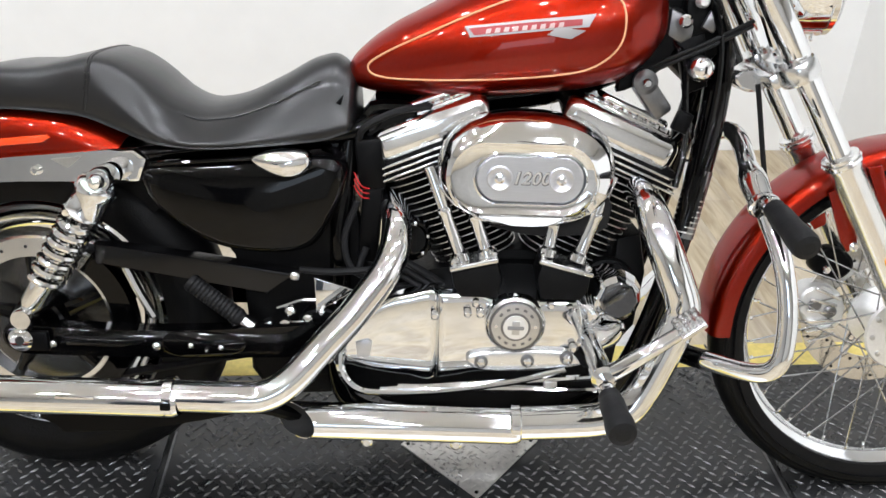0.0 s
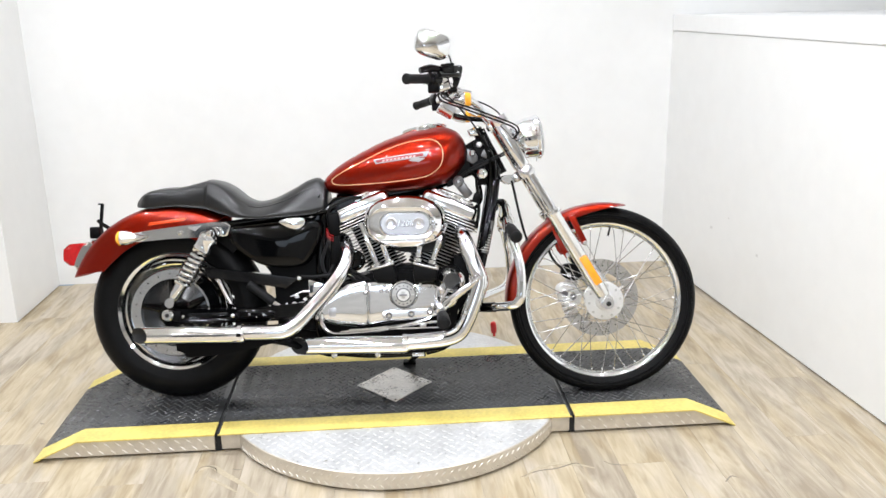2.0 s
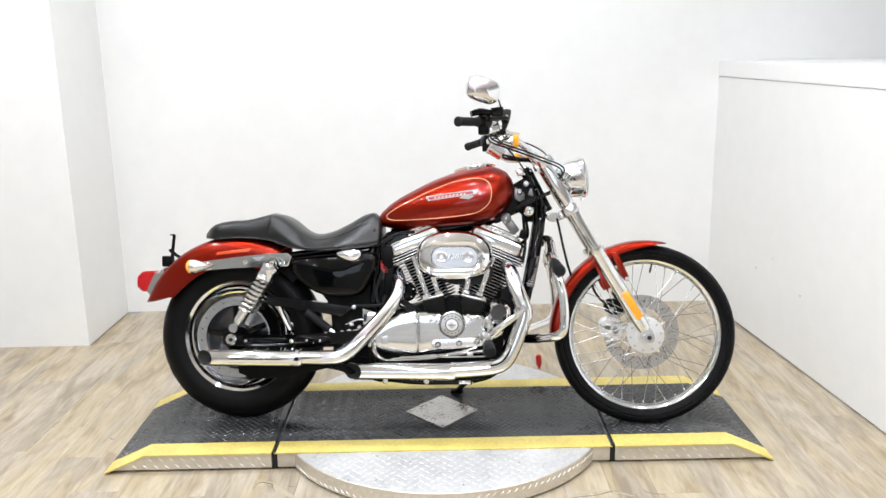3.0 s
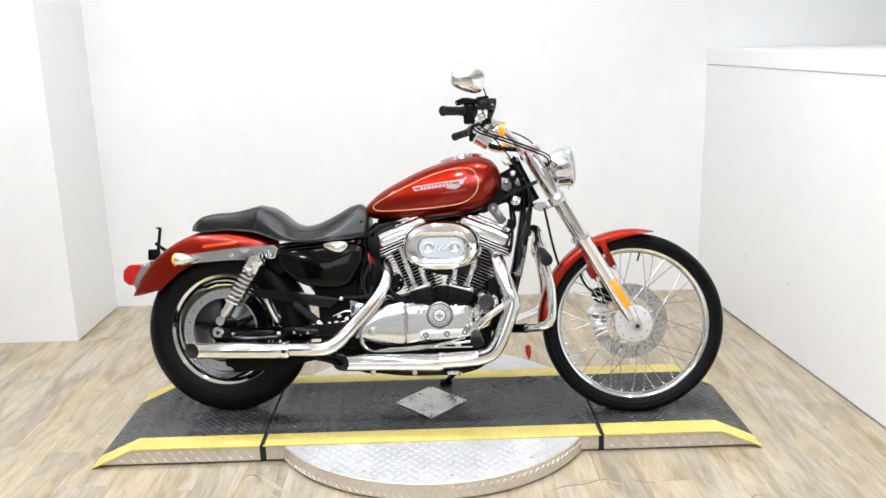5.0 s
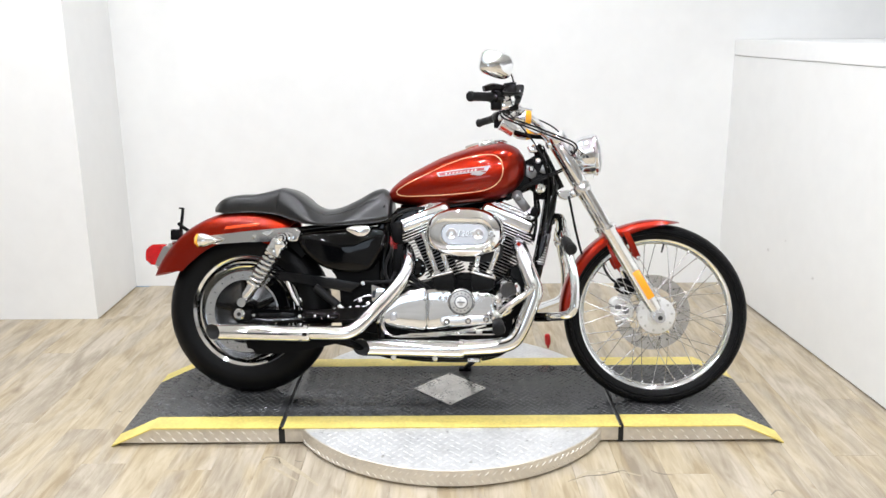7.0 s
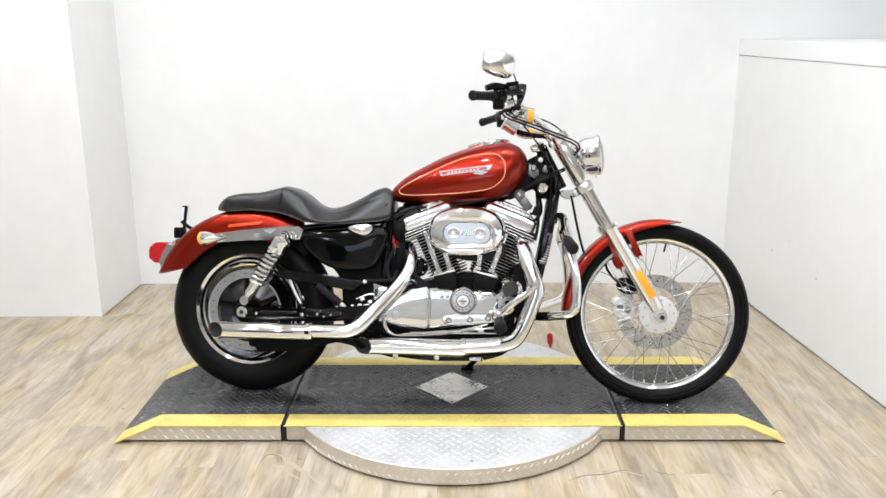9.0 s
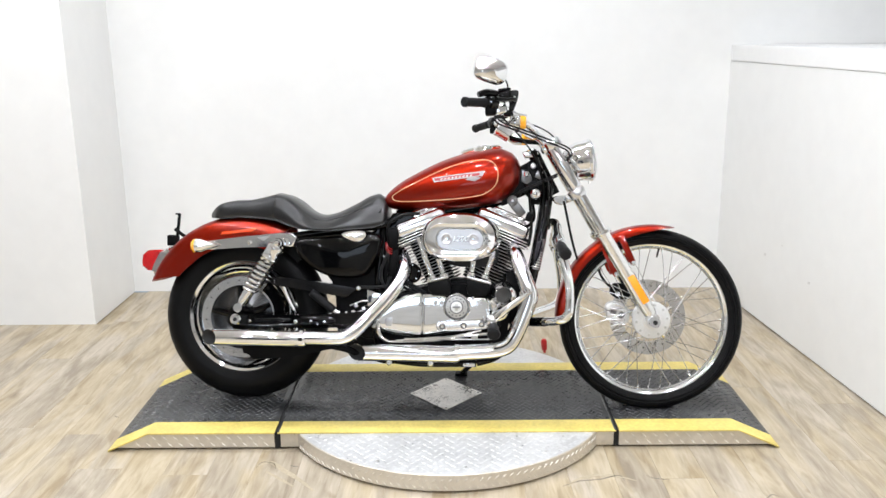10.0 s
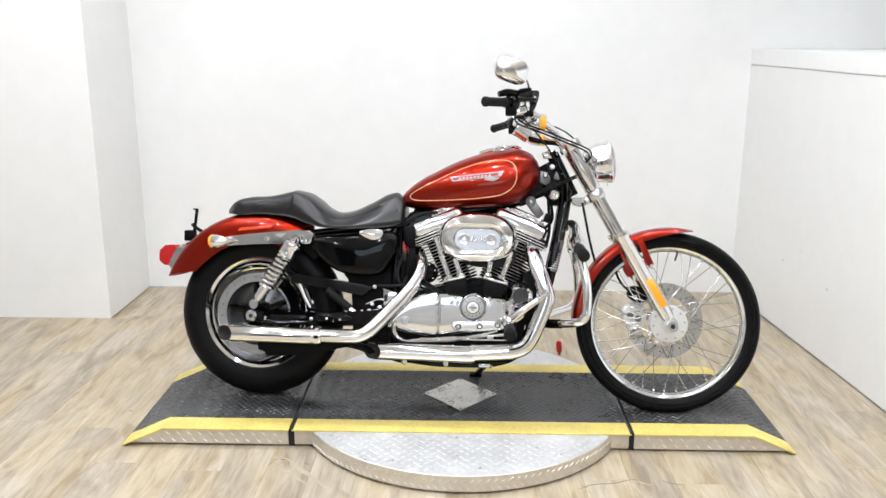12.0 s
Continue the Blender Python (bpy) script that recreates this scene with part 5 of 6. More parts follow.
part("fuel_cap", lathe([(0.036, 0), (0.037, 0.01), (0.034, 0.017), (0.02, 0.021), (0.001, 0.022)], cap_c, (-0.15, 0, 1), 32), CHROME, tank, "chrome fuel cap")
part("tank_trim", tube([(0.06, 0, t_top(0.06) + 0.003), (0.10, 0, t_top(0.10) + 0.006), (0.185, 0, t_top(0.185) + 0.006), (0.215, 0, t_top(0.215) + 0.002)], 0.008, 10), CHROME, tank)

# frame
part("backbone", tube([(0.385, 0, 0.84), (0.30, 0, 0.815), (0.10, 0, 0.74), (-0.18, 0, 0.70)], 0.028, 16), GLOSS_BLACK, bike, "black frame backbone")
for s in (-1, 1):
    part("downtube", tube([(0.386, s * 0.03, 0.81), (0.372, s * 0.06, 0.70), (0.345, s * 0.085, 0.55), (0.305, s * 0.095, 0.38), (0.255, s * 0.095, 0.250), (0.200, s * 0.095, 0.192), (0.13, s * 0.095, 0.168)], (0.023, 0.0225, 0.0195, 0.018, 0.0175, 0.017, 0.0165), 16), GLOSS_BLACK, bike, "black frame downtube")
    part("lower_rail", tube([(0.13, s * 0.095, 0.165), (-0.10, s * 0.10, 0.165), (-0.22, s * 0.11, 0.20), (-0.25, s * 0.11, 0.33)], 0.0165, 12), GLOSS_BLACK, bike, "black lower frame rail")
    part("seat_rail", tube([(-0.16, s * 0.05, 0.70), (-0.23, s * 0.09, 0.668), (-0.40, s * 0.10, 0.648), (-0.55, s * 0.105, 0.628), (-0.62, s * 0.10, 0.615)], 0.013, 12), GLOSS_BLACK, bike, "black upper frame rail")
    part("rear_post", tube([(-0.22, s * 0.07, 0.66), (-0.235, s * 0.08, 0.52), (-0.235, s * 0.08, 0.36)], 0.018, 12), GLOSS_BLACK, bike)
dt0, dt1 = Vector((0.361, -0.0735, 0.625)), Vector((0.3385, -0.088, 0.512))
dts = part("downtube_sticker", lathe([(0.0212, 0), (0.0214, 0.001), (0.0200, (dt1 - dt0).length - 0.001), (0.0198, (dt1 - dt0).length)], dt0, dt1 - dt0, 20, cap=False), TIMER_GREY, bike, "grey printed sticker round the downtube")
for k in range(7):
    q = dt0 + (dt1 - dt0) * (0.42 + 0.08 * k)
    part("print_bar", lathe([(0.0209 - 0.0001 * k, 0), (0.0212 - 0.0001 * k, 0.0006), (0.0212 - 0.0001 * k, 0.0024), (0.0209 - 0.0001 * k, 0.003)], q, dt1 - dt0, 20, cap=False), DISC_STEEL, dts)
part("engine_mount", plate(smooth_poly([(0.215, 0.745), (0.29, 0.79), (0.315, 0.87), (0.275, 0.875), (0.235, 0.80)], 4), -0.055, -0.035, 0.004), SATIN_BLACK, bike, "black engine mount bracket")
for x, z, r, m in ((0.306, 0.862, 0.011, CHROME_SOFT), (0.330, 0.892, 0.010, CERAMIC), (0.256, 0.765, 0.020, TIMER_GREY), (0.256, 0.765, 0.008, CHROME_SOFT)):
    part("mount_bolt", lathe([(r, 0), (r, 0.012), (r * 0.6, 0.018)], (x, -0.062 if r > 0.011 else -0.074, z), (0, -1, 0), 18), m, bike)
part("mount_block", block((0.272, -0.045, 0.740), (0.075, 0.045, 0.034), 0.008, Matrix.Rotation(radians(52), 4, "Y")), TIMER_GREY, bike, "grey stabiliser link")
part("horn", lathe([(0.012, -0.03), (0.020, -0.014), (0.0225, 0.0), (0.0205, 0.010), (0.0155, 0.017), (0.008, 0.0215), (0.001, 0.0225)], (0.340, -0.078, 0.790), (0.12, -1, 0.05), 28), CHROME, bike, "chrome ignition switch cover")
part("key_slot", block((0.3425, -0.1015, 0.7895), (0.003, 0.004, 0.012), 0.001), GAP_DARK, bike)
part("mount_plate", plate([(0.288, 0.880), (0.316, 0.868), (0.326, 0.852), (0.324, 0.836), (0.308, 0.826), (0.286, 0.838)], -0.063, -0.052, 0.003), TIMER_GREY, bike, "grey tank mount plate")
part("head_bracket", plate([(0.312, 0.905), (0.345, 0.908), (0.368, 0.88), (0.388, 0.83), (0.36, 0.80), (0.315, 0.84)], -0.058, -0.02, 0.005), SATIN_BLACK, bike, "black bracket on the steering head")
part("wiring_clamp", block((0.352, -0.066, 0.862), (0.022, 0.012, 0.03), 0.003, Matrix.Rotation(radians(25), 4, "Y")), TIMER_GREY, bike)
part("neck_gusset", plate([(0.285, 0.83), (0.283, 0.895), (0.325, 0.918), (0.345, 0.925), (0.366, 0.89), (0.398, 0.825), (0.392, 0.77), (0.35, 0.75), (0.302, 0.79)], -0.028, 0.03, 0.006), SATIN_BLACK, bike, "black frame gusset at the steering head")
for pts in ([(0.325, -0.055, 0.95), (0.345, -0.07, 0.90), (0.366, -0.075, 0.84), (0.368, -0.085, 0.76), (0.350, -0.10, 0.62)], [(0.335, -0.05, 0.955), (0.352, -0.062, 0.90), (0.380, -0.066, 0.84), (0.386, -0.07, 0.77)], [(0.30, -0.05, 0.83), (0.315, -0.07, 0.80), (0.322, -0.075, 0.74), (0.325, -0.09, 0.66), (0.315, -0.10, 0.60)], [(0.33, -0.03, 0.76), (0.335, -0.06, 0.70), (0.30, -0.08, 0.665), (0.27, -0.07, 0.68)]):
    part("wiring_loom", tube(pts, 0.006, 8), GLOSS_BLACK, bike, "black wiring loom")
part("loom_connector", block((0.318, -0.085, 0.705), (0.026, 0.02, 0.034), 0.004, Matrix.Rotation(radians(20), 4, "Y")), SATIN_BLACK, bike)
part("ignition_bracket", plate([(0.30, 0.83), (0.345, 0.845), (0.36, 0.76), (0.325, 0.745)], -0.062, -0.045, 0.004), SATIN_BLACK, bike)
part("chrome_bracket", plate([(0.29, 0.945), (0.33, 0.962), (0.352, 0.94), (0.335, 0.925), (0.30, 0.925)], -0.05, 0.05, 0.006), CHROME, bike, "chrome bracket under the risers")
for k, (a, b) in enumerate((((0.285, 0.80), (0.42, 0.865)), ((0.285, 0.792), (0.42, 0.857)))):
    part("throttle_cable", tube([(a[0] - 0.06, -0.03, a[1] - 0.04), (a[0], -0.07, a[1]), (0.35, -0.08, (a[1] + b[1]) / 2), (b[0], -0.06, b[1])], 0.0035, 8), RUBBER, bike)

# engine: crankcase
AP = Vector((0.068, 0, 0.270))
part("crankcase", plate(smooth_poly([(-0.24, 0.30), (-0.20, 0.40), (-0.06, 0.445), (0.07, 0.455), (0.20, 0.445), (0.245, 0.38), (0.235, 0.25), (0.16, 0.185), (0.0, 0.175), (-0.16, 0.19), (-0.23, 0.24)], 4), -0.09, 0.10, 0.01), ENGINE_BLACK, bike, "black crankcase")


def cyl_frame(s):
    """s=-1: rear cylinder, 1: front; columns across, along the crank, up the bore."""
    a = radians(22.5) * s
    return Matrix.Translation(AP) @ Matrix.Rotation(a, 4, "Y")


def cylinder(s):
    m = cyl_frame(s)
    def put(bm):
        bmesh.ops.transform(bm, matrix=m, verts=bm.verts)
        return bm
    body = part("cylinder", put(lathe([(0.050, 0.15), (0.060, 0.40)], (0, 0, 0), (0, 0, 1), 32)), ENGINE_BLACK, bike, "black finned cylinder")
    # fins: rounded plates, bright machined rims
    for k in range(16):
        h = 0.200 + k * 0.0118
        w = 0.072 + 0.028 * (k / 15)
        off = -s * 0.008 * (1 - k / 15)
        dpt = 0.082 + 0.012 * (k / 15)
        ring = [(w * math.copysign(abs(math.cos(a)) ** 0.55, math.cos(a)), dpt * math.copysign(abs(math.sin(a)) ** 0.55, math.sin(a))) for a in (2 * math.pi * i / 32 for i in range(32))]
        bm = bmesh.new()
        rings(bm, [[(x * f + off, y * f, h + z) for x, y in ring] for f, z in ((0.94, 0.0), (0.985, 0.0005), (0.985, 0.0033), (0.94, 0.0038))])
        part("fin", put(bm), ENGINE_BLACK, body)
        bm = bmesh.new()
        rings(bm, [[(x * f + off, y * f, h + z) for x, y in ring] for f, z in ((0.984, 0.0005), (1.0, 0.0011), (1.0, 0.0025), (0.984, 0.0033))], cap=False)
        part("fin_edge", put(bm), FIN_EDGE, body, "bright machined fin edge" if k == 0 else "")
    hd = part("cylinder_head", put(block((0.012 * -s * -1, 0, 0.403), (0.176, 0.165, 0.034), 0.004)), ENGINE_BLACK, bike, "black finned cylinder head")
    for h in (0.3865, 0.3965, 0.4065):
        part("head_fin", put(block((0.006 * s, 0, h), (0.206, 0.188, 0.0042), 0.0015)), CHROME_SOFT, hd, "bright machined head fin")
    # rocker boxes: flat-fronted lower box, ledge with bolt bosses, domed upper cover
    o = 0.012 if s < 0 else -0.012
    rk = part("rocker_box", put(block((o * 1.2, 0, 0.4370), (0.204, 0.178, 0.057), 0.020, seg=6)), ROCKER_CAST, bike, "chrome rocker box")
    part("rocker_ledge", put(block((o * 1.1, 0, 0.4665), (0.160, 0.136, 0.008), 0.003, seg=3)), ROCKER_CAST, rk)
    part("rocker_gasket", put(block((o, 0, 0.4715), (0.152, 0.130, 0.003), 0.001)), FIN_EDGE, rk)
    part("rocker_cover", put(block((o * 0.4, 0, 0.4795), (0.122, 0.122, 0.016), 0.008, seg=5)), ROCKER, rk, "chrome rocker cover")
    for x in [-0.084 + 0.021 * i for i in range(9)]:
        part("cover_bolt", put(lathe([(0.0052, 0.467), (0.0052, 0.474), (0.0036, 0.476)], (x * 0.82 + o, -0.0625, 0), (0, 0, 1), 8)), CHROME, rk)
    return body


cylinder(-1)
cylinder(1)
part("intake_manifold", tube([(-0.02, 0, 0.60), (0.065, 0, 0.615), (0.15, 0, 0.60)], 0.03, 16), ENGINE_BLACK, bike, "black intake manifold")
part("cylinder_valley", plate([(-0.03, 0.44), (0.165, 0.44), (0.12, 0.462), (0.085, 0.472), (0.05, 0.472), (0.01, 0.462)], -0.06, 0.05, 0.004), ENGINE_BLACK, bike, "black casting between the cylinder feet")
part("carburettor_body", block((0.065, -0.07, 0.625), (0.10, 0.12, 0.09), 0.012), ENGINE_BLACK, bike, "dark throttle body behind the air cleaner")

# air cleaner
AC = (0.065, 0.640)


def oval(f, hw=0.1415, hh=0.0925, n=64, e=0.86):
    return [(AC[0] + hw * f * math.copysign(abs(math.cos(a)) ** e, math.cos(a)), AC[1] + hh * f * math.copysign(abs(math.sin(a)) ** e, math.sin(a))) for a in (2 * math.pi * k / n for k in range(n))]


def stadium(hw, hh, n=64, cx=0.068, cz=0.635):
    out = []
    for k in range(n):
        a = 2 * math.pi * (k + 0.5) / n
        c, s = math.cos(a), math.sin(a)
        out.append((cx + math.copysign(hw - hh, c) + hh * c, cz + hh * s))
    return out


bm = bmesh.new()
loops = [[(x, y, z) for x, z in oval(f)] for f, y in ((0.94, -0.118), (0.985, -0.121), (1.0, -0.128), (1.0, -0.150), (0.985, -0.166), (0.95, -0.180), (0.90, -0.190))]
loops += [[(x, y, z) for x, z in stadium(w, h, cx=c)] for w, h, y, c in ((0.120, 0.064, -0.196, 0.057), (0.116, 0.059, -0.1985, 0.057), (0.113, 0.056, -0.2015, 0.057), (0.110, 0.053, -0.2000, 0.058), (0.089, 0.042, -0.1985, 0.068), (0.086, 0.039, -0.2005, 0.068), (0.0835, 0.0365, -0.1945, 0.068))]
rings(bm, loops)
acl = part("air_cleaner", bm, CHROME, bike, "oval chrome air cleaner cover", angle=28)
bm = bmesh.new()
rings(bm, [[(x, y, z) for x, z in stadium(w, h)] for w, h, y in ((0.083, 0.036, -0.194), (0.083, 0.036, -0.199), (0.0815, 0.0345, -0.2003))])
acl.matrix_basis = Matrix.Translation((0.002, 0.026, -0.013))
ins = part("insert", bm, BRUSHED, acl, "brushed aluminium insert plate")
for x in (0.0195, 0.1155):
    part("dimple", lathe([(0.0205, 0.1995), (0.0198, 0.2038), (0.0182, 0.2042), (0.0150, 0.2022), (0.0095, 0.2010)], (x, 0, 0.636), (0, -1, 0), 28), BRUSHED, ins)
    part("screw", lathe([(0.0085, 0.200), (0.008, 0.205), (0.004, 0.2068)], (x, 0, 0.636), (0, -1, 0), 16), CHROME, ins)
font = bpy.data.curves.new("numerals", "FONT")
back = bpy.data.curves.new("numeral_recess", "FONT")
back.body, back.size, back.extrude, back.offset, back.shear, back.align_x, back.align_y = "1200", 0.0275, 0.0004, 0.0016, 0.25, "CENTER", "CENTER"
back.space_character = 1.08
tmp = bpy.data.objects.new("numeral_recess", back)
scene.collection.objects.link(tmp)
bpy.context.view_layer.update()
me = bpy.data.meshes.new_from_object(tmp.evaluated_get(bpy.context.evaluated_depsgraph_get()))
bpy.data.objects.remove(tmp)
me.materials.clear()
me.materials.append(TIMER_GREY)
rec = new("numeral_recess", me)
rec.parent = ins
rec.matrix_basis = pose(0.0683, -0.2005, 0.6358, 90, 0, 0)
font.body, font.size, font.extrude, font.offset, font.shear, font.align_x, font.align_y = "1200", 0.0275, 0.0010, 0.0005, 0.25, "CENTER", "CENTER"
font.space_character = 1.08
tmp = bpy.data.objects.new("numerals", font)
scene.collection.objects.link(tmp)
bpy.context.view_layer.update()
me = bpy.data.meshes.new_from_object(tmp.evaluated_get(bpy.context.evaluated_depsgraph_get()))
bpy.data.objects.remove(tmp)
me.materials.clear()
me.materials.append(ALUMINIUM)
num = new("numerals", me)
num.parent = ins
num.matrix_basis = pose(0.0675, -0.2014, 0.6365, 90, 0, 0)
num["label"] = "raised chrome numerals 1200"
part("air_cleaner_backplate", plate(oval(0.97, n=40), -0.118, -0.095, 0.004), SATIN_BLACK, bike, "black backplate of the air cleaner").matrix_basis = Matrix.Translation((0.002, 0.026, -0.013))
part("lower_shroud", plate([(0.008, 0.56), (0.014, 0.533), (0.066, 0.522), (0.115, 0.519), (0.183, 0.523), (0.204, 0.537), (0.209, 0.574), (0.195, 0.60), (0.0, 0.60)], -0.135, -0.105, 0.004), RUBBER, bike, "black plastic shroud below the air cleaner")

# pushrod tubes and lifter blocks
for x0, z0, x1, z1 in ((-0.088, 0.625, -0.030, 0.475), (-0.030, 0.60, 0.012, 0.483), (0.128, 0.60, 0.108, 0.488), (0.208, 0.62, 0.157, 0.480)):
    d = Vector((x0 - x1, 0.02, z0 - z1))
    n = d.length
    part("pushrod_tube", lathe([(0.0155, 0), (0.0155, 0.012), (0.011, 0.016), (0.011, n * 0.5), (0.0125, n * 0.52), (0.0125, n * 0.56), (0.0095, n * 0.58), (0.0095, n)], (x1, -0.140, z1), d, 18), CHROME, bike, "chrome pushrod tube")
for poly, x0, z0, x1, z1 in (([(-0.048, 0.462), (0.026, 0.480), (0.036, 0.452), (0.030, 0.42), (-0.03, 0.42), (-0.042, 0.436)], -0.05, 0.468, 0.028, 0.487), ([(0.098, 0.480), (0.178, 0.460), (0.176, 0.435), (0.165, 0.42), (0.10, 0.42), (0.092, 0.455)], 0.094, 0.487, 0.182, 0.465)):
    lb = part("lifter_block", plate(poly, -0.165, -0.09, 0.004), ENGINE_BLACK, bike, "black lifter block")
    d = Vector((x1 - x0, 0, z1 - z0))
    bm = block((0, 0, 0), (d.length, 0.06, 0.008), 0.002)
    bmesh.ops.transform(bm, matrix=Matrix.Translation(((x0 + x1) / 2, -0.138, (z0 + z1) / 2)) @ Matrix.Rotation(-math.atan2(d.z, d.x), 4, "Y"), verts=bm.verts)
    part("lifter_plate", bm, CHROME_SOFT, lb, "bright clamp plate")
    for u in (0.08, 0.92):
        part("plate_bolt", lathe([(0.006, 0), (0.006, 0.010), (0.003, 0.013)], (x0 + (x1 - x0) * u, -0.155, z0 + (z1 - z0) * u), (0, -0.2, 1), 10), CHROME, lb)

# chrome side covers
spk = part("sprocket_cover", bowed(smooth_poly([(-0.252, 0.300), (-0.225, 0.345), (-0.195, 0.378), (-0.155, 0.405), (-0.110, 0.418), (-0.0695, 0.421), (-0.0685, 0.34), (-0.0695, 0.262), (-0.11, 0.262), (-0.16, 0.268), (-0.21, 0.278), (-0.245, 0.286)], 3), -0.08, -0.150, 0.009, 0.008), CHROME, bike, "chrome sprocket cover")
part("cover_plate", plate([(-0.203, 0.330), (-0.182, 0.336), (-0.175, 0.330), (-0.179, 0.304), (-0.200, 0.302)], -0.1535, -0.146, 0.001), BRUSHED, spk, "small engraved panel")
cam_cover = part("cam_cover", bowed(([(-0.0675, 0.42), (-0.03, 0.423), (0.005, 0.424), (0.022, 0.414), (0.06, 0.405), (0.10, 0.414), (0.16, 0.416), (0.178, 0.385), (0.172, 0.335), (0.176, 0.31), (0.15, 0.297), (0.10, 0.292), (0.04, 0.280), (0.0, 0.275), (-0.0675, 0.262)]), -0.08, -0.153, 0.008, 0.008), CHROME, bike, "chrome cam gear cover")
tcv = part("timer_cover", lathe([(0.049, 0.150), (0.050, 0.172), (0.048, 0.178), (0.044, 0.181), (0.043, 0.178)], (0.060, 0, 0.379), (0, -1, 0), 48), CHROME, bike, "round chrome timer cover")
part("timer_groove", lathe([(0.043, 0.1775), (0.0425, 0.1795), (0.0395, 0.1795), (0.039, 0.1785)], (0.060, 0, 0.379), (0, -1, 0), 48), TIMER_GREY, tcv, "dark groove")
part("timer_ring", lathe([(0.0395, 0.1785), (0.039, 0.1835), (0.0245, 0.1845)], (0.060, 0, 0.379), (0, -1, 0), 48), DISC_STEEL, tcv, "satin steel ring")
part("inner_groove", lathe([(0.0245, 0.1842), (0.0243, 0.1852), (0.0205, 0.1852), (0.020, 0.1845)], (0.060, 0, 0.379), (0, -1, 0), 36), TIMER_GREY, tcv, "dark groove")
part("timer_centre", lathe([(0.0208, 0.184), (0.0200, 0.188), (0.001, 0.1886)], (0.060, 0, 0.379), (0, -1, 0), 36), CERAMIC, tcv, "pale round centre")
part("emblem_bar", block((0.060, -0.1888, 0.379), (0.027, 0.0012, 0.0065), 0.0004), TIMER_RING, tcv, "plain grey emblem bar")
part("emblem_shield", block((0.060, -0.1886, 0.379), (0.0125, 0.0012, 0.024), 0.0004), DISC_STEEL, tcv, "plain steel emblem shield")
for k in range(14):
    a = 2 * math.pi * k / 14 + 0.2
    if abs(math.sin(a)) > 0.3:
        part("print_bar", block((0.060 + 0.0318 * math.cos(a), -0.1843, 0.379 + 0.0318 * math.sin(a)), (0.0062, 0.0010, 0.0042), 0.0003, Matrix.Rotation(math.pi / 2 - a, 4, "Y")), TIMER_GREY, tcv)
for x in (-0.032, 0.032):
    part("rivet", lathe([(0.003, 0.184), (0.0025, 0.1862)], (0.060 + x, 0, 0.380), (0, -1, 0), 10), CHROME, tcv)
for x, z in ((-0.005, 0.410), (0.003, 0.392), (-0.072, 0.386), (-0.018, 0.392), (0.118, 0.410), (0.150, 0.405), (0.160, 0.335)):
    part("cover_screw", lathe([(0.0068, 0.155), (0.0068, 0.166), (0.004, 0.169)], (x, 0, z), (0, -1, 0), 14), CHROME, cam_cover)
part("cover_flange", bowed(smooth_poly([(-0.01, 0.318), (0.06, 0.328), (0.15, 0.327), (0.176, 0.308), (0.16, 0.296), (0.10, 0.288), (0.02, 0.285), (-0.012, 0.296)], 3), -0.13, -0.163, 0.006, 0.004), CHROME_SATIN, cam_cover, "lower chrome flange")
for x, z in ((0.008, 0.306), (0.085, 0.310), (0.150, 0.317)):
    part("flange_washer", lathe([(0.0115, 0.160), (0.0115, 0.1655), (0.0085, 0.166)], (x, 0, z), (0, -1, 0), 18), TIMER_GREY, cam_cover)
    part("flange_bolt", lathe([(0.0080, 0.164), (0.0080, 0.171), (0.0060, 0.1735), (0.0030, 0.1725)], (x, 0, z), (0, -1, 0), 14), CHROME, cam_cover)
part("gear_case_nose", dome(smooth_poly([(0.16, 0.418), (0.20, 0.420), (0.222, 0.412), (0.225, 0.385), (0.21, 0.355), (0.18, 0.345), (0.165, 0.37)], 4), -0.08, -0.132, 0.016, 0.012), CHROME, bike, "chrome nose of the gear case")
part("oil_pump", dome(smooth_poly([(0.150, 0.350), (0.20, 0.365), (0.245, 0.375), (0.24, 0.34), (0.20, 0.315), (0.165, 0.31)], 4), -0.10, -0.148, 0.012, 0.008), CHROME, bike, "dull chrome oil pump housing")
part("pump_fitting", tube([(0.17, -0.15, 0.325), (0.19, -0.16, 0.31), (0.215, -0.15, 0.318)], 0.012, 10), SATIN_BLACK, bike)
# chrome oil filter with flutes
of_c, of_ax = Vector((0.2225, -0.098, 0.4165)), Vector((0.08, -1, 0.09)).normalized()
of_ob = part("oil_filter", lathe([(0.042, -0.04), (0.0475, -0.03), (0.0475, 0.030), (0.0465, 0.036), (0.039, 0.055), (0.031, 0.064)], of_c, of_ax, 14), CHROME, bike, "fluted chrome oil filter", angle=15)
part("filter_end", lathe([(0.032, 0.0615), (0.0315, 0.0665), (0.0285, 0.0685), (0.001, 0.0688)], of_c, of_ax, 8), CHROME_DARK_REFLECTION, of_ob, "chrome filter end, its dark reflection put into the colour")
part("filter_mount", lathe([(0.052, -0.05), (0.054, -0.04), (0.054, -0.02), (0.05, -0.012)], of_c, of_ax, 32), ENGINE_BLACK, bike, "black filter mount")
part("regulator", plate([(0.235, 0.50), (0.275, 0.51), (0.29, 0.44), (0.28, 0.34), (0.25, 0.30), (0.235, 0.36)], -0.07, 0.05, 0.006), ENGINE_BLACK, bike)
part("oil_switch", tube([(0.225, -0.05, 0.47), (0.222, -0.06, 0.50), (0.215, -0.06, 0.53)], (0.016, 0.014, 0.009), 12, 2), SATIN_BLACK, bike)

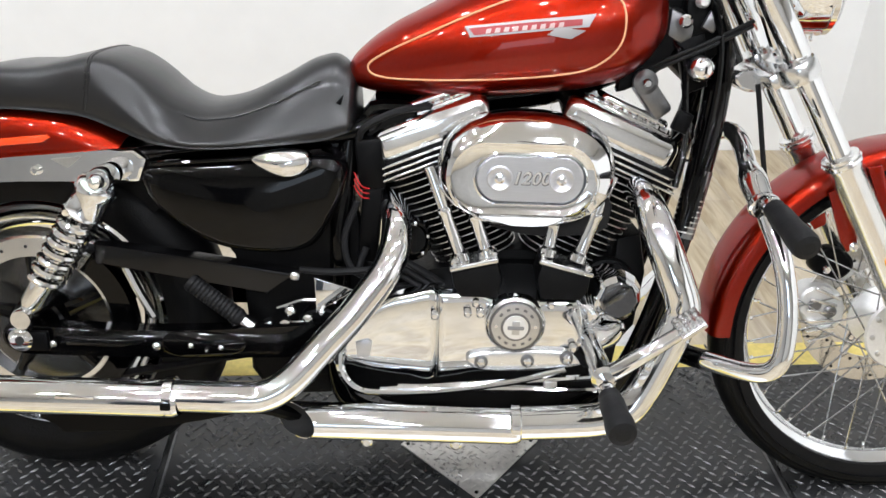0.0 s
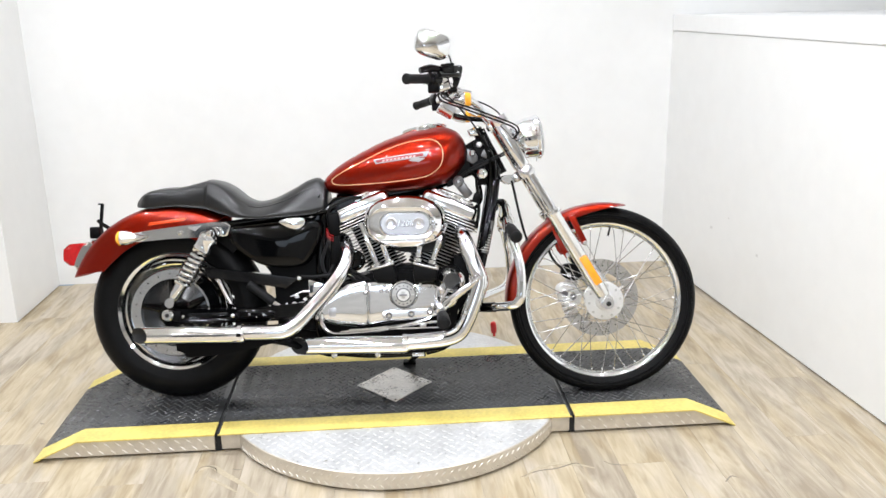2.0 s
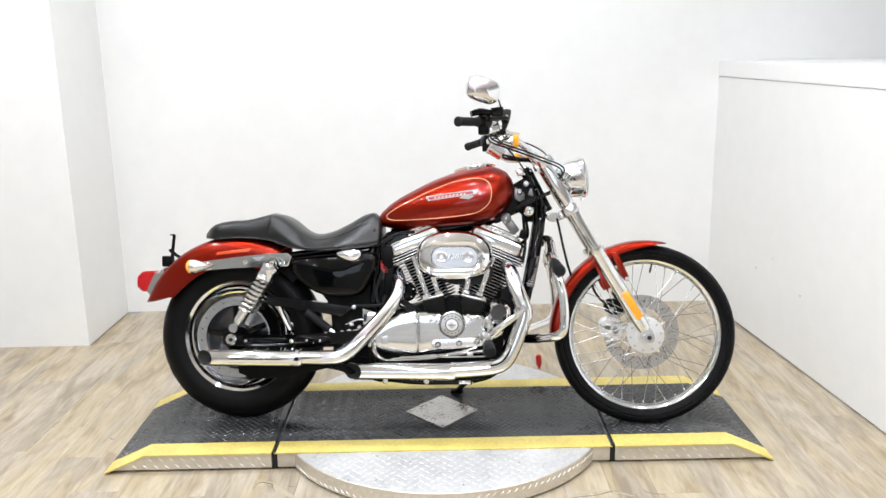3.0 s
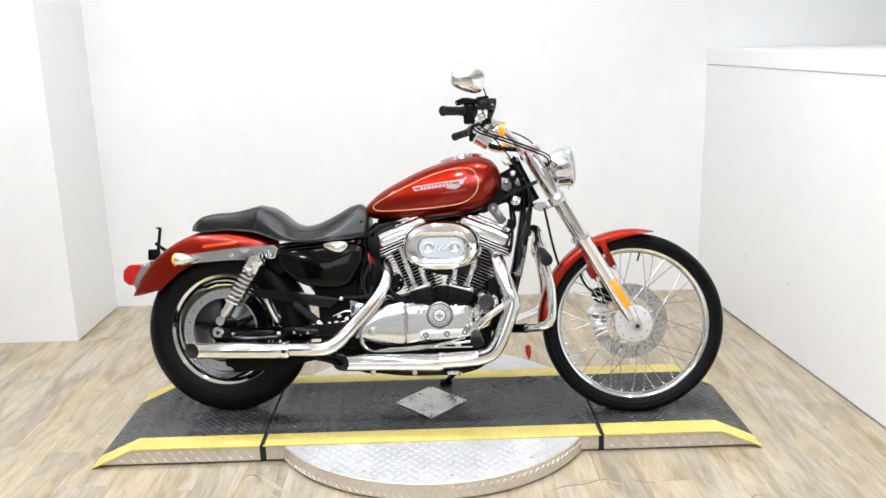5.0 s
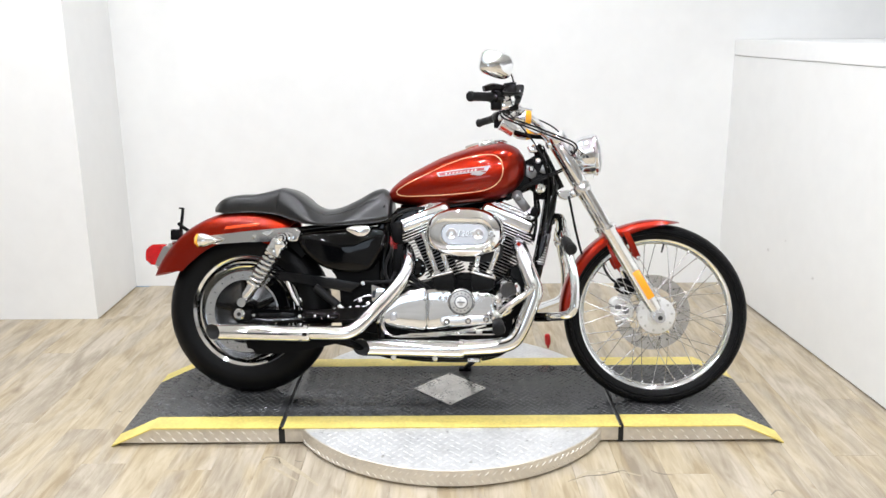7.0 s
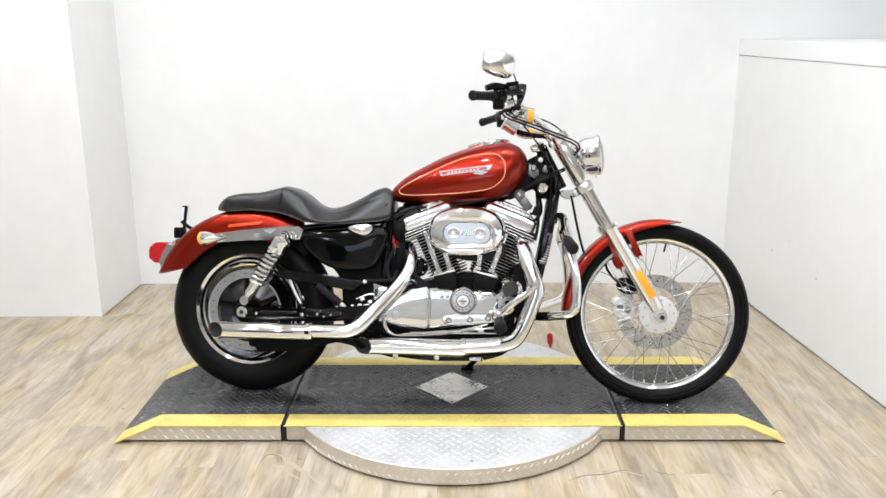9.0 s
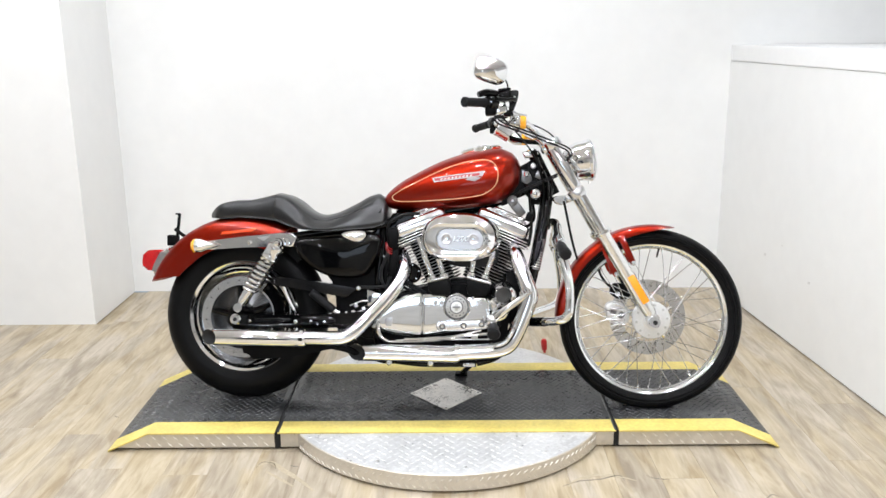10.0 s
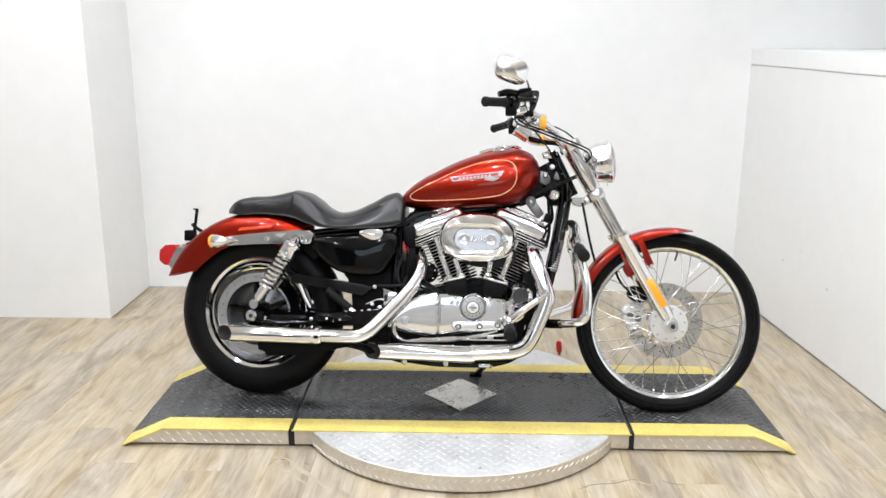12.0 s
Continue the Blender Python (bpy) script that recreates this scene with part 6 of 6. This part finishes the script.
# exhaust
def exhaust(path, radii, name, label):
    return part(name, tube(path, radii, 26, 8), CHROME, bike, label)


up = exhaust([(-0.160, -0.020, 0.565), (-0.150, -0.065, 0.552), (-0.138, -0.115, 0.521), (-0.148, -0.158, 0.470), (-0.195, -0.184, 0.404), (-0.250, -0.208, 0.344), (-0.300, -0.228, 0.292), (-0.338, -0.236, 0.270), (-0.38, -0.238, 0.266), (-0.486, -0.238, 0.2655)], [0.022, 0.024, 0.0255, 0.0258, 0.0258, 0.0258, 0.026, 0.026, 0.026, 0.026], "rear_exhaust_pipe", "chrome rear exhaust pipe with heat shield")


def muffler(x0, x1, y, z, r, slash, label):
    """From x0 (joint) back to x1 (open, slash-cut end)."""
    bm = bmesh.new()
    seg, loops = 36, []
    for x, rr in ((x0, r * 0.86), (x0 - 0.008, r * 0.98), (x0 - 0.02, r), (x1, r)):
        loops.append([(x - (slash * math.cos(a) if x == x1 else 0), y + rr * math.cos(a), z + rr * math.sin(a)) for a in (2 * math.pi * k / seg for k in range(seg))])
    loops.append([(x1 - slash * math.cos(a), y + 0.94 * r * math.cos(a), z + 0.94 * r * math.sin(a)) for a in (2 * math.pi * k / seg for k in range(seg))])
    rings(bm, loops, cap=False)
    mf = part("muffler", bm, CHROME, bike, label)
    bm = bmesh.new()
    loops = [[(x1 + dx - k * slash * math.cos(a), y + rr * r * math.cos(a), z + rr * r * math.sin(a)) for a in (2 * math.pi * q / seg for q in range(seg))] for dx, k, rr in ((0.0006, 1, 0.938), (0.03, 0.8, 0.9), (0.11, 0.2, 0.88), (0.12, 0.1, 0.3), (0.121, 0.1, 0.001))]
    rings(bm, loops, cap=False)
    part("muffler_bore", bm, GAP_DARK, mf, "near-black muffler bore")
    return mf


m1 = muffler(-0.474, -0.832, -0.241, 0.2615, 0.0298, 0.036, "long chrome upper muffler")
part("muffler_clamp", lathe([(0.0295, -0.008), (0.0316, -0.0065), (0.0316, 0.0065), (0.0295, 0.008)], (-0.489, -0.238, 0.2655), (1, 0, 0), 30), CHROME, m1, "chrome band clamp")
part("clamp_screw", block((-0.489, -0.270, 0.263), (0.016, 0.008, 0.012), 0.002), SATIN_BLACK, m1)
part("muffler_badge", block((-0.63, -0.2695, 0.274), (0.06, 0.002, 0.006), 0.0008), CHROME_SOFT, m1)
low = exhaust([(0.252, -0.070, 0.596), (0.268, -0.130, 0.574), (0.284, -0.172, 0.530), (0.302, -0.190, 0.484), (0.318, -0.198, 0.443), (0.3215, -0.200, 0.418), (0.313, -0.201, 0.388), (0.296, -0.203, 0.340), (0.270, -0.206, 0.280), (0.245, -0.209, 0.247), (0.205, -0.21, 0.231), (0.15, -0.21, 0.224), (0.065, -0.21, 0.2185)], [0.023, 0.026, 0.028, 0.028, 0.0285, 0.0288, 0.0285, 0.028, 0.028, 0.028, 0.0280, 0.0280, 0.0280], "front_exhaust_pipe", "chrome front exhaust pipe with heat shield")
m2 = muffler(0.075, -0.297, -0.21, 0.2130, 0.0305, 0.036, "chrome lower muffler")
part("muffler_clamp", lathe([(0.0285, -0.009), (0.0306, -0.007), (0.0306, 0.007), (0.0285, 0.009)], (0.066, -0.21, 0.2185), (1, 0, 0.03), 30), CHROME, m2, "chrome band clamp")
part("muffler_hanger", plate([(-0.25, 0.185), (-0.20, 0.172), (0.02, 0.176), (0.20, 0.190), (0.21, 0.202), (0.0, 0.190), (-0.20, 0.188)], -0.20, -0.15, 0.003), SATIN_BLACK, bike, "black muffler bracket")
part("muffler_bracket", plate([(-0.72, 0.238), (-0.715, 0.202), (-0.688, 0.197), (-0.681, 0.178), (-0.562, 0.187), (-0.451, 0.209), (-0.369, 0.228), (-0.40, 0.240)], -0.215, -0.195, 0.003), SATIN_BLACK, bike, "flat black bracket under the upper muffler")
part("hanger_arm", tube([(-0.20, -0.15, 0.19), (-0.29, -0.17, 0.200), (-0.35, -0.19, 0.225), (-0.46, -0.205, 0.245), (-0.56, -0.21, 0.25)], 0.014, 10), SATIN_BLACK, bike, "black muffler support arm")
for x in (-0.178, -0.03):
    part("hanger_bolt", lathe([(0.010, 0), (0.010, 0.016), (0.006, 0.02)], (x, -0.20, 0.178), (0, -1, 0), 12), CHROME_SOFT, bike)
for x0, z0, x1, z1 in ((0.20, 0.285, -0.16, 0.248), (0.205, 0.262, -0.13, 0.255)):
    part("shift_rod", tube([(x0, -0.165, z0), (x1, -0.165, z1)], 0.006, 8, 1), CHROME, bike, "thin chrome linkage rod")
part("rod_clevis", block((0.125, -0.17, 0.271), (0.022, 0.014, 0.016), 0.003), DISC_STEEL, bike)
part("curved_guard", tube([(-0.228, -0.16, 0.315), (-0.226, -0.165, 0.285), (-0.205, -0.168, 0.256), (-0.165, -0.168, 0.246), (-0.06, -0.168, 0.252), (0.06, -0.168, 0.272), (0.15, -0.165, 0.296)], (0.009, 0.008, 0.007, 0.006, 0.006, 0.006, 0.005), 10), CHROME, bike, "curved chrome brake rod guard")

# foot controls
part("brake_pedal", tube([(0.184, -0.262, 0.342), (0.200, -0.286, 0.354), (0.240, -0.298, 0.388), (0.276, -0.298, 0.414), (0.298, -0.296, 0.430)], (0.011, 0.0135, 0.012, 0.011, 0.010), 14), CHROME, bike, "chrome brake pedal arm")
pad_m = Matrix.Translation((0.303, -0.300, 0.442)) @ Matrix.Rotation(radians(-38), 4, "Y") @ Matrix.Rotation(radians(18), 4, "X")
bm = block((0, 0, 0), (0.042, 0.046, 0.009), 0.003)
bmesh.ops.transform(bm, matrix=pad_m, verts=bm.verts)
bp = part("pedal_pad", bm, CHROME_SOFT, bike, "studded chrome pedal pad")
for i in range(4):
    for j in range(4):
        part("stud", lathe([(0.0034, 0), (0.0034, 0.003), (0.001, 0.004)], pad_m @ Vector((-0.0145 + i * 0.0097, -0.0165 + j * 0.011, 0.0044)), pad_m.to_3x3() @ Vector((0, 0, 1)), 8), CHROME, bp)
part("pedal_pivot", lathe([(0.016, 0.12), (0.017, 0.262), (0.020, 0.266), (0.020, 0.292), (0.014, 0.300), (0.004, 0.303)], (0.188, 0, 0.345), (0, -1, 0), 20), CHROME, bike)


def rubber_peg(a, b, label, fat=1.0):
    a, b = Vector(a), Vector(b)
    d = (b - a)
    n = d.length
    prof = [(0.012, 0), (0.0185, 0.004), (0.0185, 0.018), (0.021, 0.022), (0.0215, n * 0.55), (0.0235, n * 0.72), (0.0245, n - 0.012), (0.022, n - 0.003), (0.012, n)]
    return part("foot_peg", lathe([(r * fat, h) for r, h in prof], a, d, 24), RUBBER, bike, label)


rubber_peg((0.194, -0.306, 0.325), (0.199, -0.400, 0.310), "black rubber rider foot peg", 0.92)
part("peg_mount", tube([(0.196, -0.12, 0.318), (0.195, -0.22, 0.322), (0.194, -0.310, 0.325)], 0.0145, 12), CHROME, bike)
rubber_peg((0.120, 0.185, 0.290), (0.120, 0.285, 0.268), "black rubber rider foot peg")

# chrome engine guard with highway peg
guard = [(0.372, -0.025, 0.668), (0.392, -0.035, 0.683), (0.411, -0.045, 0.687), (0.420, -0.075, 0.674), (0.422, -0.14, 0.632), (0.427, -0.205, 0.592), (0.441, -0.252, 0.540), (0.454, -0.272, 0.475), (0.457, -0.282, 0.410), (0.450, -0.282, 0.368), (0.424, -0.258, 0.346), (0.367, -0.183, 0.332), (0.334, -0.132, 0.325), (0.295, -0.085, 0.322)]
for s in (-1, 1):
    eg = part("engine_guard", tube([(x, -s * y, z) for x, y, z in guard], 0.0152, 14, 6), CHROME, bike, "bent chrome engine guard tube")
    if s < 0:
        part("guard_rubber", tube([(x, -s * y, z) for x, y, z in ((0.306, -0.098, 0.3235), (0.334, -0.132, 0.325), (0.352, -0.160, 0.3285), (0.372, -0.190, 0.333))], 0.0172, 14, 6), GLOSS_BLACK, eg, "black sleeve on the lower tube")
    part("guard_sleeve", tube([(x, -s * y, z) for x, y, z in ((0.4215, -0.125, 0.6415), (0.4225, -0.15, 0.626), (0.4255, -0.188, 0.603))], (0.0165, 0.0225, 0.0205), 18, 4), CHROME, eg, "chrome sleeve clamp on the guard")
    part("sleeve_collar", lathe([(0.020, -0.006), (0.0235, -0.004), (0.0235, 0.004), (0.020, 0.006)], (0.4265, s * 0.196, 0.598), (0.07, s * 0.8, -0.5), 20), CHROME, eg)
    part("peg_clamp", tube([(0.427, s * 0.205, 0.595), (0.424, s * 0.226, 0.608), (0.425, s * 0.242, 0.605)], (0.020, 0.017, 0.014), 14, 3), CHROME, eg, "chrome peg clamp")
    part("guard_plate", block((0.380, s * 0.032, 0.674), (0.034, 0.045, 0.030), 0.006), GLOSS_BLACK, eg)
    rubber_peg((0.425, s * 0.236, 0.606), (0.437, s * 0.350, 0.578), "black rubber highway peg", 0.86)

# right side: oil tank cover, hoses, electrics
ot = part("oil_tank", dome(smooth_poly([(-0.540, 0.612), (-0.43, 0.625), (-0.33, 0.633), (-0.25, 0.638), (-0.222, 0.622), (-0.224, 0.59), (-0.235, 0.555), (-0.268, 0.497), (-0.30, 0.479), (-0.36, 0.474), (-0.43, 0.484), (-0.49, 0.514), (-0.542, 0.565)], 5), -0.05, -0.138, 0.008, 0.018), GLOSS_BLACK, bike, "gloss black side oil tank", angle=60)
part("tank_cap", dome(smooth_poly([(-0.368, 0.636), (-0.335, 0.648), (-0.285, 0.648), (-0.275, 0.632), (-0.29, 0.613), (-0.315, 0.608), (-0.345, 0.618)], 4), -0.12, -0.156, 0.005, 0.006), CHROME, ot, "chrome oil filler cap")
part("tank_edge", tube([(-0.53, -0.13, 0.617), (-0.45, -0.134, 0.626), (-0.37, -0.134, 0.633)], 0.0035, 8), GLOSS_BLACK, ot)
part("battery_box", block((-0.38, 0.0, 0.58), (0.27, 0.10, 0.13), 0.01), SATIN_BLACK, bike, "black battery box under the saddle")
bm = bmesh.new()
rings(bm, [[(RW[0] + r * math.cos(radians(th)), y, RW[1] + r * math.sin(radians(th))) for y, r in ((-0.085, 0.30), (-0.085, 0.345), (0.085, 0.345), (0.085, 0.30), (0.08, 0.33), (-0.08, 0.33))] for th in range(44, 76, 4)])
part("inner_fender", bm, SATIN_BLACK, bike, "black inner fender liner")
part("rear_frame_panel", plate([(-0.50, 0.60), (-0.22, 0.62), (-0.19, 0.45), (-0.20, 0.20), (-0.36, 0.19), (-0.395, 0.24), (-0.395, 0.33), (-0.40, 0.40), (-0.405, 0.46), (-0.44, 0.505), (-0.49, 0.53)], -0.085, 0.06, 0.01), SATIN_BLACK, bike, "black transmission and frame panel")
part("frame_junction", plate(smooth_poly([(-0.27, 0.645), (-0.215, 0.665), (-0.19, 0.715), (-0.11, 0.715), (-0.12, 0.68), (-0.165, 0.60), (-0.24, 0.60)], 3), -0.07, 0.07, 0.012), GLOSS_BLACK, bike, "black frame junction cover under the tank")
part("coil_box", block((-0.185, -0.06, 0.62), (0.045, 0.07, 0.085), 0.006, Matrix.Rotation(radians(-6), 4, "Y")), SATIN_BLACK, bike, "black plastic electrical box")
part("side_post", block((-0.185, -0.075, 0.52), (0.034, 0.03, 0.14), 0.005, Matrix.Rotation(radians(4), 4, "Y")), SATIN_BLACK, bike)
for k in range(3):
    part("wire", tube([(-0.210, -0.10 - 0.004 * k, 0.608 - 0.010 * k), (-0.204, -0.110, 0.598 - 0.010 * k), (-0.196, -0.110, 0.587 - 0.009 * k), (-0.186, -0.10, 0.581 - 0.008 * k)], 0.0012, 6), WIRE_RED, bike, "red wire")
for pts in ([(-0.205, -0.09, 0.66), (-0.19, -0.10, 0.685), (-0.14, -0.10, 0.71), (-0.09, -0.07, 0.715)], [(-0.205, -0.10, 0.56), (-0.225, -0.11, 0.50), (-0.215, -0.115, 0.45), (-0.18, -0.11, 0.425)], [(-0.19, -0.10, 0.48), (-0.20, -0.11, 0.44), (-0.16, -0.11, 0.415), (-0.10, -0.10, 0.42)], [(-0.30, -0.11, 0.44), (-0.24, -0.12, 0.442), (-0.16, -0.12, 0.45)], [(-0.14, -0.09, 0.46), (-0.10, -0.10, 0.445), (-0.06, -0.10, 0.42)]):
    part("hose", tube(pts, 0.006, 8), RUBBER, bike, "black hose")
drum = part("starter_drum", lathe([(0.010, -0.05), (0.034, -0.046), (0.038, -0.036), (0.038, 0.02), (0.034, 0.03), (0.030, 0.031), (0.026, 0.026), (0.004, 0.028)], (-0.118, -0.070, 0.492), (0.05, -1, 0.1), 28), GLOSS_BLACK, bike, "round black starter solenoid cover")
for k in range(6):
    a = radians(60 * k + 15)
    part("drum_bolt", lathe([(0.0034, 0), (0.0034, 0.004), (0.002, 0.0052)], (-0.1165 + 0.0305 * math.cos(a), -0.100, 0.495 + 0.0305 * math.sin(a)), (0, -1, 0), 8), CHROME_SOFT, drum)
for dz in (0.0, 0.014, 0.028):
    part("hose", tube([(-0.165, -0.10, 0.470 - dz), (-0.135, -0.115, 0.468 - dz), (-0.105, -0.118, 0.452 - dz), (-0.070, -0.112, 0.428 - dz)], 0.0052, 8), RUBBER, bike, "black hose")
part("bracket_plate", plate([(-0.275, 0.432), (-0.205, 0.412), (-0.272, 0.368)], -0.125, -0.118, 0.002), CHROME, bike, "triangular chrome bracket")
for x, z in ((-0.305, 0.437), (-0.262, 0.345), (-0.285, 0.362)):
    part("frame_bolt", lathe([(0.008, 0), (0.008, 0.012), (0.004, 0.015)], (x, -0.125, z), (0, -1, 0), 12), CHROME_SOFT, bike)
part("master_bracket", plate(smooth_poly([(-0.30, 0.36), (-0.24, 0.37), (-0.225, 0.30), (-0.25, 0.25), (-0.31, 0.27)], 4), -0.12, -0.07, 0.005), SATIN_BLACK, bike)

# side stand down to the deck on the far side
ex, ey, ez = (bike.matrix_world.to_3x3() @ Vector(v) for v in ((1, 0, 0), (0, 1, 0), (0, 0, 1)))
foot = bike.matrix_world.inverted() @ Vector((0.075, 0.19, TOP + 0.012))
part("side_stand", tube([(0.13, 0.10, 0.165), (0.10, 0.15, 0.12), foot], (0.012, 0.012, 0.010), 12), GLOSS_BLACK, bike, "black side stand leg")
part("stand_foot", block(foot, (0.05, 0.035, 0.012), 0.004, Matrix.Rotation(radians(12.5), 4, "X")), SATIN_BLACK, bike)
part("chrome_lug", block((0.105, -0.12, 0.165), (0.045, 0.03, 0.018), 0.005), CHROME, bike)

for x, z, r in ((-0.315, 0.372, 0.009), (-0.290, 0.330, 0.007), (-0.262, 0.372, 0.006), (-0.245, 0.325, 0.008), (-0.335, 0.318, 0.006)):
    part("frame_bolt", lathe([(r, 0), (r, 0.010), (r * 0.5, 0.014)], (x, -0.122, z), (0, -1, 0), 12), CHROME_SOFT, bike)
for pts in ([(-0.33, -0.12, 0.345), (-0.28, -0.125, 0.352), (-0.235, -0.12, 0.335)], [(-0.34, -0.11, 0.37), (-0.29, -0.118, 0.39), (-0.24, -0.115, 0.385)]):
    part("brake_line", tube(pts, 0.0038, 8), CHROME_SOFT, bike)


# ---- floor planks, one object each near the bay ----
PW, PL = 0.152, 1.22
plank_bm = block((0, 0, 0), (PW - 0.0005, PL - 0.0005, 0.006), 0.0003, seg=1)
plank_me = mesh_of("plank", plank_bm, WOOD)
spare = bmesh.new()
count = 0
for i in range(-32, 28):
    shift = random.random() * PL
    for j in range(-6, 3):
        x, y = 0.04 + i * PW, shift + j * PL - 0.4
        lo_y, hi_y = y - PL / 2, y + PL / 2
        if lo_y > 1.6 or hi_y < -6.9 or not -4.9 < x < 4.1:
            continue
        if hi_y > 1.63 or (x < -1.70 and hi_y > 1.06):
            # cut at the wall
            stop = 1.06 if x < -1.70 else 1.63
            if lo_y > stop - 0.02:
                continue
            bmc = block((0, 0, 0), (PW - 0.0005, stop - lo_y - 0.001, 0.006), 0.0003, seg=1)
            me, cy = mesh_of("plank", bmc, WOOD), (stop + lo_y) / 2
        else:
            me, cy = plank_me, y
        if -2.6 < x < 1.9 and cy > -1.9:
            ob = new("plank", me)
            ob.parent = floor
            ob.matrix_basis = Matrix.Translation((x, cy, -0.003))
            count += 1
        elif me is plank_me:
            block((x, cy, -0.003), (PW - 0.0005, PL - 0.0005, 0.006), 0, bm=spare)
rest = part("planks", spare, WOOD, floor)
rest["kind"] = "stuff"


# scuff marks on the planks before the lift
def ribbon(pts, w):
    bm = bmesh.new()
    P = [Vector((x, y, 0)) for x, y in (tuple(q) for q in spline(pts, 6))]
    loops = []
    for i, p in enumerate(P):
        t = (P[min(i + 1, len(P) - 1)] - P[max(i - 1, 0)]).normalized()
        n = Vector((-t.y, t.x, 0)) * w * (0.3 + 0.7 * math.sin(math.pi * (i + 0.5) / len(P)))
        loops.append([p + n + Vector((0, 0, 0.0003)), p - n + Vector((0, 0, 0.0003)), p - n - Vector((0, 0, 0.0006)), p + n - Vector((0, 0, 0.0006))])
    rings(bm, loops)
    return bm


for pts, w in (([(-0.64, -0.435), (-0.625, -0.396), (-0.584, -0.407), (-0.572, -0.441)], 0.002), ([(-0.525, -0.419), (-0.508, -0.428), (-0.496, -0.425)], 0.0025), ([(0.393, -0.568), (0.452, -0.537), (0.517, -0.527), (0.586, -0.502), (0.602, -0.538)], 0.0028), ([(0.679, -0.50), (0.701, -0.521), (0.749, -0.533)], 0.0025), ([(-1.28, -0.02), (-1.27, -0.03), (-1.262, -0.028)], 0.004), ([(1.02, -0.66), (1.05, -0.63), (1.07, -0.64)], 0.003)):
    part("scuff_mark", ribbon(pts, w), SCUFF, floor, "faint dark scuff on the planks")

# pale dried water marks left by mopping
for pts, w in (([(-0.637, -0.421), (-0.595, -0.398), (-0.545, -0.450), (-0.485, -0.510), (-0.42, -0.588)], 0.010), ([(0.41, -0.572), (0.445, -0.53), (0.516, -0.498), (0.589, -0.512), (0.639, -0.538)], 0.008), ([(-0.60, -0.46), (-0.545, -0.51), (-0.49, -0.56)], 0.006)):
    part("water_mark", ribbon(pts, w), SMEAR, floor, "pale dried water mark on the planks")
